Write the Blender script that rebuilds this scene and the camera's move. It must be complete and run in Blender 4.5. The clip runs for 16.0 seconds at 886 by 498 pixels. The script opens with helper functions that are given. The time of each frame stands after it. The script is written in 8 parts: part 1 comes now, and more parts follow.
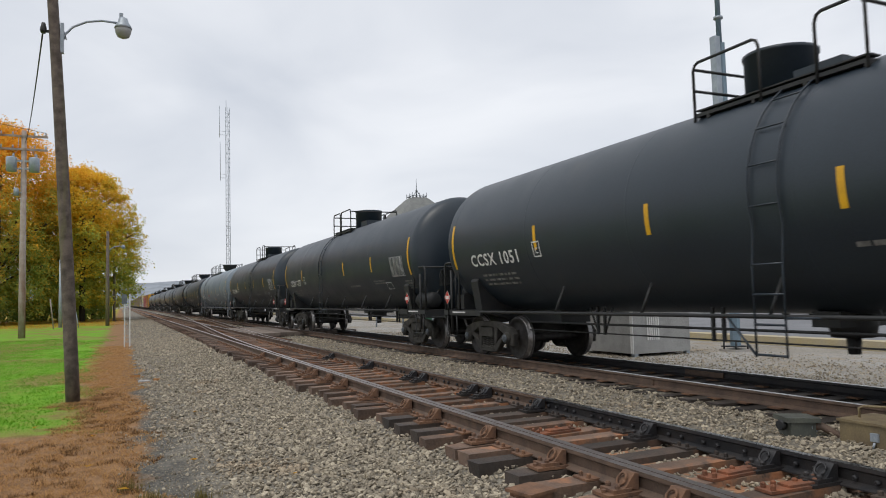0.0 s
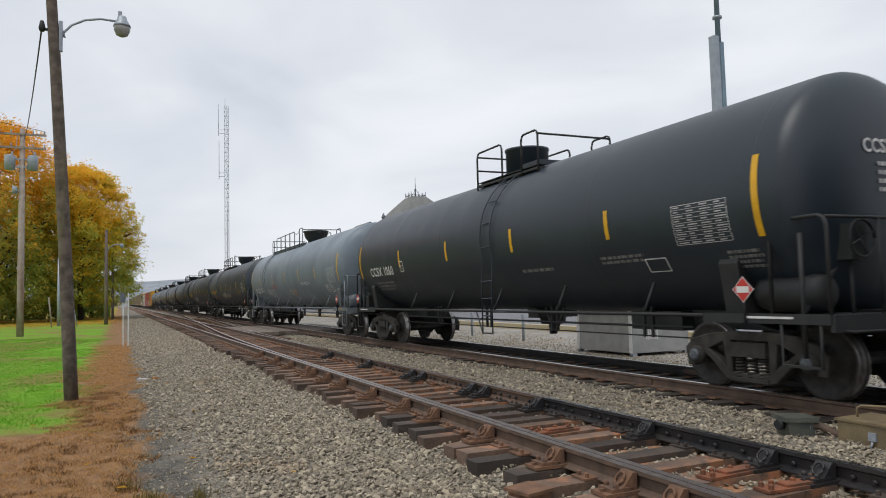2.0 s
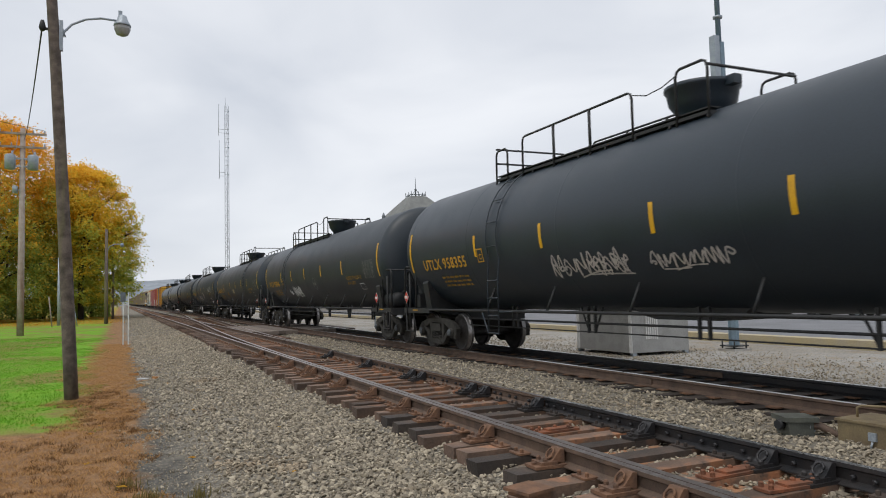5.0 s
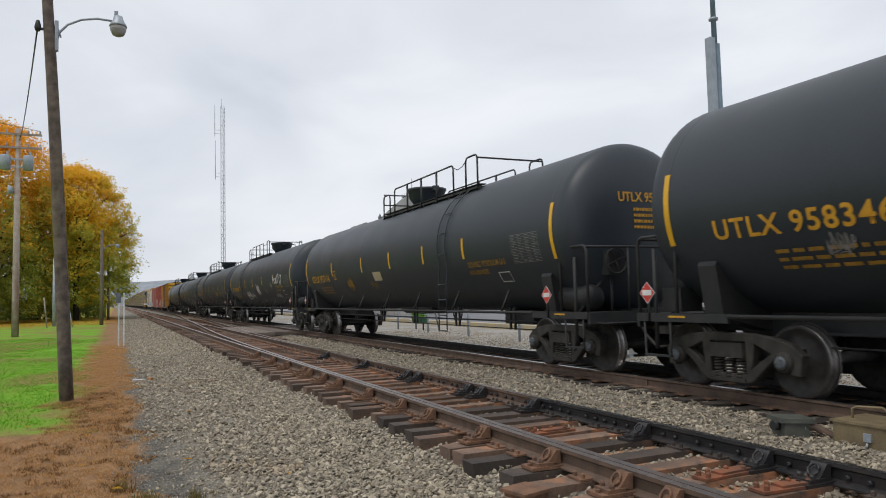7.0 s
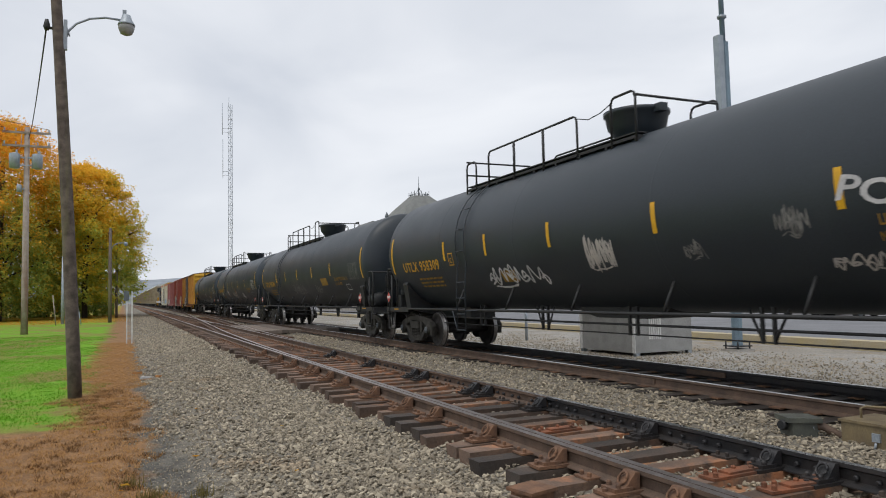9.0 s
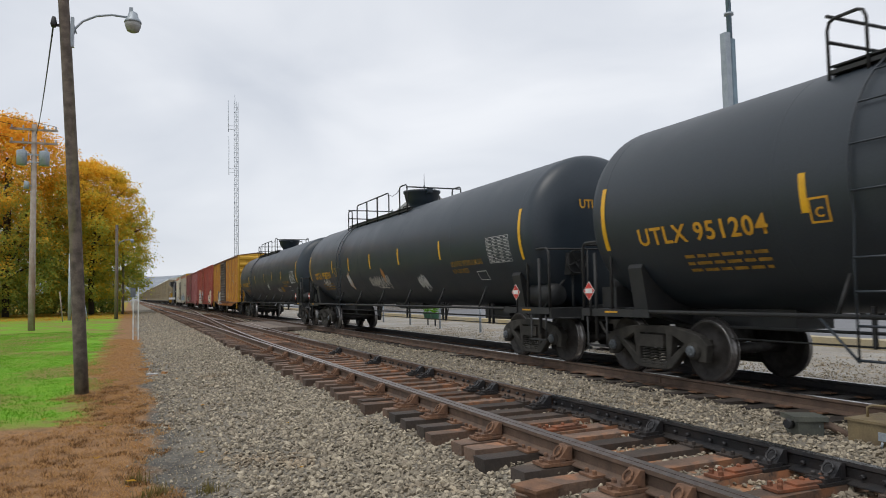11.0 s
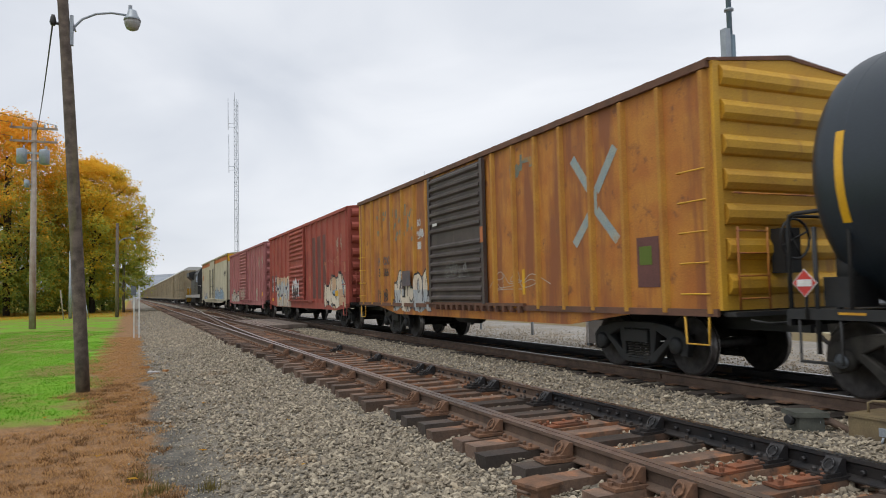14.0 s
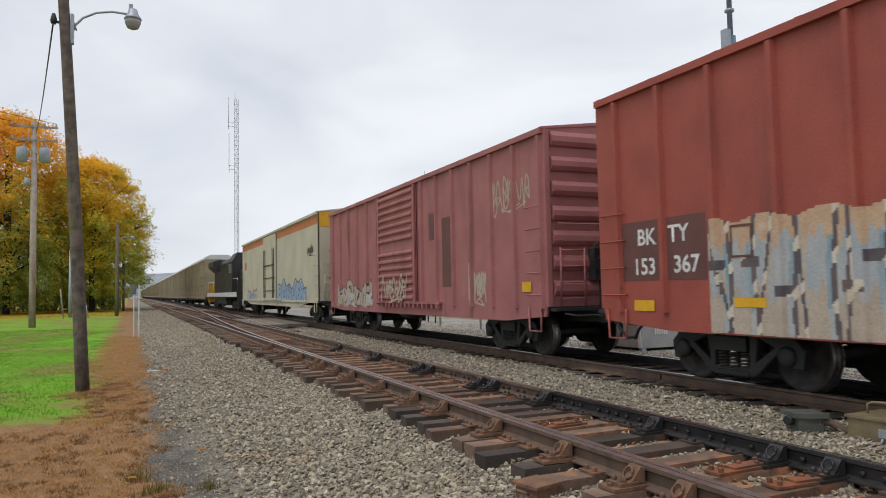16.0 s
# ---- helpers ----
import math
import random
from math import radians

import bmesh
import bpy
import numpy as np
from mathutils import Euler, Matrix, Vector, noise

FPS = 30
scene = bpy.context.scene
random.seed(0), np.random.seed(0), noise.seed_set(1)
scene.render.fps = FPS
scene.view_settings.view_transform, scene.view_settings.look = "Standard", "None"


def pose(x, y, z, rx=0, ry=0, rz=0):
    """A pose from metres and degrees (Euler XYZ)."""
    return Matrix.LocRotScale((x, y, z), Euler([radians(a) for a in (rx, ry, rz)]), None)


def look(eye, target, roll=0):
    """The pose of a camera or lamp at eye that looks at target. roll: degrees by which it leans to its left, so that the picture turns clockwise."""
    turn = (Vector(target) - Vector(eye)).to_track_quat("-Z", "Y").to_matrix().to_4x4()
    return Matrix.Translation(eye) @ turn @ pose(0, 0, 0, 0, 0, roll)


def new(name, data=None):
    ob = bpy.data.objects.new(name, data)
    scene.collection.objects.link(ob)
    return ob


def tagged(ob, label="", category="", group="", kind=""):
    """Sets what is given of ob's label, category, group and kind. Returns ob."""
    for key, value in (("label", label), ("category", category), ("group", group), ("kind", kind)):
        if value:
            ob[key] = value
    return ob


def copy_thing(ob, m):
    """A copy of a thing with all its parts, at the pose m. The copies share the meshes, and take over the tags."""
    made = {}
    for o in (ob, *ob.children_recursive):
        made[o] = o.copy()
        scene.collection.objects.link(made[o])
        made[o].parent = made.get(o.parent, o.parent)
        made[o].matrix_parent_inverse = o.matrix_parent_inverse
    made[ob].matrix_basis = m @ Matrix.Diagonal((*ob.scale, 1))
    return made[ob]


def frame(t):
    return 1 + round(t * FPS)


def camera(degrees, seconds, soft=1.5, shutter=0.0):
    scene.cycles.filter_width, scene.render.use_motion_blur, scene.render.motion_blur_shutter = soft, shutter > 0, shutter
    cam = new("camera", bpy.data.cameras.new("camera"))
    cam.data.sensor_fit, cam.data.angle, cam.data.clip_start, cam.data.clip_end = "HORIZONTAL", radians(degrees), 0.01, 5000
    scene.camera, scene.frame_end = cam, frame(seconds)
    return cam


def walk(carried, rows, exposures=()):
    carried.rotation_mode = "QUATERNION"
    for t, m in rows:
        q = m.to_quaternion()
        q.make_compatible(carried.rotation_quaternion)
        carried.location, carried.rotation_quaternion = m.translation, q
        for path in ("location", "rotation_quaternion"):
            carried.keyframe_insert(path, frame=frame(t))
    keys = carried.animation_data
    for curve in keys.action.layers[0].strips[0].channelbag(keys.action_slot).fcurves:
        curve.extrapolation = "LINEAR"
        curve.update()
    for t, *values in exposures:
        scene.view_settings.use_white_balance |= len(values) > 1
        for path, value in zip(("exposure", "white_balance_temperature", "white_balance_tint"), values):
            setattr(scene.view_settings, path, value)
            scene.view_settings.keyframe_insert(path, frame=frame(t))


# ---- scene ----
cam = camera(63.65, 16.0, soft=1.0, shutter=0.07)
walk(cam, [
    (0.0, pose(0, 0, 1.373, 93.854, 1.557, -24.207)),
    (0.5, pose(0, 0, 1.373, 93.861, 1.555, -24.209)),
    (1.0, pose(0, 0, 1.373, 93.862, 1.551, -24.280)),
    (1.5, pose(0, 0, 1.373, 93.832, 1.436, -24.283)),
    (2.0, pose(0, 0, 1.373, 93.778, 1.467, -24.309)),
    (2.5, pose(0, 0, 1.373, 93.834, 1.468, -24.342)),
    (3.0, pose(0, 0, 1.373, 93.892, 1.443, -24.340)),
    (3.5, pose(0, 0, 1.373, 93.827, 1.426, -24.315)),
    (4.0, pose(0, 0, 1.373, 93.734, 1.426, -24.280)),
    (6.5, pose(0, 0, 1.373, 93.818, 1.390, -24.494)),
    (7.0, pose(0, 0, 1.373, 93.829, 1.398, -24.599)),
    (7.5, pose(0, 0, 1.373, 93.839, 1.419, -24.570)),
    (8.0, pose(0, 0, 1.373, 93.765, 1.414, -24.384)),
    (8.5, pose(0, 0, 1.373, 93.715, 1.318, -24.183)),
    (9.0, pose(0, 0, 1.373, 93.721, 1.291, -24.060)),
    (11.5, pose(0, 0, 1.373, 93.445, 1.172, -23.543)),
    (12.0, pose(0, 0, 1.373, 93.368, 1.310, -23.520)),
    (12.5, pose(0, 0, 1.373, 93.343, 1.407, -23.557)),
    (13.0, pose(0, 0, 1.373, 93.295, 1.358, -23.569)),
    (13.5, pose(0, 0, 1.373, 93.294, 1.342, -23.570)),
    (14.0, pose(0, 0, 1.373, 93.298, 1.321, -23.596)),
    (14.5, pose(0, 0, 1.373, 93.263, 1.237, -23.628)),
    (15.0, pose(0, 0, 1.373, 93.230, 1.122, -23.650)),
    (15.5, pose(0, 0, 1.373, 93.272, 1.185, -23.599)),
    (16.0, pose(0, 0, 1.373, 93.285, 1.150, -23.610)),
], exposures=[(0.0, 0.0), (11.5, 0.0), (13.0, 0.0), (14.2, 0.04), (16.0, 0.05)])

# ---- overcast daylight ----
SUN_ELEV, SUN_ROT = radians(48), radians(250)
world = bpy.data.worlds.new("overcast")
scene.world = world
world.use_nodes = True
wn, wl = world.node_tree.nodes, world.node_tree.links
wn.clear()
w_out = wn.new("ShaderNodeOutputWorld")
w_bg = wn.new("ShaderNodeBackground")
w_sky = wn.new("ShaderNodeTexSky")
w_sky.sky_type, w_sky.sun_disc = "NISHITA", False
w_sky.sun_elevation, w_sky.sun_rotation = SUN_ELEV, SUN_ROT
w_scale = wn.new("ShaderNodeMix")
w_scale.data_type, w_scale.blend_type = "RGBA", "MULTIPLY"
w_scale.inputs["Factor"].default_value = 1.0
w_scale.inputs["B"].default_value = (0.1, 0.1, 0.1, 1)
wl.new(w_sky.outputs["Color"], w_scale.inputs["A"])
w_co = wn.new("ShaderNodeTexCoord")
w_map = wn.new("ShaderNodeMapping")
w_map.inputs["Scale"].default_value = (1.0, 1.0, 2.6)
w_map.inputs["Rotation"].default_value = (0.15, 0.1, 0.7)
wl.new(w_co.outputs["Generated"], w_map.inputs["Vector"])
w_noise = wn.new("ShaderNodeTexNoise")
w_noise.inputs["Scale"].default_value = 2.3
w_noise.inputs["Detail"].default_value = 5
w_noise.inputs["Roughness"].default_value = 0.45
w_noise.inputs["Distortion"].default_value = 0.5
wl.new(w_map.outputs["Vector"], w_noise.inputs["Vector"])
w_ramp = wn.new("ShaderNodeValToRGB")
w_ramp.color_ramp.elements[0].position = 0.32
w_ramp.color_ramp.elements[0].color = (0.60, 0.635, 0.70, 1)
w_ramp.color_ramp.elements[1].position = 0.68
w_ramp.color_ramp.elements[1].color = (0.83, 0.85, 0.89, 1)
wl.new(w_noise.outputs["Fac"], w_ramp.inputs["Fac"])
w_mix = wn.new("ShaderNodeMix")
w_mix.data_type = "RGBA"
w_mix.inputs["Factor"].default_value = 0.93
wl.new(w_scale.outputs["Result"], w_mix.inputs["A"])
wl.new(w_ramp.outputs["Color"], w_mix.inputs["B"])
wl.new(w_mix.outputs["Result"], w_bg.inputs["Color"])
w_bg.inputs["Strength"].default_value = 1.10
wl.new(w_bg.outputs["Background"], w_out.inputs["Surface"])
sun = new("sun", bpy.data.lights.new("sun", "SUN"))
sun.data.energy, sun.data.angle, sun.data.color = 1.3, radians(28), (1.0, 0.96, 0.90)
sun.matrix_world = look((0, 0, 50), (20, 10, 0))


# ---- materials ----
def material(name, color, color2=None, rough=0.6, metal=0.0, scale=8.0, fine=60.0, bump=0.15, spread=0.0,
             stain=None, stain_scale=1.5, stain_at=0.6, streak=False, spec=0.5, per="object", grime=None):
    """Two-scale procedural surface: broad tone, fine grain with relief, optional stains or vertical streaks."""
    m = bpy.data.materials.new(name)
    m.use_nodes = True
    n, l = m.node_tree.nodes, m.node_tree.links
    b = n["Principled BSDF"]
    b.inputs["Metallic"].default_value = metal
    b.inputs["Specular IOR Level"].default_value = spec
    co = n.new("ShaderNodeTexCoord")
    big = n.new("ShaderNodeTexNoise")
    big.inputs["Scale"].default_value, big.inputs["Detail"].default_value = scale, 6
    small = n.new("ShaderNodeTexNoise")
    small.inputs["Scale"].default_value, small.inputs["Detail"].default_value = fine, 4
    for node in (big, small):
        l.new(co.outputs["Object"], node.inputs["Vector"])
    c2 = color2 or tuple(c * 0.72 for c in color)
    mix = n.new("ShaderNodeMix")
    mix.data_type = "RGBA"
    mix.inputs["A"].default_value, mix.inputs["B"].default_value = (*color, 1), (*c2, 1)
    ramp = n.new("ShaderNodeMapRange")
    ramp.inputs["From Min"].default_value, ramp.inputs["From Max"].default_value = 0.35, 0.68
    l.new(big.outputs["Fac"], ramp.inputs["Value"])
    l.new(ramp.outputs["Result"], mix.inputs["Factor"])
    out = mix.outputs["Result"]
    grain = n.new("ShaderNodeMix")
    grain.data_type, grain.blend_type = "RGBA", "OVERLAY"
    grain.inputs["Factor"].default_value = 0.35
    l.new(out, grain.inputs["A"])
    l.new(small.outputs["Fac"], grain.inputs["B"])
    out = grain.outputs["Result"]
    if stain:
        st = n.new("ShaderNodeTexNoise")
        st.inputs["Scale"].default_value, st.inputs["Detail"].default_value = stain_scale, 8
        st.inputs["Roughness"].default_value = 0.65
        if streak:
            mp = n.new("ShaderNodeMapping")
            mp.inputs["Scale"].default_value = (1.0, 1.0, 0.12)
            l.new(co.outputs["Object"], mp.inputs["Vector"])
            l.new(mp.outputs["Vector"], st.inputs["Vector"])
        else:
            l.new(co.outputs["Object"], st.inputs["Vector"])
        sr = n.new("ShaderNodeMapRange")
        sr.inputs["From Min"].default_value, sr.inputs["From Max"].default_value = stain_at, stain_at + 0.13
        l.new(st.outputs["Fac"], sr.inputs["Value"])
        sm = n.new("ShaderNodeMix")
        sm.data_type = "RGBA"
        sm.inputs["B"].default_value = (*stain, 1)
        l.new(sr.outputs["Result"], sm.inputs["Factor"])
        l.new(out, sm.inputs["A"])
        out = sm.outputs["Result"]
    if grime:
        gcol, gscale, gat = grime
        gt = n.new("ShaderNodeTexNoise")
        gt.inputs["Scale"].default_value, gt.inputs["Detail"].default_value, gt.inputs["Roughness"].default_value = gscale, 9, 0.7
        l.new(co.outputs["Object"], gt.inputs["Vector"])
        gr = n.new("ShaderNodeMapRange")
        gr.inputs["From Min"].default_value, gr.inputs["From Max"].default_value = gat, gat + 0.08
        l.new(gt.outputs["Fac"], gr.inputs["Value"])
        gm = n.new("ShaderNodeMix")
        gm.data_type = "RGBA"
        gm.inputs["B"].default_value = (*gcol, 1)
        l.new(gr.outputs["Result"], gm.inputs["Factor"])
        l.new(out, gm.inputs["A"])
        out = gm.outputs["Result"]
    if spread:
        if per == "island":
            rnd = n.new("ShaderNodeNewGeometry").outputs["Random Per Island"]
        else:
            rnd = n.new("ShaderNodeObjectInfo").outputs["Random"]
        hsv = n.new("ShaderNodeHueSaturation")
        vr = n.new("ShaderNodeMapRange")
        vr.inputs["To Min"].default_value, vr.inputs["To Max"].default_value = 1 - spread, 1 + spread
        l.new(rnd, vr.inputs["Value"])
        l.new(vr.outputs["Result"], hsv.inputs["Value"])
        l.new(out, hsv.inputs["Color"])
        out = hsv.outputs["Color"]
    l.new(out, b.inputs["Base Color"])
    rr = n.new("ShaderNodeMapRange")
    rr.inputs["To Min"].default_value, rr.inputs["To Max"].default_value = max(0.02, rough - 0.1), min(1.0, rough + 0.12)
    l.new(big.outputs["Fac"], rr.inputs["Value"])
    l.new(rr.outputs["Result"], b.inputs["Roughness"])
    if bump:
        bp = n.new("ShaderNodeBump")
        bp.inputs["Strength"].default_value, bp.inputs["Distance"].default_value = bump, 0.01
        l.new(small.outputs["Fac"], bp.inputs["Height"])
        l.new(bp.outputs["Normal"], b.inputs["Normal"])
    return m


M_TANK = material("black_tank_paint", (0.0150, 0.0240, 0.0345), (0.0205, 0.0310, 0.0430), 0.42, 0, 1.2, 45, 0.06,
                  stain=(0.027, 0.031, 0.038), stain_scale=0.8, stain_at=0.62, streak=True)
M_TANK_OLD = material("weathered_black_tank_paint", (0.0165, 0.0240, 0.0325), (0.0235, 0.0315, 0.0405), 0.46, 0, 1.0, 45, 0.08,
                      stain=(0.038, 0.037, 0.037), stain_scale=0.9, stain_at=0.63, streak=True)
M_TANK_GREY = material("grey_tank_paint", (0.178, 0.220, 0.260), (0.138, 0.172, 0.206), 0.42, 0, 0.9, 45, 0.06,
                       stain=(0.15, 0.165, 0.165), stain_scale=0.9, stain_at=0.62, streak=True)
M_IRON = material("dark_iron", (0.0155, 0.0175, 0.0195), (0.028, 0.028, 0.028), 0.6, 0.1, 6, 70, 0.3)
M_TRUCK = material("dusty_cast_steel", (0.050, 0.046, 0.039), (0.022, 0.021, 0.019), 0.8, 0.1, 5, 60, 0.4)
M_WHEEL = material("wheel_steel", (0.050, 0.045, 0.042), (0.022, 0.020, 0.019), 0.65, 0.3, 8, 80, 0.3)
M_TREAD = material("polished_tread", (0.30, 0.29, 0.285), (0.17, 0.16, 0.155), 0.36, 0.9, 20, 90, 0.05)
M_GREYSTEEL = material("grey_painted_steel", (0.150, 0.170, 0.188), (0.105, 0.118, 0.130), 0.5, 0.1, 5, 60, 0.1)
M_YELLOW = material("yellow_reflector", (0.72, 0.40, 0.012), (0.60, 0.33, 0.01), 0.4, 0, 6, 60, 0.03)
M_WHITE = material("white_stencil", (0.72, 0.72, 0.70), (0.55, 0.55, 0.54), 0.6, 0, 9, 80, 0.03)
M_DIM = material("faded_stencil", (0.22, 0.22, 0.21), (0.10, 0.10, 0.10), 0.6, 0, 9, 80, 0.03)
M_AMBER = material("amber_stencil", (0.62, 0.33, 0.02), (0.50, 0.25, 0.015), 0.6, 0, 9, 80, 0.03)
M_AMBERDIM = material("faded_amber_stencil", (0.34, 0.19, 0.022), (0.20, 0.115, 0.018), 0.6, 0, 9, 80, 0.03)
M_RED = material("placard_red", (0.55, 0.04, 0.03), (0.45, 0.03, 0.03), 0.4, 0, 8, 60, 0.02)
M_CAP = material("bearing_cap_grey", (0.15, 0.17, 0.19), (0.08, 0.09, 0.10), 0.5, 0.3, 9, 60, 0.1)
M_RAILSIDE = material("rusty_rail", (0.142, 0.092, 0.064), (0.080, 0.056, 0.043), 0.72, 0.1, 5, 70, 0.35, stain=(0.135, 0.072, 0.040), stain_scale=6)
M_RAILDARK = material("oiled_shaded_rail", (0.024, 0.025, 0.028), (0.042, 0.037, 0.035), 0.42, 0.25, 5, 70, 0.3)
M_RAILTOP = material("worn_rail_head", (0.62, 0.62, 0.62), (0.45, 0.43, 0.41), 0.28, 1.0, 14, 90, 0.05)
M_RAILTOP2 = material("dull_rail_head", (0.46, 0.42, 0.40), (0.30, 0.25, 0.23), 0.34, 0.9, 10, 90, 0.05)
M_TIE = material("creosoted_tie", (0.088, 0.060, 0.045), (0.160, 0.100, 0.068), 0.85, 0, 4, 40, 0.8, spread=0.55,
                 stain=(0.26, 0.120, 0.060), stain_scale=2.5, stain_at=0.53, grime=((0.030, 0.026, 0.024), 3.2, 0.63))
# Oily ties; the shade beneath the train is also put into this dark tone.
M_TIEMAIN = material("oily_shaded_tie", (0.030, 0.025, 0.022), (0.062, 0.047, 0.037), 0.8, 0, 4, 40, 0.6, spread=0.4)
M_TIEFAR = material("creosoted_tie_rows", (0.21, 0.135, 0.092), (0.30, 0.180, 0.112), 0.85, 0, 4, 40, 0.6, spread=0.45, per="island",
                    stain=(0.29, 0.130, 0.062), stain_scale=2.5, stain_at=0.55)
M_PLATE = material("rusty_tie_plate", (0.215, 0.112, 0.062), (0.105, 0.064, 0.045), 0.85, 0.1, 7, 60, 0.4)
M_SLIDE = material("orange_rust_plate", (0.27, 0.095, 0.042), (0.13, 0.066, 0.042), 0.85, 0.1, 7, 60, 0.4)
M_OILTIE = material("oil_soaked_tie", (0.040, 0.032, 0.027), (0.080, 0.056, 0.042), 0.75, 0, 4, 40, 0.7, spread=0.35,
                    stain=(0.13, 0.070, 0.042), stain_scale=2.2, stain_at=0.60)
M_STONE = material("ballast_stone", (0.375, 0.325, 0.242), (0.215, 0.182, 0.137), 0.9, 0, 9, 70, 0.4, spread=0.45, per="island",
                   stain=(0.29, 0.220, 0.145), stain_scale=0.7, stain_at=0.57)
M_WOODPOLE = material("weathered_pole_wood", (0.165, 0.130, 0.108), (0.070, 0.056, 0.048), 0.9, 0, 7, 60, 0.9, stain=(0.165, 0.155, 0.060), stain_scale=1.2, streak=True, stain_at=0.52)
M_WOODPOLE2 = material("grey_pole_wood", (0.36, 0.31, 0.27), (0.28, 0.22, 0.18), 0.9, 0, 3, 50, 0.5, stain=(0.20, 0.095, 0.05), stain_scale=0.5, streak=True, stain_at=0.5)
M_GALV = material("galvanised_steel", (0.36, 0.40, 0.44), (0.29, 0.33, 0.37), 0.5, 0.35, 4, 50, 0.1)
M_BLUEGALV = material("blue_grey_steel", (0.20, 0.28, 0.34), (0.16, 0.22, 0.27), 0.5, 0.2, 4, 50, 0.1)
M_CABINET = material("grey_cabinet_paint", (0.34, 0.34, 0.33), (0.27, 0.27, 0.26), 0.55, 0, 3, 50, 0.08)
M_CONCRETE = material("concrete", (0.42, 0.40, 0.37), (0.33, 0.31, 0.28), 0.85, 0, 2, 40, 0.3)
M_KERBYEL = material("worn_yellow_kerb", (0.44, 0.36, 0.20), (0.38, 0.34, 0.27), 0.8, 0, 1.5, 40, 0.2)
M_ASPHALT = material("pale_asphalt", (0.185, 0.188, 0.20), (0.145, 0.148, 0.158), 0.85, 0, 0.5, 30, 0.3)
M_TIMBER = material("crossing_timber", (0.15, 0.120, 0.100), (0.20, 0.160, 0.132), 0.85, 0, 3, 40, 0.5, spread=0.25)
M_SWITCH = material("olive_switch_case", (0.10, 0.105, 0.085), (0.070, 0.075, 0.065), 0.6, 0.1, 6, 60, 0.2)
M_TANBOX = material("tan_switch_motor", (0.22, 0.17, 0.09), (0.16, 0.12, 0.07), 0.6, 0.1, 6, 60, 0.2, stain=(0.10, 0.06, 0.035), stain_scale=5)
M_CHAR = material("rubber_hose", (0.03, 0.027, 0.025), None, 0.7)
M_BOXYEL = material("rusty_yellow_boxcar", (0.48, 0.205, 0.030), (0.39, 0.135, 0.026), 0.62, 0, 2.2, 40, 0.25,
                    stain=(0.25, 0.085, 0.030), stain_scale=1.9, stain_at=0.46, streak=True, grime=((0.22, 0.085, 0.030), 2.6, 0.575))
M_BOXPOST = material("worn_yellow_post", (0.47, 0.235, 0.028), (0.38, 0.165, 0.028), 0.6, 0, 2.2, 40, 0.2,
                    stain=(0.20, 0.075, 0.030), stain_scale=3.0, stain_at=0.58, streak=True)
M_BOXYEL_END = material("yellow_boxcar_end", (0.60, 0.34, 0.025), (0.50, 0.27, 0.03), 0.6, 0, 1.3, 40, 0.15,
                        stain=(0.30, 0.12, 0.035), stain_scale=1.6, stain_at=0.56, streak=True, grime=((0.16, 0.075, 0.035), 2.4, 0.64))
M_BOXBROWN = material("rusty_roof_rail", (0.16, 0.075, 0.045), (0.10, 0.055, 0.038), 0.8, 0, 3, 40, 0.3)
M_DOORBROWN = material("dark_brown_door", (0.078, 0.062, 0.058), (0.050, 0.041, 0.040), 0.5, 0, 1.5, 40, 0.15,
                       stain=(0.15, 0.12, 0.10), stain_scale=1.5, stain_at=0.62, streak=True)
M_BOXRED = material("oxide_red_boxcar", (0.34, 0.074, 0.050), (0.27, 0.060, 0.044), 0.65, 0, 1.3, 40, 0.15,
                    stain=(0.19, 0.050, 0.040), stain_scale=1.4, stain_at=0.55, streak=True, grime=((0.13, 0.050, 0.040), 2.4, 0.66))
M_BOXMAUVE = material("faded_red_boxcar", (0.36, 0.135, 0.132), (0.30, 0.112, 0.110), 0.7, 0, 1.3, 40, 0.15,
                      stain=(0.18, 0.070, 0.066), stain_scale=1.4, stain_at=0.55, streak=True, grime=((0.13, 0.060, 0.055), 2.4, 0.66))
M_PATCHRED = material("repainted_red_patch", (0.135, 0.052, 0.045), (0.11, 0.045, 0.04), 0.6, 0, 2, 40, 0.1)
M_REEFER = material("cream_reefer_side", (0.52, 0.49, 0.38), (0.44, 0.41, 0.31), 0.6, 0, 0.8, 40, 0.1,
                    stain=(0.33, 0.29, 0.20), stain_scale=0.9, stain_at=0.62, streak=True)
M_ORANGE = material("orange_band", (0.50, 0.17, 0.06), (0.42, 0.14, 0.05), 0.6, 0, 2, 40, 0.1)
M_REEFYEL = material("yellow_reefer_end", (0.66, 0.36, 0.01), (0.55, 0.29, 0.01), 0.55, 0, 2, 40, 0.1)
M_XBLUE = material("faded_blue_paint", (0.13, 0.155, 0.135), (0.20, 0.19, 0.13), 0.65, 0, 4, 40, 0.05, stain=(0.40, 0.19, 0.04), stain_scale=4, stain_at=0.50)
M_RACK = material("buff_rack_panel", (0.28, 0.235, 0.15), (0.21, 0.175, 0.115), 0.7, 0, 0.8, 30, 0.15, spread=0.18, per="island")
M_RACKROOF = material("white_rack_roof", (0.60, 0.61, 0.60), (0.48, 0.49, 0.48), 0.6, 0, 1, 30, 0.1)
M_LOCO = material("black_loco_paint", (0.016, 0.016, 0.017), (0.028, 0.027, 0.026), 0.45, 0, 2, 40, 0.08)
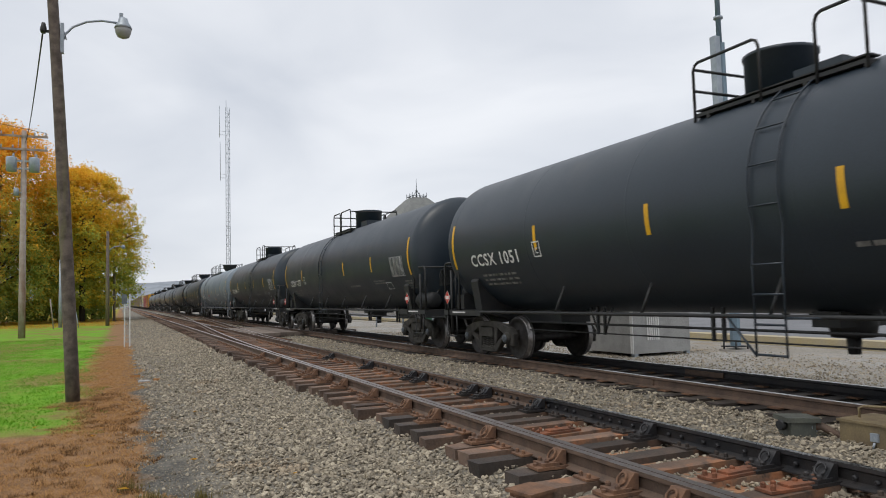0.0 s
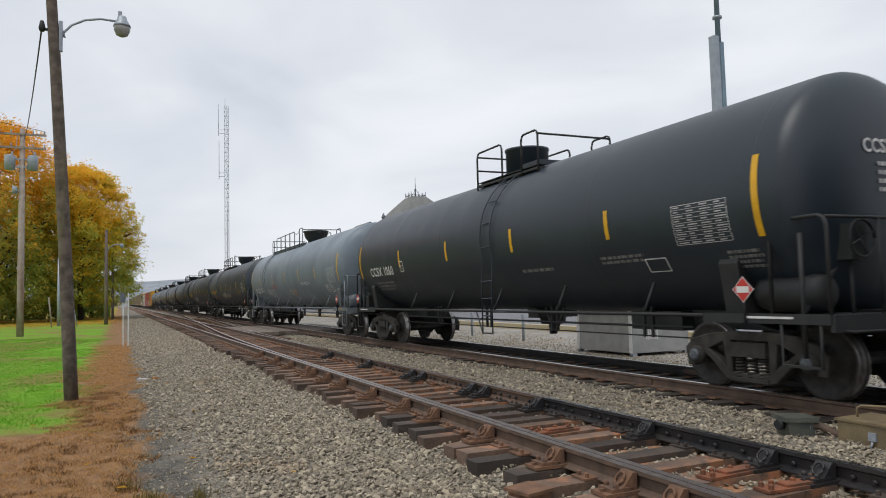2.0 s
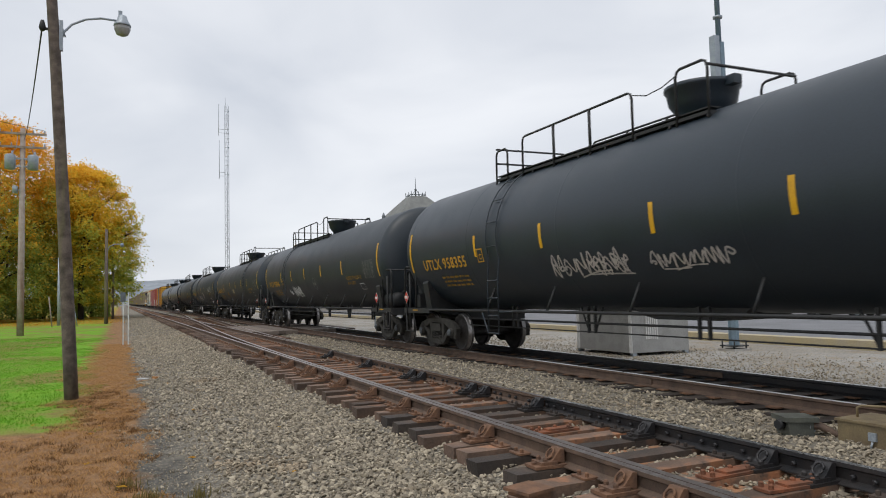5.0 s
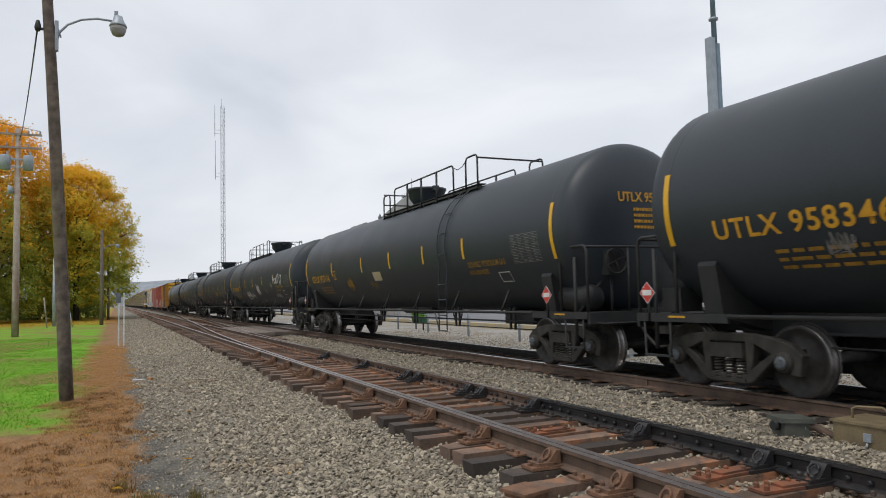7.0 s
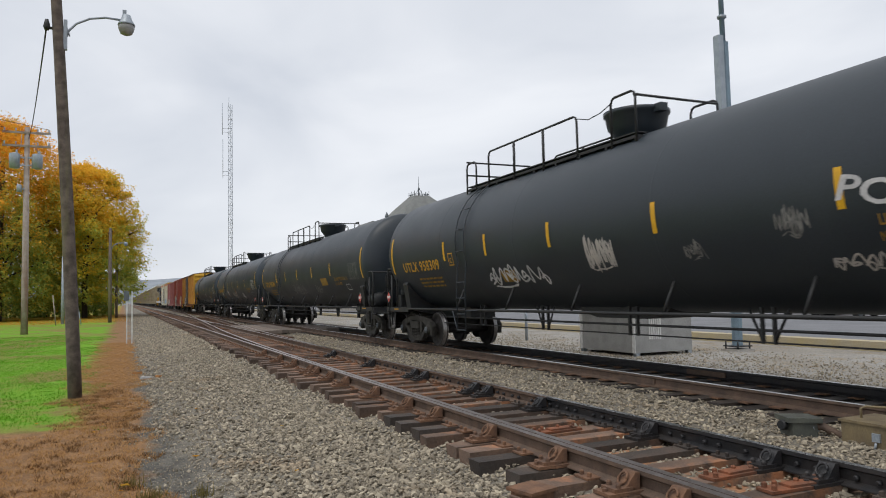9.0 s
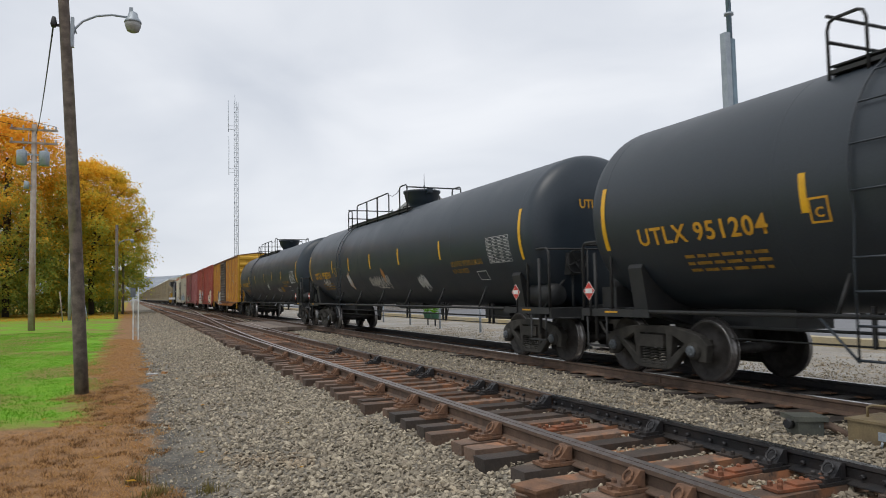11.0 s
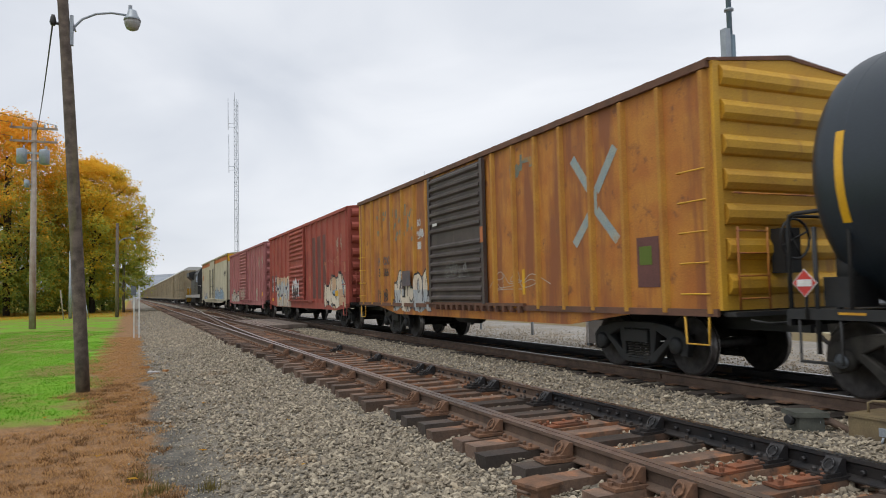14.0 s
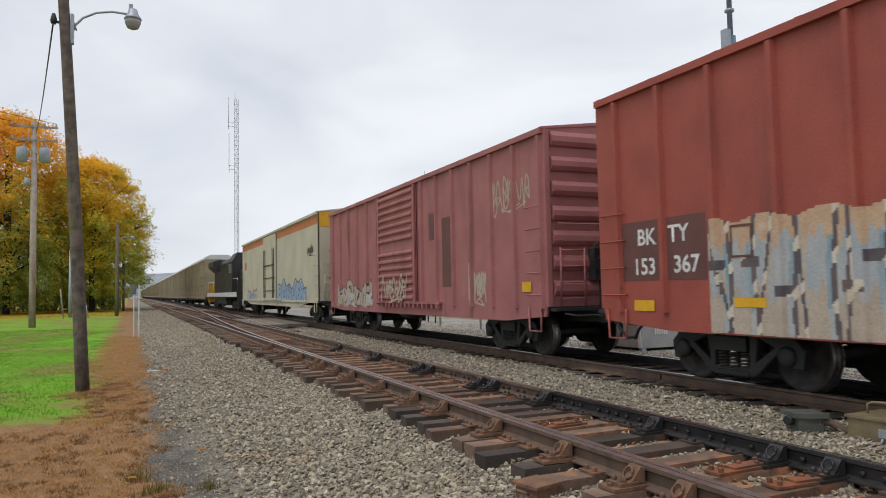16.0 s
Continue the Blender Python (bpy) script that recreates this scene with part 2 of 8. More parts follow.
M_TAG_TAN = material("tan_spray_paint", (0.52, 0.36, 0.23), (0.45, 0.30, 0.20), 0.6, 0, 3, 40, 0.05, stain=(0.62, 0.55, 0.45), stain_scale=1.6)
M_TAG_BLUE = material("blue_spray_paint", (0.20, 0.32, 0.46), (0.28, 0.38, 0.48), 0.6, 0, 3, 40, 0.05, stain=(0.42, 0.44, 0.46), stain_scale=1.6)
M_TAG_GREY = material("grey_spray_paint", (0.38, 0.36, 0.35), (0.50, 0.46, 0.42), 0.6, 0, 3, 40, 0.05)
M_TAG_BLACK = material("black_spray_paint", (0.03, 0.028, 0.03), (0.05, 0.045, 0.045), 0.6, 0, 3, 40, 0.05)
M_TAG_DUSK = material("dusky_spray_paint", (0.075, 0.068, 0.082), (0.16, 0.115, 0.105), 0.6, 0, 3, 40, 0.05)
M_TAG_WHITE = material("white_spray_paint", (0.62, 0.62, 0.63), (0.42, 0.42, 0.43), 0.6, 0, 3, 40, 0.05)
M_TAG_RUST = material("brown_spray_paint", (0.42, 0.19, 0.05), (0.32, 0.14, 0.05), 0.6, 0, 3, 40, 0.05)
M_TAG_PINK = material("pink_spray_paint", (0.50, 0.17, 0.17), (0.38, 0.13, 0.13), 0.6, 0, 3, 40, 0.05)
M_TAG_CREAM = material("cream_spray_paint", (0.62, 0.56, 0.46), (0.54, 0.46, 0.36), 0.6, 0, 3, 40, 0.05)
M_TAG_SLATE = material("blue_grey_spray_paint", (0.33, 0.37, 0.40), (0.42, 0.42, 0.41), 0.6, 0, 2, 40, 0.05)
M_XPALE = material("pale_blue_paint", (0.24, 0.31, 0.33), (0.34, 0.36, 0.31), 0.65, 0, 4, 40, 0.05, stain=(0.40, 0.20, 0.05), stain_scale=5, stain_at=0.58)
M_TAG_TEAL = material("teal_spray_paint", (0.20, 0.30, 0.35), (0.30, 0.37, 0.40), 0.6, 0, 3, 40, 0.05)
M_TAG_ORANGE = material("orange_spray_paint", (0.42, 0.17, 0.09), (0.34, 0.13, 0.075), 0.6, 0, 3, 40, 0.05)
M_TAG_PALE = material("pale_primer_patch", (0.45, 0.38, 0.30), (0.38, 0.31, 0.25), 0.6, 0, 3, 40, 0.05)
M_BARK = material("tree_bark", (0.060, 0.048, 0.038), (0.035, 0.028, 0.023), 0.9, 0, 5, 40, 0.6)
M_SIDING = material("white_clapboard", (0.62, 0.62, 0.60), (0.55, 0.55, 0.54), 0.7, 0, 2, 40, 0.1)
M_SLATE = material("grey_green_slate", (0.20, 0.205, 0.195), (0.15, 0.155, 0.15), 0.75, 0, 2, 40, 0.3)
M_PANE = material("dark_window_pane", (0.03, 0.035, 0.04), None, 0.1, 0, 4, 40, 0.0)
M_CARPAINT = [material("vehicle_paint", c, None, 0.3, 0.2, 3, 60, 0.0) for c in
              ((0.30, 0.31, 0.33), (0.03, 0.03, 0.035), (0.35, 0.03, 0.03), (0.55, 0.55, 0.55), (0.10, 0.12, 0.15))]
M_TYRE = material("tyre_rubber", (0.02, 0.02, 0.02), None, 0.8)
M_HILL = material("hazy_wooded_hill", (0.31, 0.335, 0.365), (0.27, 0.295, 0.325), 1.0, 0, 0.004, 0.03, 0.0, spec=0.0)
M_FARTREES = material("hazy_far_trees", (0.20, 0.20, 0.17), (0.26, 0.21, 0.14), 1.0, 0, 0.03, 0.3, 0.0, spec=0.0)


def leaf_material(name, cols, clump=0.28):
    m = bpy.data.materials.new(name)
    m.use_nodes = True
    n, l = m.node_tree.nodes, m.node_tree.links
    b = n["Principled BSDF"]
    geo = n.new("ShaderNodeNewGeometry")
    co = n.new("ShaderNodeTexCoord")
    big = n.new("ShaderNodeTexNoise")
    big.inputs["Scale"].default_value, big.inputs["Detail"].default_value = clump, 3
    l.new(co.outputs["Object"], big.inputs["Vector"])
    sep = n.new("ShaderNodeSeparateXYZ")
    l.new(co.outputs["Object"], sep.inputs["Vector"])
    hz = n.new("ShaderNodeMapRange")
    hz.inputs["From Min"].default_value, hz.inputs["From Max"].default_value = 0, 21
    hz.inputs["To Min"].default_value, hz.inputs["To Max"].default_value = -0.36, 0.28
    l.new(sep.outputs["Z"], hz.inputs["Value"])
    a1 = n.new("ShaderNodeMath")
    a1.operation = "MULTIPLY_ADD"
    a1.inputs[1].default_value, a1.inputs[2].default_value = 0.45, -0.22
    l.new(geo.outputs["Random Per Island"], a1.inputs[0])
    a2 = n.new("ShaderNodeMath")
    l.new(a1.outputs[0], a2.inputs[0])
    l.new(big.outputs["Fac"], a2.inputs[1])
    a3 = n.new("ShaderNodeMath")
    l.new(a2.outputs[0], a3.inputs[0])
    l.new(hz.outputs["Result"], a3.inputs[1])
    ramp = n.new("ShaderNodeValToRGB")
    e = ramp.color_ramp.elements
    while len(e) < len(cols):
        e.new(0.5)
    for i, c in enumerate(cols):
        e[i].position, e[i].color = 0.18 + 0.64 * i / (len(cols) - 1), (*c, 1)
    l.new(a3.outputs[0], ramp.inputs["Fac"])
    l.new(ramp.outputs["Color"], b.inputs["Base Color"])
    b.inputs["Roughness"].default_value = 0.7
    b.inputs["Specular IOR Level"].default_value = 0.2
    tr = n.new("ShaderNodeBsdfTranslucent")
    l.new(ramp.outputs["Color"], tr.inputs["Color"])
    mx = n.new("ShaderNodeMixShader")
    mx.inputs["Fac"].default_value = 0.45
    l.new(b.outputs["BSDF"], mx.inputs[1])
    l.new(tr.outputs["BSDF"], mx.inputs[2])
    l.new(mx.outputs["Shader"], n["Material Output"].inputs["Surface"])
    return m


M_LEAF = leaf_material("autumn_leaves", ((0.269, 0.358, 0.072), (0.397, 0.420, 0.072), (0.527, 0.402, 0.053), (0.816, 0.455, 0.042), (0.850, 0.435, 0.040)))
M_LEAF_GREEN = leaf_material("turning_leaves", ((0.207, 0.294, 0.072), (0.302, 0.373, 0.074), (0.369, 0.355, 0.059), (0.553, 0.421, 0.053), (0.712, 0.461, 0.046)))
M_LEAF_YEL = leaf_material("yellow_leaves", ((0.348, 0.420, 0.072), (0.539, 0.499, 0.064), (0.685, 0.481, 0.044), (0.850, 0.527, 0.040), (0.850, 0.527, 0.044)))
M_BLADE = leaf_material("grass_blades", ((0.100, 0.280, 0.007), (0.140, 0.320, 0.012), (0.26, 0.33, 0.035)), 0.9)
M_DRYBLADE = leaf_material("dry_grass_blades", ((0.46, 0.265, 0.108), (0.53, 0.315, 0.135), (0.60, 0.39, 0.19)), 5.0)
M_TUFT = leaf_material("dead_grass_tufts", ((0.15, 0.080, 0.036), (0.25, 0.135, 0.060), (0.42, 0.25, 0.12)), 3.0)
M_FALLEN = leaf_material("fallen_leaves", ((0.45, 0.22, 0.02), (0.55, 0.34, 0.03), (0.50, 0.13, 0.03)))


def ground_material():
    """Lawn, dry verge, fine gravel, ballast and yard, blended across the plan with ragged borders."""
    m = bpy.data.materials.new("ground_cover")
    m.use_nodes = True
    n, l = m.node_tree.nodes, m.node_tree.links
    b = n["Principled BSDF"]
    geo = n.new("ShaderNodeNewGeometry")
    sep = n.new("ShaderNodeSeparateXYZ")
    l.new(geo.outputs["Position"], sep.inputs["Vector"])

    def noise_fac(scale, detail=5, rough=0.55):
        t = n.new("ShaderNodeTexNoise")
        t.inputs["Scale"].default_value, t.inputs["Detail"].default_value, t.inputs["Roughness"].default_value = scale, detail, rough
        l.new(geo.outputs["Position"], t.inputs["Vector"])
        return t.outputs["Fac"]

    def math_node(op, a, c, d=None):
        t = n.new("ShaderNodeMath")
        t.operation = op
        for i, v in enumerate((a, c, d)):
            if v is None:
                continue
            if isinstance(v, (int, float)):
                t.inputs[i].default_value = v
            else:
                l.new(v, t.inputs[i])
        return t.outputs[0]

    def step(v, lo, hi):
        t = n.new("ShaderNodeMapRange")
        t.interpolation_type = "SMOOTHSTEP"
        t.inputs["From Min"].default_value, t.inputs["From Max"].default_value = lo, hi
        l.new(v, t.inputs["Value"])
        return t.outputs["Result"]

    def mixc(fac, a, c):
        t = n.new("ShaderNodeMix")
        t.data_type = "RGBA"
        for key, v in (("Factor", fac), ("A", a), ("B", c)):
            if isinstance(v, tuple):
                t.inputs[key].default_value = (*v, 1)
            elif isinstance(v, (int, float)):
                t.inputs[key].default_value = v
            else:
                l.new(v, t.inputs[key])
        return t.outputs["Result"]

    rag = math_node("MULTIPLY_ADD", noise_fac(0.9, 6, 0.6), 1.6, -0.8)
    rag2 = math_node("MULTIPLY_ADD", noise_fac(3.0, 4), 0.5, -0.25)
    x = math_node("ADD", math_node("ADD", sep.outputs["X"], rag), rag2)
    fine = noise_fac(45, 3)
    mid = noise_fac(5, 5)
    low = noise_fac(0.35, 4)
    green = mixc(step(mid, 0.35, 0.7), (0.125, 0.310, 0.011), (0.185, 0.355, 0.022))
    dry = mixc(step(mid, 0.35, 0.7), (0.285, 0.160, 0.074), (0.165, 0.090, 0.043))
    dry = mixc(math_node("MULTIPLY", step(fine, 0.45, 0.75), 0.5), dry, (0.42, 0.245, 0.115))
    lawn = mixc(step(math_node("ADD", low, math_node("MULTIPLY_ADD", mid, 0.3, -0.15)), 0.43, 0.60), green, mixc(0.72, green, dry))
    litter = mixc(step(mid, 0.4, 0.65), (0.30, 0.17, 0.03), (0.42, 0.24, 0.03))
    lawn = mixc(step(sep.outputs["Y"], 62, 82), lawn, mixc(step(mid, 0.38, 0.52), green, litter))
    edge = math_node("ADD", x, math_node("MULTIPLY", math_node("MAXIMUM", math_node("SUBTRACT", 11.5, sep.outputs["Y"]), 0.0), 2.2))
    verge = mixc(step(edge, -1.15, -0.45), lawn, dry)
    vor = n.new("ShaderNodeTexVoronoi")
    vor.inputs["Scale"].default_value = 24
    l.new(geo.outputs["Position"], vor.inputs["Vector"])
    vsep = n.new("ShaderNodeSeparateColor")
    l.new(vor.outputs["Color"], vsep.inputs["Color"])
    blotch = step(noise_fac(2.2, 6, 0.7), 0.35, 0.68)
    stone = mixc(vsep.outputs["Red"], mixc(blotch, (0.235, 0.206, 0.162), (0.335, 0.298, 0.236)), mixc(blotch, (0.405, 0.362, 0.280), (0.505, 0.455, 0.360)))
    # Shade in the gaps between stones, mixed into the ballast colour.
    gap_shade = step(vor.outputs["Distance"], 0.02, 0.55)
    stone = mixc(math_node("MULTIPLY", gap_shade, 0.75), stone, (0.10, 0.092, 0.08))
    fines = mixc(step(noise_fac(7, 6, 0.75), 0.4, 0.62), (0.052, 0.050, 0.046), (0.125, 0.117, 0.102))
    fines = mixc(math_node("MULTIPLY", step(noise_fac(38, 5, 0.8), 0.50, 0.62), 0.45), fines, (0.26, 0.24, 0.20))
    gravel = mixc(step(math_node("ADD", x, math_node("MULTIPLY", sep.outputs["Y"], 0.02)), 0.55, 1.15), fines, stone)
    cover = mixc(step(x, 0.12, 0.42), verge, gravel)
    rusty = mixc(step(mid, 0.4, 0.6), (0.36, 0.185, 0.100), stone)
    bed = mixc(math_node("MULTIPLY", step(sep.outputs["X"], 3.2, 3.7), math_node("SUBTRACT", 1.0, step(sep.outputs["X"], 5.1, 5.5))), stone, rusty)
    cover = mixc(step(x, 3.0, 3.4), cover, bed)
    # Oily bed, its colour darkened further for the shade beneath the train.
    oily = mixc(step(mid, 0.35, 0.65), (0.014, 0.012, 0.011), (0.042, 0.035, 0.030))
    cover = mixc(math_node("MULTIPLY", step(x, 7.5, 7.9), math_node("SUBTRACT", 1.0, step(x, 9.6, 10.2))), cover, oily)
    yard_c = mixc(step(low, 0.4, 0.62), (0.37, 0.355, 0.325), (0.30, 0.272, 0.228))
    yard_c = mixc(math_node("MULTIPLY", step(noise_fac(1.2, 5), 0.55, 0.66), 0.6), yard_c, (0.30, 0.22, 0.13))
    yard_c = mixc(math_node("MULTIPLY", step(vsep.outputs["Green"], 0.3, 0.9), 0.6), yard_c, (0.17, 0.165, 0.16))
    cover = mixc(step(x, 10.4, 11.2), cover, yard_c)
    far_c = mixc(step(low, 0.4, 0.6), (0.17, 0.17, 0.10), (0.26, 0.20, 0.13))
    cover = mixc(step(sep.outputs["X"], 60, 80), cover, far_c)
    # Distance haze painted in: every cover fades to grey from 300 m on.
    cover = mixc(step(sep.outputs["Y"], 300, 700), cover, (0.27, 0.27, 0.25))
    l.new(cover, b.inputs["Base Color"])
    b.inputs["Roughness"].default_value = 0.92
    b.inputs["Specular IOR Level"].default_value = 0.25
    bump = n.new("ShaderNodeBump")
    bump.inputs["Strength"].default_value, bump.inputs["Distance"].default_value = 0.8, 0.02
    hgt = math_node("ADD", math_node("MULTIPLY", vor.outputs["Distance"], -1.0), math_node("MULTIPLY", fine, 0.6))
    l.new(hgt, bump.inputs["Height"])
    l.new(bump.outputs["Normal"], b.inputs["Normal"])
    return m


M_GROUND = ground_material()


# ---- mesh helpers ----
def box(bm, x0, x1, y0, y1, z0, z1):
    v = [bm.verts.new((x, y, z)) for x in (x0, x1) for y in (y0, y1) for z in (z0, z1)]
    for f in ((0, 1, 3, 2), (4, 6, 7, 5), (0, 4, 5, 1), (2, 3, 7, 6), (0, 2, 6, 4), (1, 5, 7, 3)):
        bm.faces.new([v[i] for i in f])
    return v


def prism(bm, outline, axis, a, b):
    """Extrude a closed 2D outline along axis 0, 1 or 2 from a to b."""
    def at(p, q, d):
        return {0: (d, p, q), 1: (p, d, q), 2: (p, q, d)}[axis]
    lo = [bm.verts.new(at(p, q, a)) for p, q in outline]
    hi = [bm.verts.new(at(p, q, b)) for p, q in outline]
    bm.faces.new(lo), bm.faces.new(hi[::-1])
    for i in range(len(lo)):
        j = (i + 1) % len(lo)
        bm.faces.new((lo[i], hi[i], hi[j], lo[j]))


def pipe(bm, pts, r, seg=6):
    """A round bar along a polyline."""
    pts = [Vector(p) for p in pts]
    rings = []
    for i, p in enumerate(pts):
        a, c = pts[max(i - 1, 0)], pts[min(i + 1, len(pts) - 1)]
        d = (c - a).normalized()
        u = d.cross(Vector((0, 0, 1)) if abs(d.z) < 0.9 else Vector((1, 0, 0))).normalized()
        w = d.cross(u)
        rings.append([bm.verts.new(p + r * (math.cos(k * 2 * math.pi / seg) * u + math.sin(k * 2 * math.pi / seg) * w)) for k in range(seg)])
    for a, c in zip(rings, rings[1:]):
        best = min(range(seg), key=lambda s: sum((a[k].co - c[(k + s) % seg].co).length for k in range(seg)))
        for k in range(seg):
            f = bm.faces.new((a[k], a[(k + 1) % seg], c[(k + 1 + best) % seg], c[(k + best) % seg]))
            f.smooth = True
    bm.faces.new(rings[0][::-1]), bm.faces.new(rings[-1])


def turned(bm, profile, axis, centre, seg=32, smooth=True):
    """A solid of revolution: profile of (radius, place along the axis)."""
    cx = Vector(centre)
    rings = []
    for r, d in profile:
        ring = []
        for k in range(seg):
            a, s = r * math.cos(2 * math.pi * k / seg), r * math.sin(2 * math.pi * k / seg)
            ring.append(bm.verts.new(cx + Vector({0: (d, a, s), 1: (a, d, s), 2: (a, s, d)}[axis])))
        rings.append(ring)
    for a, c in zip(rings, rings[1:]):
        for k in range(seg):
            f = bm.faces.new((a[k], a[(k + 1) % seg], c[(k + 1) % seg], c[k]))
            f.smooth = smooth
    bm.faces.new(rings[0]), bm.faces.new(rings[-1])


def mesh_of(name, bm, mat, bevel=0.0):
    if bevel:
        bmesh.ops.bevel(bm, geom=[e for e in bm.edges if len(e.link_faces) == 2 and e.calc_face_angle(0) > 0.6], offset=bevel, segments=1, affect="EDGES")
    bmesh.ops.recalc_face_normals(bm, faces=bm.faces)
    me = bpy.data.meshes.new(name)
    bm.to_mesh(me)
    bm.free()
    for one in (mat if isinstance(mat, (list, tuple)) else [mat]):
        me.materials.append(one)
    return me


def part(name, bm, mat, parent, label="", bevel=0.0):
    ob = new(name, mesh_of(name, bm, mat, bevel))
    ob.parent = parent
    return tagged(ob, label) if label else ob


def thing(name, label, category, group="", kind="", at=None):
    ob = new(name)
    ob.empty_display_size = 0.3
    if at is not None:
        ob.matrix_basis = at
    return tagged(ob, label, category, group, kind)


def single(name, bm, mat, label, category, group="", kind="", bevel=0.0, at=None):
    ob = new(name, mesh_of(name, bm, mat, bevel))
    if at is not None:
        ob.matrix_basis = at
    return tagged(ob, label, category, group, kind)


# ---- ground ----
MAIN_X, NEAR_X, GAUGE = 8.576, 4.41, 1.505
YARD_Z, TIE_TOP = -0.30, -0.17


def ground_z(x, y):
    pts = ((-400, -0.36), (0.3, -0.36), (2.7, -0.33), (3.2, -0.285), (3.6, -0.225), (5.4, -0.225), (5.8, -0.25), (6.4, -0.24), (7.0, -0.195), (10.1, -0.19), (11.2, YARD_Z), (9000, YARD_Z))
    for (a, za), (b, zb) in zip(pts, pts[1:]):
        if x <= b:
            z = za + (zb - za) * max(0, x - a) / (b - a)
            break
    near = max(0.0, 1 - abs(y) / 120) if -12 < x < 14 else 0.0
    return z + near * 0.035 * (noise.noise(Vector((x * 0.9, y * 0.5, 3.1))) + 0.4 * noise.noise(Vector((x * 3.1, y * 2.7, 7.7))))


def graded(stops):
    out = []
    for (a, step), (b, _) in zip(stops, stops[1:]):
        k = max(1, round((b - a) / step))
        out += [a + (b - a) * i / k for i in range(k)]
    return out + [stops[-1][0]]


def build_ground():
    xs = graded(((-4800, 1200), (-1200, 300), (-300, 60), (-60, 8), (-12, 1.0), (-3, 0.25), (12, 1.0), (24, 6), (60, 60), (300, 300), (1200, 1200), (4800, 1)))
    ys = graded(((-4800, 1200), (-1200, 300), (-300, 60), (-60, 15), (0, 0.3), (24, 0.8), (60, 4), (140, 30), (500, 150), (1400, 850), (4800, 1)))
    bm = bmesh.new()
    grid = [[bm.verts.new((x, y, ground_z(x, y))) for x in xs] for y in ys]
    for a, b in zip(grid, grid[1:]):
        for i in range(len(xs) - 1):
            bm.faces.new((a[i], a[i + 1], b[i + 1], b[i])).smooth = True
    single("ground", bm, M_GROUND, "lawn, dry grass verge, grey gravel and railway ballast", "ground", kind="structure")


build_ground()


def divert(y):
    """Sideways shift of the crossover's curve from the near track to the main line."""
    t = min(max((y - 13) / 24, 0), 1)
    s = 0.046 * (12 * t * t + max(0, min(y, 95) - 37)) if y > 13 else 0.0
    return min(s, MAIN_X - NEAR_X)


RAIL_OUTLINE = ((-0.036, 0), (0.036, 0), (0.037, -0.033), (0.012, -0.050), (0.009, -0.128), (0.075, -0.158), (0.075, -0.17),
                (-0.075, -0.17), (-0.075, -0.158), (-0.009, -0.128), (-0.012, -0.050), (-0.037, -0.033))


def rail(name, parent, path, mats, label):
    """A flat-bottomed rail swept along plan points; the running face has its own polish."""
    bm = bmesh.new()
    rings = []
    for x, y in path:
        rings.append([bm.verts.new((x + p, y, q)) for p, q in RAIL_OUTLINE])
    k = len(RAIL_OUTLINE)
    for a, b in zip(rings, rings[1:]):
        for i in range(k):
            f = bm.faces.new((a[i], a[(i + 1) % k], b[(i + 1) % k], b[i]))
            f.material_index = 1 if i == 0 else 0
    bm.faces.new(rings[0]), bm.faces.new(rings[-1])
    return part(name, bm, mats, parent, label)


Y_RAIL = [-320, -60, 0, 6, 12, 18, 24, 32, 40, 60, 90, 140, 260, 500, 900]
main_track = thing("track_main", "main line with rusty rails on timber ties", "railway track", kind="structure")
near_track = thing("track_near", "siding with rusty rails and rail braces on timber ties", "railway track", kind="structure")
# The far rail's web takes the dark oiled colour to stand for shade.
for side, label in ((-1, "polished rail with a rust-brown web"), (1, "polished rail with a web coloured dark for shade")):
    rail("rail", main_track, [(MAIN_X + side * GAUGE / 2, y) for y in Y_RAIL], [M_RAILSIDE if side < 0 else M_RAILDARK, M_RAILTOP], label)
rail("rail", near_track, [(NEAR_X - GAUGE / 2, y) for y in Y_RAIL], [M_RAILSIDE, M_RAILTOP2], "rust-brown rail with a dull head")
rail("rail", near_track, [(NEAR_X + GAUGE / 2, y) for y in Y_RAIL if y <= 6] + [(NEAR_X + GAUGE / 2, 8.2)], [M_RAILDARK, M_RAILTOP], "dark oily stock rail")
rail("rail", near_track, [(NEAR_X + GAUGE / 2, 8.2)] + [(NEAR_X + GAUGE / 2, y) for y in Y_RAIL if y >= 12], [M_RAILSIDE, M_RAILTOP2], "rust-brown rail with a dull head")
curve_y = [13 + 3 * i for i in range(0, 36)]
rail("switch_rail", near_track, [(NEAR_X - GAUGE / 2 + 0.085 + divert(y) * 0.985, y) for y in [3, 8] + curve_y], [M_RAILSIDE, M_RAILTOP2], "curved closure rail of the turnout")
rail("switch_rail", near_track, [(NEAR_X + GAUGE / 2 + divert(y) - (0.085 if y < 14 else 0.085 * max(0, 1 - (y - 14) / 9)), y) for y in curve_y if y > 15], [M_RAILSIDE, M_RAILTOP2], "curved stock rail of the turnout")
rail("guard_rail", near_track, [(NEAR_X + GAUGE / 2 - 0.13, y) for y in (46, 48, 54, 56)], [M_RAILSIDE, M_RAILTOP2], "short guard rail")

# ties
rng = random.Random(11)


def tie_mesh(name, length, seed, mat=None):
    r = random.Random(seed)
    bm = bmesh.new()
    v = box(bm, -length / 2, length / 2, -0.115, 0.115, -0.18, 0)
    for q in v:
        q.co += Vector((r.uniform(-0.015, 0.015), r.uniform(-0.012, 0.012), r.uniform(-0.008, 0.004)))
    return mesh_of(name, bm, mat or M_TIE, 0.012)


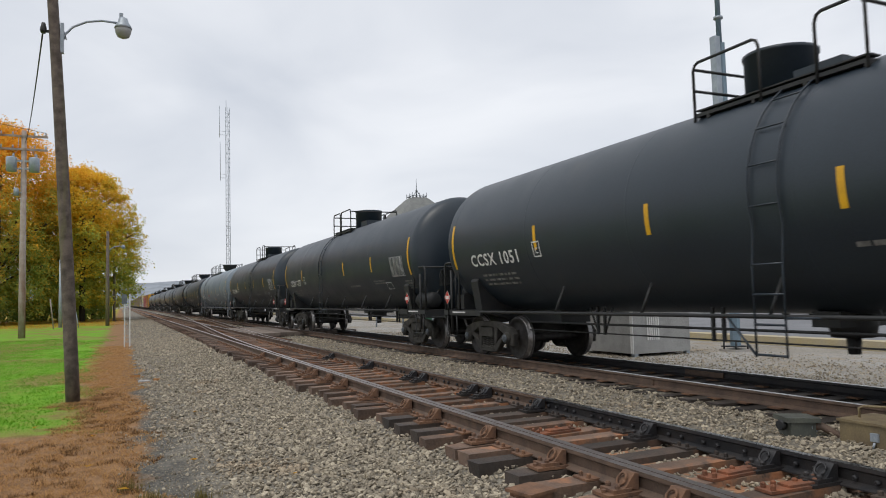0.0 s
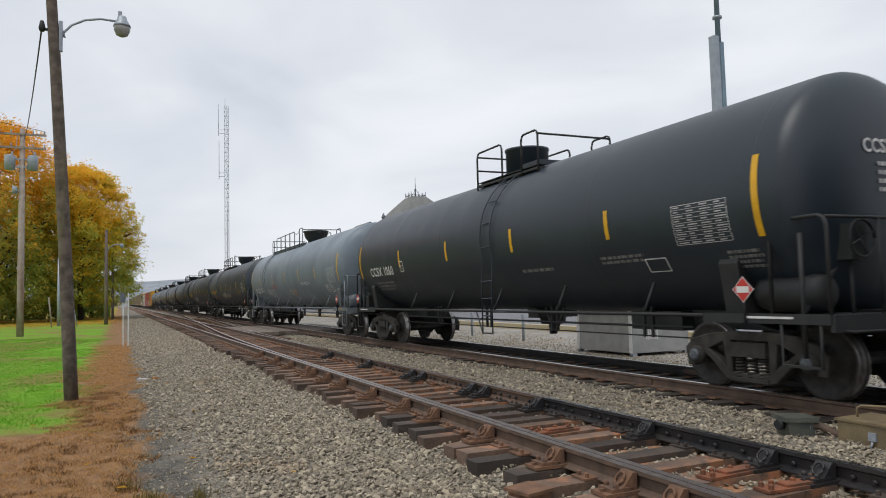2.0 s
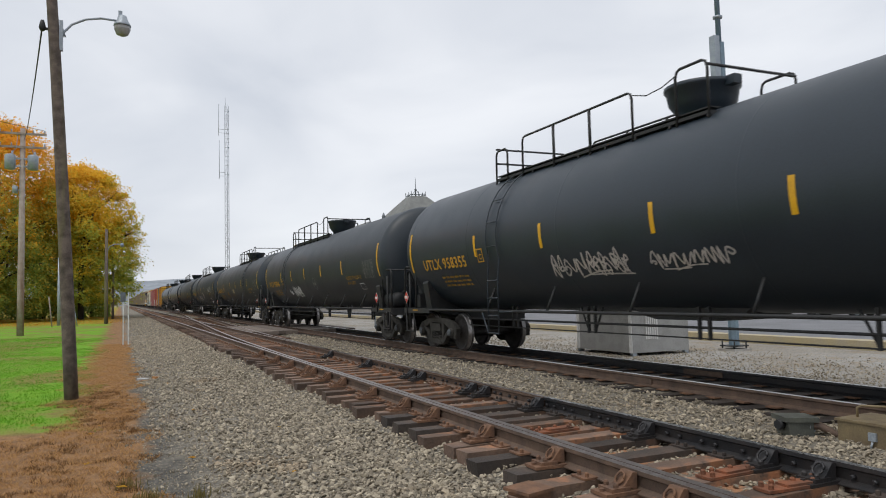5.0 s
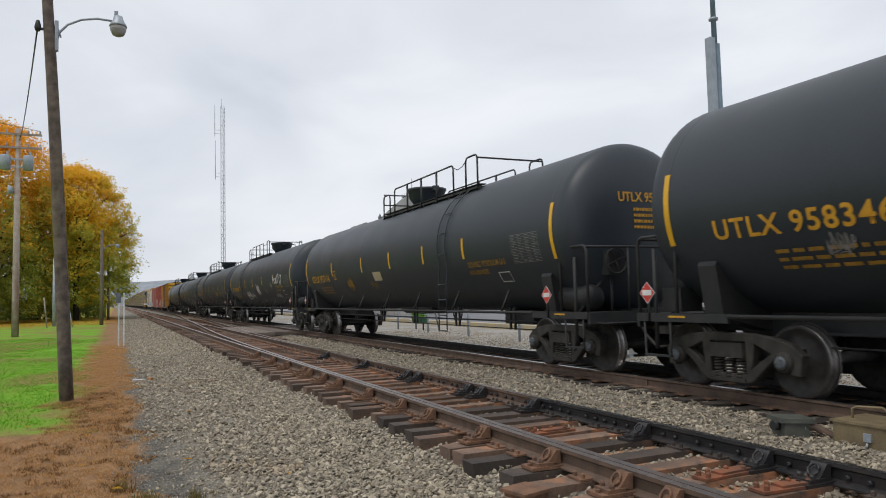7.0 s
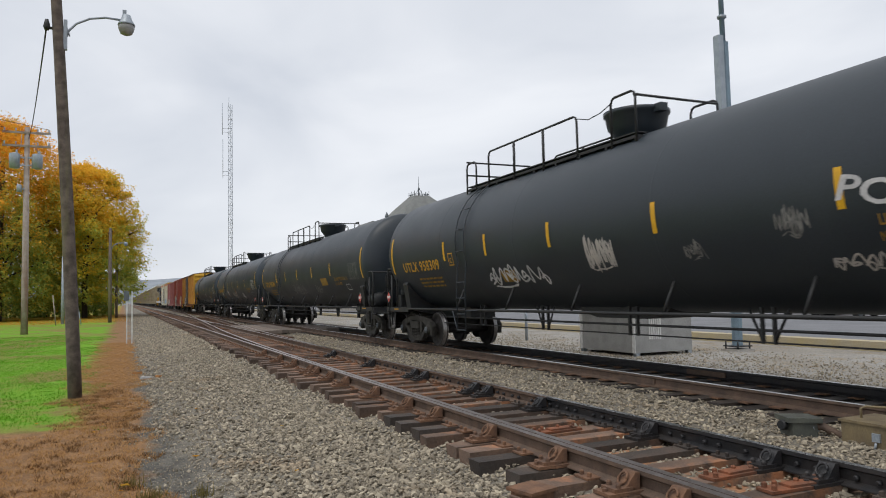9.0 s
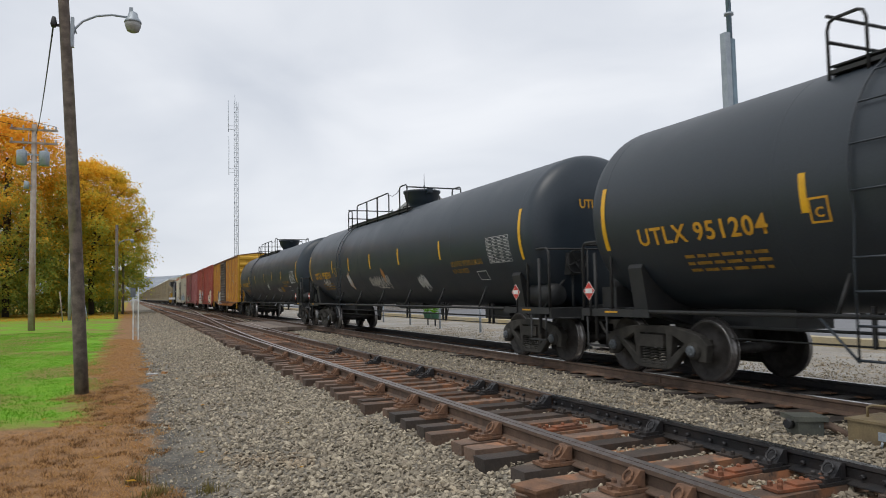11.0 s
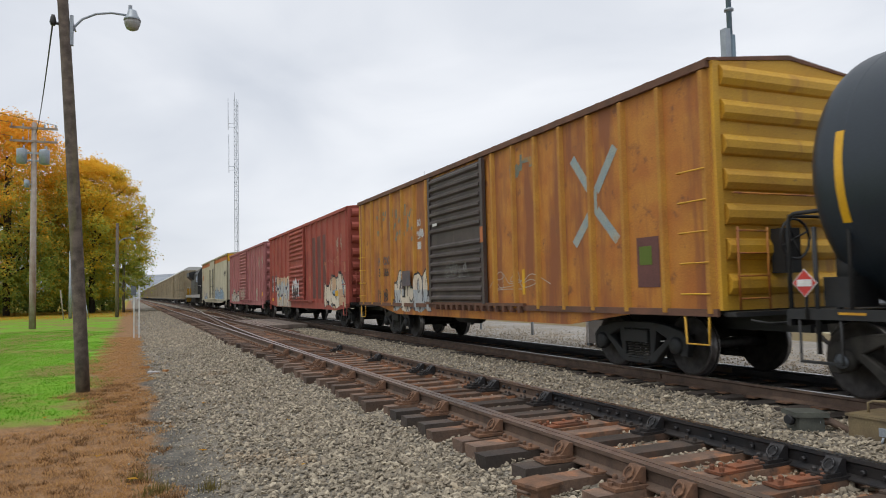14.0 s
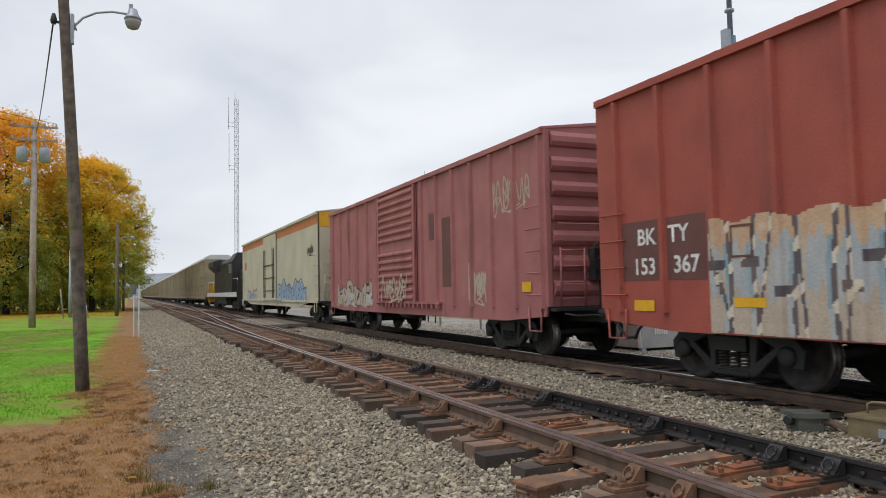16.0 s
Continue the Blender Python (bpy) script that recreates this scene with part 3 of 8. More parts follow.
TIES = [tie_mesh("tie", 2.6, s) for s in range(4)]
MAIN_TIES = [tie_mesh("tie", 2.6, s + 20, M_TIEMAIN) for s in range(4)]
OIL_TIES = [tie_mesh("tie", 2.72, s + 40, M_OILTIE) for s in range(3)]
LONG_TIES = [tie_mesh("tie", n, 9 + i) for i, n in enumerate((2.75, 3.2, 3.8, 4.6))]


def lay_tie(parent, me, x, y, dz=0.0):
    ob = new("tie", me)
    ob.parent = parent
    ob.matrix_basis = pose(x, y, TIE_TOP + dz, 0, rng.uniform(-0.4, 0.4), rng.uniform(-1.6, 1.6))


def tie_rows(name, parent, x, y0, y1):
    bm = bmesh.new()
    y = y0
    while y < y1:
        dx = rng.uniform(-0.05, 0.05)
        box(bm, x - 1.3 + dx, x + 1.3 + dx, y - 0.115, y + 0.115, TIE_TOP - 0.15, TIE_TOP + rng.uniform(-0.008, 0.004))
        y += 0.52 + rng.uniform(-0.03, 0.03)
    tagged(part(name, bm, M_TIEFAR, parent), kind="stuff")


y = 2.2
while y < 80:
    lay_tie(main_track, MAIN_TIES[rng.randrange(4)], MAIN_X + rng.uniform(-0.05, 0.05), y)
    y += 0.52 + rng.uniform(-0.03, 0.03)
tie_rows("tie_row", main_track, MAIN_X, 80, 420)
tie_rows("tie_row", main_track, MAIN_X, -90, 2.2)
BRACE_Y = (4.01, 4.55, 5.53, 6.85, 8.26, 9.24, 10.62, 12.0, 13.1, 14.6, 16.2, 18.0, 20.0)
DARK_BRACE_Y = (4.0, 4.52, 6.1, 8.08, 10.0, 12.5, 15.2, 18.6)
near_ties = [2.4, 2.95, 3.48, 4.01, 4.55, 5.05, 5.53, 6.10, 6.50, 6.85, 7.40, 7.80, 8.26, 8.80, 9.24, 9.75, 10.2, 10.62]
y = 11.15
while y < 90:
    near_ties.append(y)
    y += 0.53 + rng.uniform(-0.04, 0.04)
for y in near_ties:
    d = divert(y)
    if y < 9 and rng.random() < 0.4:
        lay_tie(near_track, OIL_TIES[rng.randrange(3)], NEAR_X + rng.uniform(-0.12, 0.05), y, 0.002)
    elif d < 0.25:
        lay_tie(near_track, LONG_TIES[0] if rng.random() < 0.5 else TIES[rng.randrange(4)], NEAR_X + rng.uniform(-0.12, 0.05), y, 0.002)
    elif d < 2.2:
        i = min(3, int(d / 0.6) + 1)
        lay_tie(near_track, LONG_TIES[i], NEAR_X - 1.3 + (2.75, 3.2, 3.8, 4.6)[i] / 2, y, 0.002)
    else:
        lay_tie(near_track, TIES[rng.randrange(4)], NEAR_X, y, 0.002)
        if y < 62:
            lay_tie(near_track, TIES[rng.randrange(4)], NEAR_X + d + 0.1, y + 0.2, -0.006)
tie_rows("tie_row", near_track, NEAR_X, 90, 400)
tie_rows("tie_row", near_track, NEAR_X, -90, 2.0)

# tie plates, braces and bolts on the switch ties
bm = bmesh.new()
box(bm, -0.19, 0.19, -0.10, 0.10, 0, 0.018)
for px in (-0.14, 0.14):
    for py in (-0.055, 0.055):
        turned(bm, [(0.02, 0.018), (0.02, 0.05), (0.012, 0.056)], 2, (px, py, 0), 6, False)
PLATE = mesh_of("tie_plate", bm, M_PLATE, 0.003)
DARK_PLATE = PLATE.copy()
DARK_PLATE.materials[0] = M_OILTIE
bm = bmesh.new()
box(bm, 0.03, 0.35, -0.105, 0.105, 0.0, 0.026)
box(bm, 0.12, 0.29, -0.088, 0.088, 0.026, 0.055)
prism(bm, ((0.042, 0.026), (0.042, 0.152), (0.082, 0.156), (0.150, 0.075), (0.175, 0.055)), 1, -0.072, 0.072)
for py in (-0.058, 0.058):
    turned(bm, [(0.022, 0.055), (0.022, 0.078), (0.012, 0.092)], 2, (0.235, py, 0), 8, False)
turned(bm, [(0.02, 0.026), (0.02, 0.05)], 2, (0.32, 0.0, 0), 8, False)
pipe(bm, [(0.150 - 0.030 * math.sin(k * math.pi / 6), 0.046 * math.cos(k * math.pi / 6), 0.108 + 0.042 * math.sin(k * math.pi / 6)) for k in range(13)], 0.011, 6)
BRACE = mesh_of("rail_brace", bm, M_PLATE, 0.004)
DARK_BRACE = BRACE.copy()
DARK_BRACE.materials[0] = M_RAILDARK
bm = bmesh.new()
turned(bm, [(0.022, 0), (0.022, 0.022), (0.013, 0.035)], 0, (0, 0, 0), 8, False)
BOLT = mesh_of("bolt", bm, M_RAILDARK)


def set_piece(name, me, parent, m):
    ob = new(name, me)
    ob.parent = parent
    ob.matrix_basis = m


for i, y in enumerate(near_ties):
    if y > 30:
        break
    set_piece("tie_plate", PLATE, near_track, pose(NEAR_X - GAUGE / 2, y, TIE_TOP + 0.004, 0, 0, rng.uniform(-2, 2)))
    set_piece("tie_plate", DARK_PLATE if y < 10 else PLATE, near_track, pose(NEAR_X + GAUGE / 2, y, TIE_TOP + 0.004, 0, 0, rng.uniform(-2, 2)))
    if y in BRACE_Y or (y > 11 and any(abs(y - q) < 0.27 for q in BRACE_Y)):
        set_piece("rail_brace", BRACE, near_track, pose(NEAR_X - GAUGE / 2, y, TIE_TOP + 0.006, 0, 0, 180 + rng.uniform(-3, 3)))
    if any(abs(y - q) < 0.27 for q in DARK_BRACE_Y):
        set_piece("rail_brace", DARK_BRACE, near_track, pose(NEAR_X + GAUGE / 2, y, TIE_TOP + 0.006, 0, 0, 180 + rng.uniform(-3, 3)))
    if 2.5 < y < 16:
        for dy in (0.15, 0.33):
            set_piece("bolt", BOLT, near_track, pose(NEAR_X + GAUGE / 2 - 0.012, y + dy, -0.095, 0, 0, 180))
bm = bmesh.new()
y = 2.6
while y < 70:
    for side in (-1, 1):
        cx = MAIN_X + side * GAUGE / 2
        box(bm, cx - 0.18, cx + 0.18, y - 0.09, y + 0.09, TIE_TOP - 0.005, TIE_TOP + 0.012)
    y += 0.52
tagged(part("tie_plate", bm, M_PLATE, main_track, "rusty plates beneath the rails"), kind="stuff")
bm = bmesh.new()
for side in (-1, 1):
    for f in (-1, 1):
        cx = MAIN_X + side * GAUGE / 2 + f * 0.022
        box(bm, cx - 0.012, cx + 0.012, 9.2, 10.1, -0.135, -0.045)
part("joint_bar", bm, M_RAILSIDE, main_track, "rusty joint bars bolted to the rails", 0.004)

# loose slide plates on the ties and a small covered box at their ends
bm = bmesh.new()
box(bm, -0.30, 0.30, -0.085, 0.085, 0, 0.022)
box(bm, -0.10, 0.24, -0.060, 0.060, 0.022, 0.040)
for px, py in ((-0.25, 0.05), (-0.25, -0.05), (-0.15, 0.05), (0.18, -0.035), (0.05, 0.035), (0.27, 0.055)):
    turned(bm, [(0.022, 0.02), (0.022, 0.055), (0.012, 0.064)], 2, (px, py, 0), 6, False)
SLIDE = mesh_of("slide_plate", bm, M_SLIDE, 0.003)
for px, py, turn in ((4.62, 4.54, 3), (4.72, 4.02, -4), (4.40, 6.86, 2)):
    set_piece("slide_plate", SLIDE, near_track, pose(px, py, TIE_TOP + 0.006, 0, 0, turn))
t = thing("cable_box", "rust-brown cast cable box with a raised lid beside the ties", "cable box", at=pose(2.98, 5.02, -0.33, 0, 0, 14))
bm = bmesh.new()
prism(bm, ((-0.12, -0.12), (0.12, -0.12), (0.13, 0.12), (-0.11, 0.13)), 2, 0, 0.14)
part("case", bm, M_PLATE, t, "", 0.012)
bm = bmesh.new()
box(bm, -0.145, 0.145, -0.14, 0.15, 0.14, 0.165)
part("lid", bm, M_PLATE, t, "worn tan lid", 0.012)
bm = bmesh.new()
pipe(bm, [(-0.15, -0.06, 0.10), (-0.19, -0.05, 0.12), (-0.19, 0.05, 0.12), (-0.15, 0.06, 0.10)], 0.012, 6)
part("hasp", bm, M_RAILSIDE, t)

# timber road crossing over the main line
crossing = thing("crossing_panel", "dark timber planks of a road crossing between the rails", "level crossing", kind="structure")
bm = bmesh.new()
box(bm, -0.14, 0.14, 32.2, 40.6, -0.16, -0.01)
PLANK = mesh_of("plank", bm, M_TIMBER, 0.012)
for x in [NEAR_X + GAUGE / 2 + 0.3 + 0.29 * i for i in range(7)] + [MAIN_X - GAUGE / 2 + 0.25 + 0.287 * i for i in range(4)] + [MAIN_X + GAUGE / 2 + 0.26, MAIN_X + GAUGE / 2 + 0.55]:
    set_piece("plank", PLANK, crossing, pose(x, rng.uniform(-0.05, 0.05), rng.uniform(-0.006, 0.004)))


# ---- loose stones and plants on the ground ----
def scatter(name, count, spot, make, mat, label, category, parent=None):
    """Many small loose pieces, joined from plain arrays."""
    verts, faces = [], []
    for _ in range(count):
        x, y = spot()
        vs, fs = make(x, y)
        base = len(verts)
        verts += vs
        faces += [tuple(base + i for i in f) for f in fs]
    me = bpy.data.meshes.new(name)
    me.from_pydata(verts, [], faces)
    me.materials.append(mat)
    return tagged(new(name, me), label, category, kind="stuff")


sr = random.Random(5)
STONE_SHAPES = []
for _ in range(14):
    b = bmesh.new()
    bmesh.ops.create_icosphere(b, subdivisions=1, radius=1)
    cut = [Vector((sr.gauss(0, 1), sr.gauss(0, 1), sr.gauss(0, 1))).normalized() for _ in range(7)]
    for v in b.verts:
        k = 1.0
        for c in cut:
            d = v.co.dot(c)
            if d > 0.45:
                k = min(k, 0.45 / d)
        v.co *= k * sr.uniform(0.9, 1.1)
    bmesh.ops.dissolve_degenerate(b, dist=0.03, edges=b.edges)
    b.verts.ensure_lookup_table()
    b.verts.index_update()
    STONE_SHAPES.append(([tuple(v.co) for v in b.verts], [tuple(v.index for v in f.verts) for f in b.faces]))
    b.free()


def stone(x, y):
    vs, fs = STONE_SHAPES[sr.randrange(14)]
    s = sr.uniform(0.016, 0.036) if sr.random() < 0.85 else sr.uniform(0.034, 0.05)
    m = Euler((sr.gauss(0, 0.55), sr.gauss(0, 0.55), sr.uniform(0, 6))).to_matrix() @ Matrix.Diagonal((s * sr.uniform(0.9, 1.6), s, s * sr.uniform(0.4, 0.8)))
    o = Vector((x, y, ground_z(x, y) + s * sr.uniform(0.1, 0.55)))
    return [tuple(m @ Vector(v) + o) for v in vs], fs


def near_y(lo, hi, power=2.0):
    return lo + (hi - lo) * sr.random() ** power


def shoulder_spot():
    y = near_y(3.0, 40, 1.9)
    return sr.triangular(0.55 if y < 10 else 0.25, 3.4, 2.5) if sr.random() < 0.65 else sr.uniform(0.95 if y < 10 else 0.4, 3.3), y


def crib_spot():
    return sr.uniform(3.2, 5.6), near_y(2.6, 22, 1.6)


def between_spot():
    return sr.uniform(5.45, 7.5), near_y(3.4, 30, 1.7)


scatter("ballast_stones", 40000, shoulder_spot, stone, M_STONE, "loose angular grey ballast stones on the track shoulder", "ballast")
scatter("ballast_stones", 5500, crib_spot, stone, M_STONE, "grey and rusty ballast stones between the ties", "ballast")
scatter("ballast_stones", 15000, between_spot, stone, M_STONE, "grey ballast stones between the two tracks", "ballast")


def chip(x, y):
    vs, fs = STONE_SHAPES[sr.randrange(14)]
    s = sr.uniform(0.005, 0.013) if sr.random() < 0.9 else sr.uniform(0.014, 0.028)
    m = Euler((sr.uniform(0, 6), sr.uniform(0, 6), 0)).to_matrix() * s
    o = Vector((x, y, ground_z(x, y) + s * 0.3))
    return [tuple(m @ Vector(v) + o) for v in vs], fs


scatter("gravel_chips", 9000, lambda: (sr.triangular(-0.1, 1.5, 0.7), near_y(3.6, 18, 1.7)), chip, M_STONE, "small grey stone chips on the dark gravel", "gravel")


def yard_stone(x, y):
    vs, fs = STONE_SHAPES[sr.randrange(14)]
    s = sr.uniform(0.012, 0.035)
    m = Euler((sr.uniform(0, 6), sr.uniform(0, 6), 0)).to_matrix() * s
    o = Vector((x, y, ground_z(x, y) + s * 0.25))
    return [tuple(m @ Vector(v) + o) for v in vs], fs


scatter("ballast_stones", 14000, lambda: (sr.triangular(9.9, 16.0, 10.4), near_y(5.0, 34, 1.3)), yard_stone, M_STONE, "pale gravel stones beyond the main line", "gravel")


def far_stone(x, y):
    vs, fs = STONE_SHAPES[sr.randrange(14)]
    s = sr.uniform(0.03, 0.065)
    m = Euler((sr.uniform(0, 6), sr.uniform(0, 6), sr.uniform(0, 6))).to_matrix() @ Matrix.Diagonal((s * 1.3, s, s * 0.8))
    o = Vector((x, y, ground_z(x, y) + s * 0.2))
    return [tuple(m @ Vector(v) + o) for v in vs], fs


scatter("ballast_stones", 9000, lambda: (sr.uniform(0.5, 3.2) if sr.random() < 0.7 else sr.uniform(5.3, 7.3), near_y(26, 100, 1.5)), far_stone, M_STONE, "ballast stones farther along the tracks", "ballast")


def blade_maker(h0, h1, w, lean0=0.1, lean1=0.9):
    def make(x, y):
        h, a, lean = sr.uniform(h0, h1), sr.uniform(0, 6.28), sr.uniform(lean0, lean1)
        dx, dy = math.cos(a), math.sin(a)
        z = ground_z(x, y) - 0.005
        lx, ly = -dy * lean * h, dx * lean * h
        return [(x - dx * w, y - dy * w, z), (x + dx * w, y + dy * w, z), (x + lx, y + ly, z + h)], [(0, 1, 2)]
    return make


def dry_spot():
    while True:
        y = near_y(4.5, 34, 1.6)
        x = sr.uniform(-1.9, 0.6) if y > 11 else sr.uniform(-4.4, 0.6)
        if x < -0.80 - 2.2 * max(0, 11.0 - y) + 0.7 * noise.noise(Vector((1.3, y * 0.9, 6.0))) - 0.3 * sr.random():
            continue
        if noise.noise(Vector((x * 6.5, y * 5.0, 3.0))) < -0.02 and sr.random() < 0.8:
            continue
        edge = 0.38 + 0.5 * noise.noise(Vector((0.3, y * 1.1, 2.0)))
        if x < edge:
            return x, y


def green_spot():
    while True:
        y = near_y(9, 45, 1.5)
        x = sr.uniform(-9, -0.2)
        ragged = 1.3 * noise.noise(Vector((x * 0.8, y * 0.8, 1.0))) + 0.6 * noise.noise(Vector((x * 2.9, y * 2.9, 5.0)))
        if x < -0.80 - 2.2 * max(0, 11.0 - y) + ragged and noise.noise(Vector((x * 0.35, y * 0.3, 9.0))) > -0.35 + 0.2 * sr.random():
            return x, y


scatter("dry_grass", 125000, dry_spot, blade_maker(0.012, 0.045, 0.0045, 0.4, 2.2), M_DRYBLADE, "short dead brown grass of the verge", "grass")
scatter("green_grass", 110000, green_spot, blade_maker(0.012, 0.034, 0.009, 0.4, 1.8), M_BLADE, "mown bright green lawn grass", "grass")


def tuft(x, y):
    vs, fs = [], []
    for _ in range(60):
        a, b = blade_maker(0.05, 0.14, 0.005)(x + sr.gauss(0, 0.07), y + sr.gauss(0, 0.05))
        fs += [tuple(i + len(vs) for i in f) for f in b]
        vs += a
    return vs, fs


def dead_tuft(x, y):
    vs, fs = [], []
    make = blade_maker(0.02, 0.055, 0.005, 0.3, 1.6)
    wide = sr.uniform(0.02, 0.06)
    for _ in range(16):
        a, b = make(x + sr.gauss(0, wide), y + sr.gauss(0, wide))
        fs += [tuple(i + len(vs) for i in f) for f in b]
        vs += a
    return vs, fs


def tuft_spot():
    while True:
        x, y = dry_spot()
        if y < 16 and noise.noise(Vector((x * 2.2, y * 2.0, 8.0))) > -0.05:
            return x, y


scatter("dead_grass_tufts", 1500, tuft_spot, dead_tuft, M_TUFT, "dark tufts of matted dead grass", "grass")
tuft_at = iter([(0.65, 6.85), (0.27, 7.02), (0.18, 6.92), (0.05, 7.5)])
scatter("weed_tufts", 4, lambda: next(tuft_at), tuft, leaf_material("pale_weeds", ((0.16, 0.13, 0.04), (0.26, 0.22, 0.08), (0.30, 0.26, 0.10))), "pale straw-coloured weeds at the gravel's edge", "weeds")


def fallen(x, y):
    s, a = sr.uniform(0.03, 0.055), sr.uniform(0, 6)
    z = ground_z(x, y) + 0.045
    pts = [(s * (1 if i % 2 else 0.5) * math.cos(a + i * 0.785), s * (1 if i % 2 else 0.5) * math.sin(a + i * 0.785), sr.uniform(0, 0.02)) for i in range(8)]
    return [(x + p, y + q, z + r) for p, q, r in pts], [tuple(range(8))]


for sx, sy, turn in ((0.46, 17.6, 20), (0.75, 17.9, 70), (0.30, 19.0, 130)):
    bm = bmesh.new()
    prism(bm, ((-0.14, -0.05), (-0.05, 0.06), (0.10, 0.05), (0.15, -0.03), (0.02, -0.07)), 2, 0, 0.05)
    single("scrap", bm, M_TAG_WHITE if turn == 20 else M_TAG_RUST, "small pale scrap lying on the gravel", "litter", at=pose(sx, sy, ground_z(sx, sy), 4, 6, turn), bevel=0.006)

leaf_at = iter([(1.06, 11.9), (0.72, 8.3), (1.55, 7.1), (0.02, 7.4), (-0.1, 6.4), (0.12, 5.7), (1.9, 9.5), (0.9, 16)] + [(sr.uniform(-2.5, 0.3), sr.uniform(5, 14)) for _ in range(14)])
scatter("fallen_leaves", 22, lambda: next(leaf_at), fallen, M_FALLEN, "single yellow and orange leaves lying on the gravel", "leaves")


def litter(x, y):
    s, a = sr.uniform(0.05, 0.10), sr.uniform(0, 6)
    z = ground_z(x, y) + 0.02
    return [(x + s * math.cos(a + k * 1.57), y + s * math.sin(a + k * 1.57), z + sr.uniform(0, 0.05)) for k in range(4)], [(0, 1, 2, 3)]


scatter("leaf_litter", 9000, lambda: (sr.uniform(-34, 0.4), sr.uniform(70, 112)), litter, M_FALLEN, "carpet of yellow leaves below the trees", "leaves")


# ---- poles, posts and masts beside the line ----
def lamp_pole():
    t = thing("street_lamp", "leaning dark wooden pole with a curved lamp arm", "street lamp")
    bx, by, bz, tx, tz = -0.80, 14.9, -0.42, -1.30, 8.8
    bm = bmesh.new()
    ring = []
    for i in range(13):
        k = i / 12
        r = 0.122 - 0.035 * k
        bow = 0.03 * math.sin(k * 3.1)
        ring.append([bm.verts.new((bx + (tx - bx) * k + bow + r * math.cos(a * math.pi / 8), by + r * math.sin(a * math.pi / 8), bz + (tz - bz) * k)) for a in range(16)])
    for a, b in zip(ring, ring[1:]):
        for k in range(16):
            bm.faces.new((a[k], a[(k + 1) % 16], b[(k + 1) % 16], b[k])).smooth = True
    bm.faces.new(ring[-1]), bm.faces.new(ring[0][::-1])
    part("pole", bm, M_WOODPOLE, t)
    bm = bmesh.new()
    pipe(bm, [(-1.05, by, 6.30), (-0.98, by, 6.52), (-0.85, by, 6.68), (-0.62, by, 6.81), (-0.35, by, 6.87), (-0.08, by, 6.86)], 0.022, 8)
    pipe(bm, [(-1.02, by, 6.62), (-0.96, by, 6.42)], 0.016, 6)
    box(bm, -1.06, -1.0, by - 0.05, by + 0.05, 6.15, 6.72)
    part("lamp_arm", bm, M_GALV, t, "thin curved steel arm")
    bm = bmesh.new()
    turned(bm, [(0.04, 0.12), (0.08, 0.10), (0.10, 0.02), (0.15, -0.06), (0.16, -0.10)], 2, (0.02, by, 6.86), 16)
    box(bm, -0.05, 0.02, by - 0.03, by + 0.03, 6.93, 7.06)
    head = part("lamp_head", bm, M_GALV, t, "grey bucket-shaped lamp head")
    bm = bmesh.new()
    turned(bm, [(0.15, 0.0), (0.145, -0.07), (0.11, -0.16), (0.05, -0.19)], 2, (0.02, by, 6.76), 16)
    part("glass_bowl", bm, M_CABINET, head, "milky glass bowl")
    bm = bmesh.new()
    turned(bm, [(0.04, -0.06), (0.06, 0.0), (0.05, 0.06), (0.03, 0.14)], 2, (-1.34, by - 0.02, 6.55), 8)
    box(bm, -1.36, -1.15, by - 0.02, by + 0.02, 6.52, 6.56)
    part("insulator", bm, M_IRON, t)
    return t


lamp_pole()


def wire(name, a, b, sag, r, label, category="cable"):
    bm = bmesh.new()
    pts = []
    for i in range(17):
        k = i / 16
        p = Vector(a).lerp(Vector(b), k)
        p.z -= sag * 4 * k * (1 - k)
        pts.append(p)
    pipe(bm, pts, r, 5)
    single(name, bm, M_IRON, label, category)


wire("drop_cable", (-1.34, 14.88, 6.6), (-5.2, 48.1, 11.2), 0.4, 0.016, "twisted service cable hanging from the lamp pole")


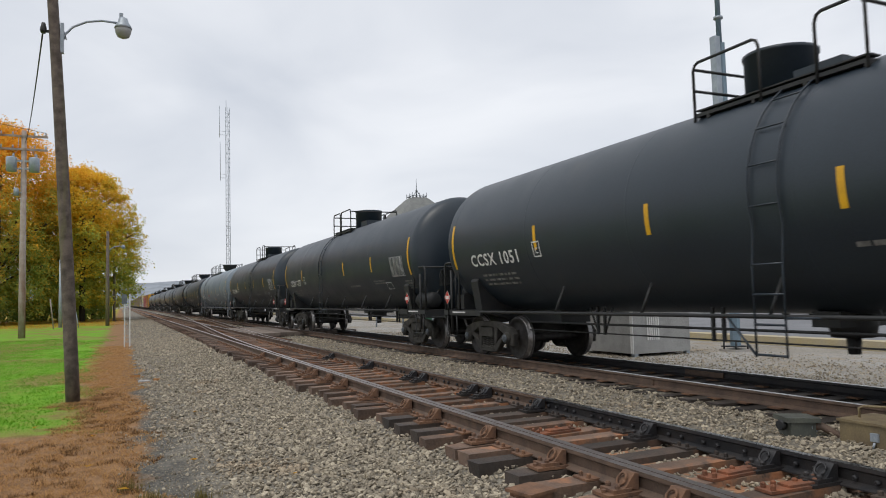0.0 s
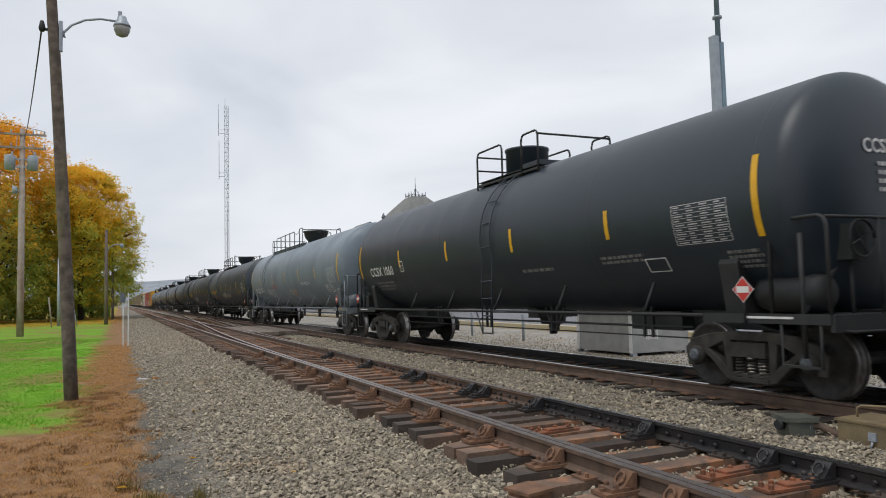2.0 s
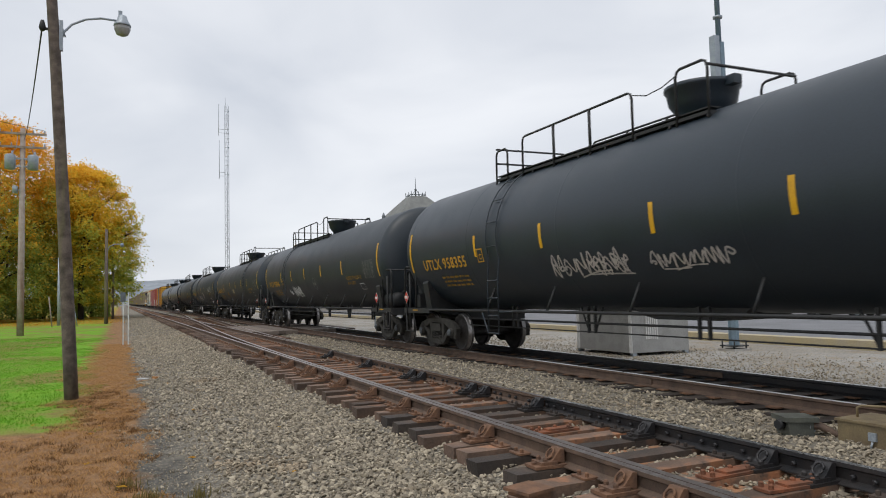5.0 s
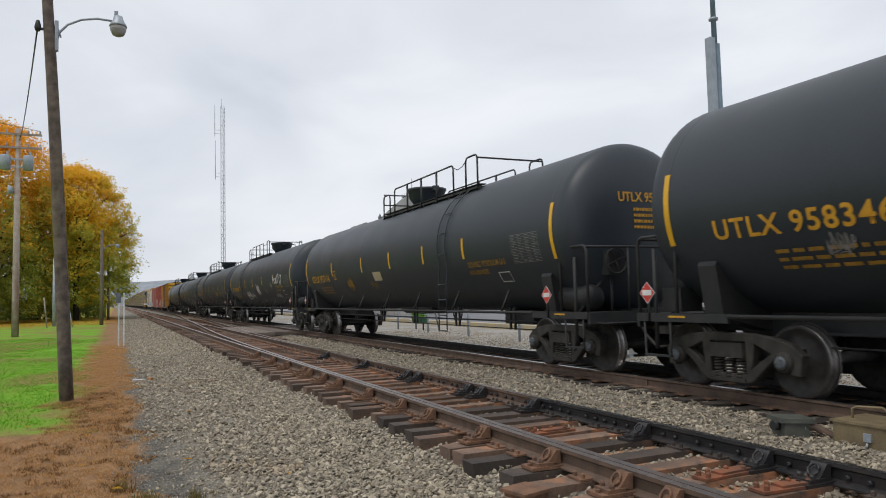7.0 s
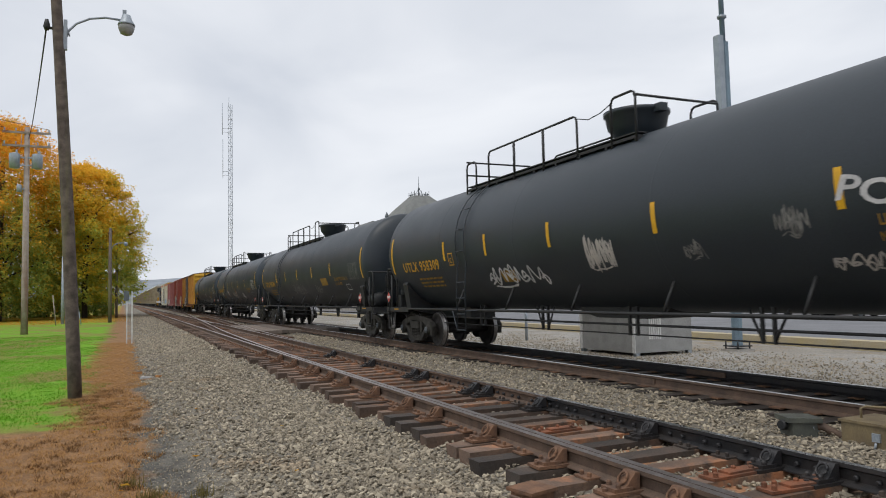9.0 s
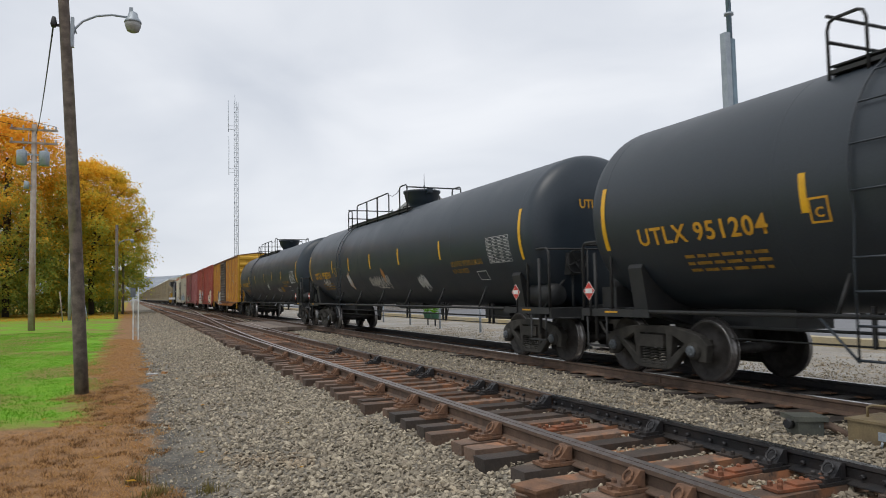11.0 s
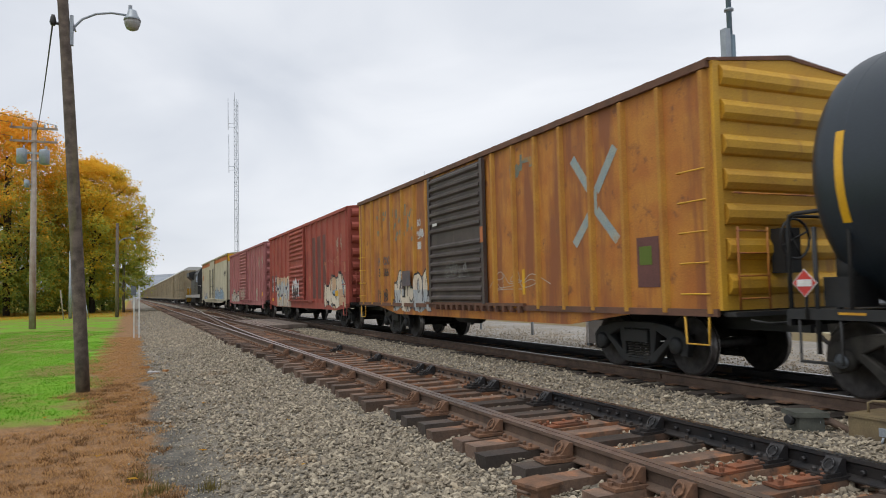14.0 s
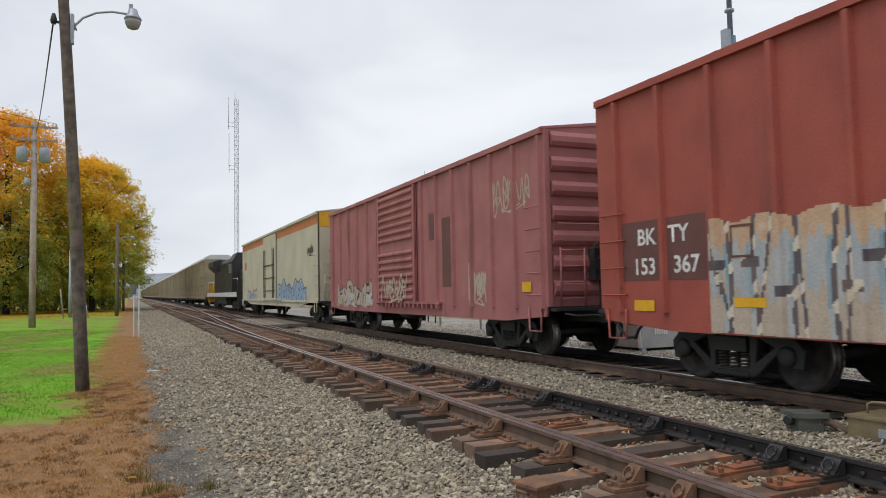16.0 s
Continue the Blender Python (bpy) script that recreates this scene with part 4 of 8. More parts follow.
def utility_pole(x, y, h, cans, r, mat, label, arms):
    t = thing("utility_pole", label, "utility pole")
    bm = bmesh.new()
    turned(bm, [(r, -0.45), (r * 0.97, 2.0), (r * 0.72, h)], 2, (x, y, 0), 14)
    part("pole", bm, mat, t)
    for z, half in arms:
        bm = bmesh.new()
        box(bm, x - half, x + half, y - 0.16, y - 0.05, z - 0.06, z + 0.06)
        arm = part("crossarm", bm, M_WOODPOLE2, t, "", 0.008)
        for dx in (-half * 0.92, -half * 0.45, half * 0.45, half * 0.92):
            bm = bmesh.new()
            turned(bm, [(0.02, 0), (0.05, 0.06), (0.035, 0.1), (0.05, 0.14), (0.02, 0.2)], 2, (x + dx, y - 0.105, z + 0.06), 8)
            part("insulator", bm, M_GALV, arm)
    for dx in cans:
        bm = bmesh.new()
        turned(bm, [(0.20, -0.45), (0.28, -0.42), (0.29, 0.36), (0.26, 0.42), (0.08, 0.47)], 2, (x + dx, y - 0.1, h - 2.05), 16)
        turned(bm, [(0.05, 0.4), (0.07, 0.5), (0.04, 0.66)], 2, (x + dx + 0.1, y - 0.1, h - 2.05), 8)
        box(bm, min(x, x + dx), max(x, x + dx), y - 0.14, y - 0.06, h - 1.9, h - 1.8)
        box(bm, min(x, x + dx), max(x, x + dx), y - 0.14, y - 0.06, h - 2.35, h - 2.27)
        part("transformer", bm, M_GALV, t, "grey transformer can")
    if cans:
        bm = bmesh.new()
        pipe(bm, [(x - 0.6, y - 0.1, h - 1.6), (x - 0.3, y - 0.15, h - 1.2), (x - 0.25, y - 0.12, h - 0.3)], 0.018, 5)
        pipe(bm, [(x + 0.6, y - 0.1, h - 1.6), (x + 0.4, y - 0.15, h - 1.0), (x + 0.5, y - 0.12, h - 0.9)], 0.018, 5)
        part("jumper", bm, M_GALV, t)
        bm = bmesh.new()
        turned(bm, [(0.14, -0.2), (0.15, 0.2), (0.05, 0.26)], 2, (x - 0.35, y - 0.1, h - 3.7), 12)
        box(bm, x - 0.35, x, y - 0.13, y - 0.07, h - 3.75, h - 3.68)
        part("cutout_box", bm, M_GALV, t)
    return t


utility_pole(-5.28, 48.2, 11.9, (-0.62, 0.55), 0.19, M_WOODPOLE2, "grey utility pole with two transformer cans and crossarms", ((11.55, 1.25), (10.75, 1.25)))
far_lamp = utility_pole(-1.10, 69.6, 8.0, (), 0.16, M_WOODPOLE, "dark wooden lamp pole with a short arm before the trees", ())
bm = bmesh.new()
pipe(bm, [(-1.0, 69.6, 6.1), (-0.85, 69.55, 6.45), (-0.5, 69.5, 6.65), (0.05, 69.45, 6.68)], 0.04, 6)
part("lamp_arm", bm, M_GALV, far_lamp, "pale curved steel arm")
bm = bmesh.new()
turned(bm, [(0.05, 0.10), (0.14, 0.04), (0.17, -0.10), (0.08, -0.24)], 2, (0.15, 69.45, 6.66), 10)
part("lamp_head", bm, M_GALV, far_lamp, "grey lamp head")
utility_pole(-0.75, 92.0, 8.4, (), 0.15, M_WOODPOLE, "dark far wooden pole beside the line", ())
utility_pole(-4.8, 70.0, 5.5, (), 0.14, M_GALV, "pale bare pole in front of the trees", ())
for dx, z in ((-1.15, 11.8), (1.15, 11.8), (-1.15, 11.0)):
    wire("overhead_wire", (-5.28 + dx, 48.1, z), (-30 + dx, 28, z + 2.0), 0.5, 0.014, "thin overhead power wire")


def marker_posts():
    t = thing("marker_post", "pair of slim white posts with a small plate beside the track", "post")
    for x in (0.13, 0.33):
        bm = bmesh.new()
        box(bm, x - 0.025, x + 0.025, 32.95, 33.0, -0.45, 1.85)
        part("post", bm, M_WHITE, t, "", 0.006)
    bm = bmesh.new()
    box(bm, 0.02, 0.22, 32.92, 32.94, 1.45, 1.85)
    part("plate", bm, M_GREYSTEEL, t, "small grey plate")
    return t


marker_posts()
bm = bmesh.new()
pipe(bm, [(-5.0, 66, -0.4), (-5.25, 66, 2.1)], 0.05, 6)
single("leaning_stake", bm, M_WOODPOLE2, "thin leaning wooden stake in front of the trees", "stake")


bm = bmesh.new()
pipe(bm, [(-3.16, 66, -0.45), (-3.4, 66, 0.95)], 0.045, 6)
single("leaning_stake", bm, M_GALV, "short pale leaning stake in the lawn", "stake")


def lattice_tower():
    cx, cy, top = 21.2, 160.0, 44.3
    t = thing("radio_tower", "tall slim grey lattice radio tower with whip antennas", "tower")
    legs = [(cx + 0.5 * math.cos(a), cy + 0.5 * math.sin(a)) for a in (0.5, 2.6, 4.7)]
    for x, y in legs:
        bm = bmesh.new()
        pipe(bm, [(x, y, -0.4), (x, y, top)], 0.05, 6)
        part("leg", bm, M_GALV, t)
    for i in range(3):
        bm = bmesh.new()
        (xa, ya), (xb, yb) = legs[i], legs[(i + 1) % 3]
        z, k = 0.0, 0
        while z < top - 1:
            pipe(bm, [(xa, ya, z), (xb, yb, z + 1.0)] if k % 2 else [(xb, yb, z), (xa, ya, z + 1.0)], 0.026, 4)
            pipe(bm, [(xa, ya, z), (xb, yb, z)], 0.024, 4)
            z, k = z + 1.0, k + 1
        part("lattice", bm, M_GALV, t)
    for z0, z1, dx in ((37.5, 44.5, -1.7), (28, 36.5, -1.6)):
        bm = bmesh.new()
        pipe(bm, [(cx + dx, cy, z0), (cx + dx, cy, z1)], 0.06, 5)
        for z in (z0 + 0.6, z0 + 1.4):
            pipe(bm, [(cx + dx, cy, z), (cx - 0.5, cy, z)], 0.04, 4)
        part("antenna", bm, M_GALV, t)
    bm = bmesh.new()
    pipe(bm, [(cx - 0.3, cy, top - 0.5), (cx - 0.3, cy, top + 1.6)], 0.04, 4)
    part("whip", bm, M_GALV, t)


lattice_tower()


def signal_mast():
    t = thing("signal_mast", "blue-grey steel mast on a bolted footing beside the yard", "mast")
    x, y = 15.16, 14.5
    bm = bmesh.new()
    box(bm, x - 0.30, x + 0.30, y - 0.30, y + 0.30, YARD_Z - 0.1, YARD_Z + 0.06)
    part("footing", bm, M_CONCRETE, t, "", 0.03)
    bm = bmesh.new()
    box(bm, x - 0.26, x + 0.26, y - 0.26, y + 0.26, YARD_Z + 0.12, YARD_Z + 0.15)
    for dx in (-0.21, 0.21):
        for dy in (-0.21, 0.21):
            turned(bm, [(0.022, 0.03), (0.022, 0.26)], 2, (x + dx, y + dy, YARD_Z), 6)
    part("base_plate", bm, M_IRON, t, "dark bolted base plate")
    bm = bmesh.new()
    prism(bm, [(x + 0.145 * math.cos(k * math.pi / 4 + 0.39), y + 0.145 * math.sin(k * math.pi / 4 + 0.39)) for k in range(8)], 2, YARD_Z + 0.15, 8.2)
    part("lower_shaft", bm, M_BLUEGALV, t, "", 0.01)
    bm = bmesh.new()
    turned(bm, [(0.075, 8.2), (0.060, 12.5)], 2, (x, y, 0), 12)
    part("upper_shaft", bm, M_BLUEGALV, t)
    bm = bmesh.new()
    box(bm, x - 0.30, x - 0.12, y - 0.14, y + 0.06, 5.6, 8.35)
    part("bracket", bm, M_GALV, t, "long narrow cover box", 0.01)
    bm = bmesh.new()
    turned(bm, [(0.07, 8.88), (0.13, 8.9), (0.13, 8.96), (0.07, 8.98)], 2, (x, y, 0), 12)
    part("collar", bm, M_GALV, t)


signal_mast()


def relay_cabinet():
    t = thing("relay_cabinet", "low grey steel relay cabinet on short legs in the gravel yard", "cabinet")
    x0, x1, y0, y1, z0, z1 = 11.95, 13.8, 14.75, 17.2, -0.215, 0.92
    bm = bmesh.new()
    box(bm, x0, x1, y0, y1, z0, z1)
    body = part("body", bm, M_CABINET, t, "", 0.015)
    bm = bmesh.new()
    box(bm, x0 - 0.06, x1 + 0.06, y0 - 0.06, y1 + 0.06, z1, z1 + 0.06)
    part("roof", bm, M_CABINET, t, "", 0.012)
    for i in range(6):
        bm = bmesh.new()
        box(bm, x0 + 0.42 + 0.07 * i, x0 + 0.46 + 0.07 * i, y0 - 0.02, y0 - 0.003, 0.12, 0.72)
        part("vent_slat", bm, M_WHITE, body)
    for x in (x0 + 0.07, x1 - 0.07):
        for y in (y0 + 0.07, y1 - 0.07):
            bm = bmesh.new()
            box(bm, x - 0.06, x + 0.06, y - 0.06, y + 0.06, YARD_Z - 0.05, z0)
            part("leg", bm, M_GALV, t)
    for y in (y0 + 0.06, y1 - 0.1):
        bm = bmesh.new()
        box(bm, x0 - 0.035, x0 - 0.002, y - 0.05, y + 0.05, z0, z1)
        part("corner_post", bm, M_WHITE, t)


relay_cabinet()

# points machine beside the main line
t = thing("junction_box", "olive cast junction box with bolted lid and thick hose", "junction box")
bm = bmesh.new()
prism(bm, ((6.50, 5.52), (6.70, 5.38), (6.80, 5.60), (6.58, 5.76)), 2, -0.30, -0.06)
part("case", bm, M_SWITCH, t, "", 0.015)
bm = bmesh.new()
prism(bm, ((6.45, 5.53), (6.72, 5.33), (6.86, 5.62), (6.58, 5.82)), 2, -0.06, -0.01)
part("lid", bm, M_SWITCH, t, "", 0.015)
bm = bmesh.new()
turned(bm, [(0.05, 0), (0.06, 0.05), (0.03, 0.09)], 0, (6.46, 5.64, -0.10), 8)
part("latch", bm, M_IRON, t)
bm = bmesh.new()
pipe(bm, [(6.70, 5.46, -0.11), (6.76, 5.36, -0.10), (6.82, 5.26, -0.16), (6.86, 5.18, -0.21), (6.88, 5.08, -0.20)], 0.042, 10)
part("hose", bm, M_RAILSIDE, t, "thick brown flexible hose")
bm = bmesh.new()
turned(bm, [(0.055, -0.03), (0.055, 0.03)], 1, (6.72, 5.43, -0.11), 12)
part("hose_collar", bm, M_GALV, t, "bright collar")
t = thing("switch_motor", "tan steel switch motor box with a lifting handle", "switch motor")
bm = bmesh.new()
box(bm, 6.72, 7.25, 4.35, 5.12, -0.27, 0.0)
part("case", bm, M_TANBOX, t, "", 0.012)
bm = bmesh.new()
box(bm, 6.70, 7.27, 4.33, 5.14, 0.0, 0.025)
part("lid", bm, M_TANBOX, t, "", 0.008)
bm = bmesh.new()
pipe(bm, [(6.92, 5.04, 0.02), (6.92, 5.04, 0.12), (6.95, 5.01, 0.14), (7.07, 4.82, 0.14), (7.10, 4.78, 0.10), (7.10, 4.78, 0.02)], 0.014, 6)
part("handle", bm, M_TANBOX, t)
bm = bmesh.new()
box(bm, 6.695, 6.72, 4.70, 4.78, -0.15, -0.07)
pipe(bm, [(6.70, 4.74, -0.16), (6.69, 4.75, -0.22), (6.71, 4.77, -0.2)], 0.012, 5)
part("padlock_hasp", bm, M_GALV, t, "grey hasp and padlock")
bm = bmesh.new()
box(bm, 5.6, 7.5, 4.3, 4.5, -0.34, -0.265)
single("motor_timber", bm, M_TIE, "long timber that carries the switch motor", "timber", bevel=0.01)


# ---- yard, platform edge and street side ----
bm = bmesh.new()
box(bm, 17.45, 17.95, -120, 150, YARD_Z - 0.1, -0.05)
single("platform_kerb", bm, M_KERBYEL, "low concrete kerb with worn yellow paint", "kerb", kind="structure", bevel=0.02)
bm = bmesh.new()
box(bm, 17.95, 58, -120, 150, YARD_Z - 0.1, -0.08)
single("pavement", bm, M_ASPHALT, "pale grey asphalt of the station car park", "pavement", kind="structure")
bollard = None
for i, y in enumerate((22.3, 26.8, 31.5, 36.0, 41.0)):
    if bollard is None:
        bollard = thing("bollard", "short white steel post in the yard", "bollard", "posts in the yard", at=pose(13.2, y, YARD_Z))
        bm = bmesh.new()
        turned(bm, [(0.05, -0.1), (0.05, 0.95), (0.035, 0.99)], 2, (0, 0, 0), 10)
        part("post", bm, M_GALV, bollard)
    else:
        copy_thing(bollard, pose(13.2 + 0.2 * i, y, YARD_Z))


def flower_pot(x, y):
    t = thing("hanging_planter", "green planter box with small plants on the platform", "planter", at=pose(x, y, YARD_Z))
    bm = bmesh.new()
    turned(bm, [(0.18, 0.0), (0.26, 0.3), (0.28, 0.32)], 2, (0, 0, 0.35), 12)
    part("pot", bm, material("green_pot", (0.05, 0.16, 0.10), None, 0.5), t)
    bm = bmesh.new()
    turned(bm, [(0.04, 0), (0.04, 0.36)], 2, (0, 0, 0), 8)
    part("stand", bm, M_IRON, t)
    bm = bmesh.new()
    pr = random.Random(3)
    for _ in range(60):
        a, r, z = pr.uniform(0, 6.3), pr.uniform(0, 0.25), pr.uniform(0.68, 0.95)
        c = Vector((r * math.cos(a), r * math.sin(a), z))
        bm.faces.new([bm.verts.new(c + Vector((pr.gauss(0, 0.07), pr.gauss(0, 0.07), pr.gauss(0, 0.05)))) for _ in range(3)])
    part("plants", bm, M_BLADE, t)
    return t


pot = flower_pot(14.2, 33.5)
copy_thing(pot, pose(14.5, 35.2, YARD_Z))


def parked_car(x, y, turn, paint):
    t = thing("parked_car", "parked passenger car in the station car park", "car", "cars in the car park", at=pose(x, y, -0.08, 0, 0, turn))
    bm = bmesh.new()
    prism(bm, ((-2.2, 0.3), (-2.25, 0.62), (-2.1, 0.82), (-1.3, 0.92), (1.5, 0.95), (2.2, 0.85), (2.25, 0.4), (2.1, 0.28)), 0, -0.88, 0.88)
    part("body", bm, paint, t, "", 0.05)
    bm = bmesh.new()
    prism(bm, ((-1.2, 0.92), (-0.6, 1.42), (0.8, 1.44), (1.6, 0.95)), 0, -0.74, 0.74)
    part("cabin", bm, M_PANE, t, "dark glazed cabin", 0.04)
    for wx in (-0.86, 0.72):
        for wy in (-1.35, 1.35):
            bm = bmesh.new()
            turned(bm, [(0.2, 0), (0.31, 0.01), (0.32, 0.03), (0.32, 0.16), (0.2, 0.18)], 0, (wx - 0.02, wy, 0.32), 16)
            wheel = part("wheel", bm, M_TYRE, t)
            bm = bmesh.new()
            turned(bm, [(0.19, -0.012), (0.1, -0.02)], 0, (wx - 0.02 if wx < 0 else wx + 0.19, wy, 0.32), 12)
            part("rim", bm, M_GALV, wheel)
    return t


for i, (x, y, a) in enumerate(((31, 22.0, 84), (34, 17.5, 88), (33, 26, 91), (38, 12, 80), (41, 20, 95))):
    parked_car(x, y, a, M_CARPAINT[i])


def window_part(parent, x, y, z, w, h, axis):
    bm = bmesh.new()
    if axis == "x":
        box(bm, x - 0.06, x + 0.01, y - w / 2, y + w / 2, z, z + h)
    else:
        box(bm, x - w / 2, x + w / 2, y - 0.06, y + 0.01, z, z + h)
    win = part("window", bm, M_SIDING, parent)
    for k in (0, 1):
        bm = bmesh.new()
        zz = z + 0.06 + k * (h / 2)
        if axis == "x":
            box(bm, x - 0.075, x - 0.05, y - w / 2 + 0.08, y + w / 2 - 0.08, zz, zz + h / 2 - 0.1)
        else:
            box(bm, x - w / 2 + 0.08, x + w / 2 - 0.08, y - 0.075, y - 0.05, zz, zz + h / 2 - 0.1)
        part("pane", bm, M_PANE, win, "dark glass")


def station():
    t = thing("station_building", "station with a steep slate pavilion roof, iron cresting and finial", "building")
    cx, cy = 25.0, 60.0
    bm = bmesh.new()
    box(bm, cx - 3.0, cx + 3.4, cy - 3.0, cy + 3.0, YARD_Z, 7.3)
    part("wall", bm, M_CONCRETE, t)
    for dx in (-1.6, 0.2, 2.0):
        for z in (1.0, 4.4):
            window_part(t, cx + dx, cy - 3.0, z, 0.9, 1.8, "y")
    for dy in (-1.6, 1.4):
        for z in (1.0, 4.4):
            window_part(t, cx - 3.0, cy + dy, z, 0.9, 1.8, "x")
    bm = bmesh.new()
    rings = []
    for half, z in ((3.6, 7.2), (2.65, 8.4), (1.75, 9.4), (0.76, 10.40), (0.66, 10.45)):
        rings.append([bm.verts.new((cx - 0.4 + sx * half, cy + sy * half, z)) for sx, sy in ((-1, -1), (1, -1), (1, 1), (-1, 1))])
    for a, b in zip(rings, rings[1:]):
        for k in range(4):
            bm.faces.new((a[k], a[(k + 1) % 4], b[(k + 1) % 4], b[k]))
    bm.faces.new(rings[0][::-1]), bm.faces.new(rings[-1])
    roof = part("roof", bm, M_SLATE, t, "steep flared grey-green slate roof")
    bm = bmesh.new()
    for k in range(4):
        p, q = [((-1, -1), (1, -1), (1, 1), (-1, 1))[(k + s) % 4] for s in (0, 1)]
        a = Vector((cx - 0.4 + p[0] * 0.7, cy + p[1] * 0.7, 10.45))
        b = Vector((cx - 0.4 + q[0] * 0.7, cy + q[1] * 0.7, 10.45))
        pipe(bm, [a + Vector((0, 0, 0.12)), b + Vector((0, 0, 0.12))], 0.03, 4)
        for i in range(5):
            c = a.lerp(b, i / 4)
            pipe(bm, [c, c + Vector((0, 0, 0.3 if i % 2 else 0.42))], 0.025, 4)
    pipe(bm, [(cx - 1.1, cy - 0.7, 10.45), (cx - 0.7, cy - 0.4, 10.85), (cx - 0.4, cy, 11.2)], 0.03, 4)
    pipe(bm, [(cx + 0.3, cy + 0.7, 10.45), (cx, cy + 0.3, 10.85), (cx - 0.4, cy, 11.2)], 0.03, 4)
    part("cresting", bm, M_GREYSTEEL, roof, "ornate iron roof cresting")
    bm = bmesh.new()
    turned(bm, [(0.09, 10.44), (0.05, 11.0), (0.12, 11.12), (0.04, 11.25), (0.015, 12.3)], 2, (cx - 0.4, cy, 0), 8)
    part("finial", bm, M_GREYSTEEL, roof, "pointed iron finial")
    bm = bmesh.new()
    prism(bm, ((cx - 3.4, 7.0), (cx - 3.4, 7.3), (cx - 5.5, 7.9), (cx - 6.5, 7.2)), 1, cy - 2.0, cy + 2.0)
    part("dormer_roof", bm, M_SLATE, t)
    bm = bmesh.new()
    turned(bm, [(0.18, 7.8), (0.1, 8.2), (0.2, 8.4), (0.03, 8.8)], 2, (cx - 3.9, cy - 1, 0), 8)
    part("small_finial", bm, M_GREYSTEEL, t)
    bm = bmesh.new()
    box(bm, cx - 2.4, cx + 8, cy + 3.0, cy + 30, YARD_Z, 4.2)
    part("wing", bm, M_CONCRETE, t)


station()


def clapboard_house(x, y, w, d, h, label):
    t = thing("house", label, "house")
    bm = bmesh.new()
    box(bm, x, x + d, y, y + w, YARD_Z, h)
    prism(bm, ((y, h), (y + w, h), (y + w / 2, h + w * 0.3)), 0, x, x + d)
    part("wall", bm, M_SIDING, t)
    bm = bmesh.new()
    for s in (0, 1):
        ya, yb = (y - 0.4, y + w / 2) if s == 0 else (y + w + 0.4, y + w / 2)
        prism(bm, ((ya, h - 0.2), (ya, h + 0.02), (yb, h + w * 0.3 + 0.2), (yb, h + w * 0.3)), 0, x - 0.4, x + d + 0.4)
    part("roof", bm, M_SLATE, t)
    k = int(w / 2.2)
    for i in range(k):
        for z in (0.9, 3.8):
            if z + 1.6 < h:
                window_part(t, x, y + 1.2 + i * (w - 2.4) / max(1, k - 1), z, 1.0, 1.6, "x")
    return t


clapboard_house(44, 28, 13, 10, 5.6, "white clapboard house with rows of windows across the car park")
clapboard_house(50, 6, 10, 9, 4.6, "white clapboard house across the car park")
clapboard_house(56, 47, 11, 9, 5.0, "pale clapboard house behind the station")


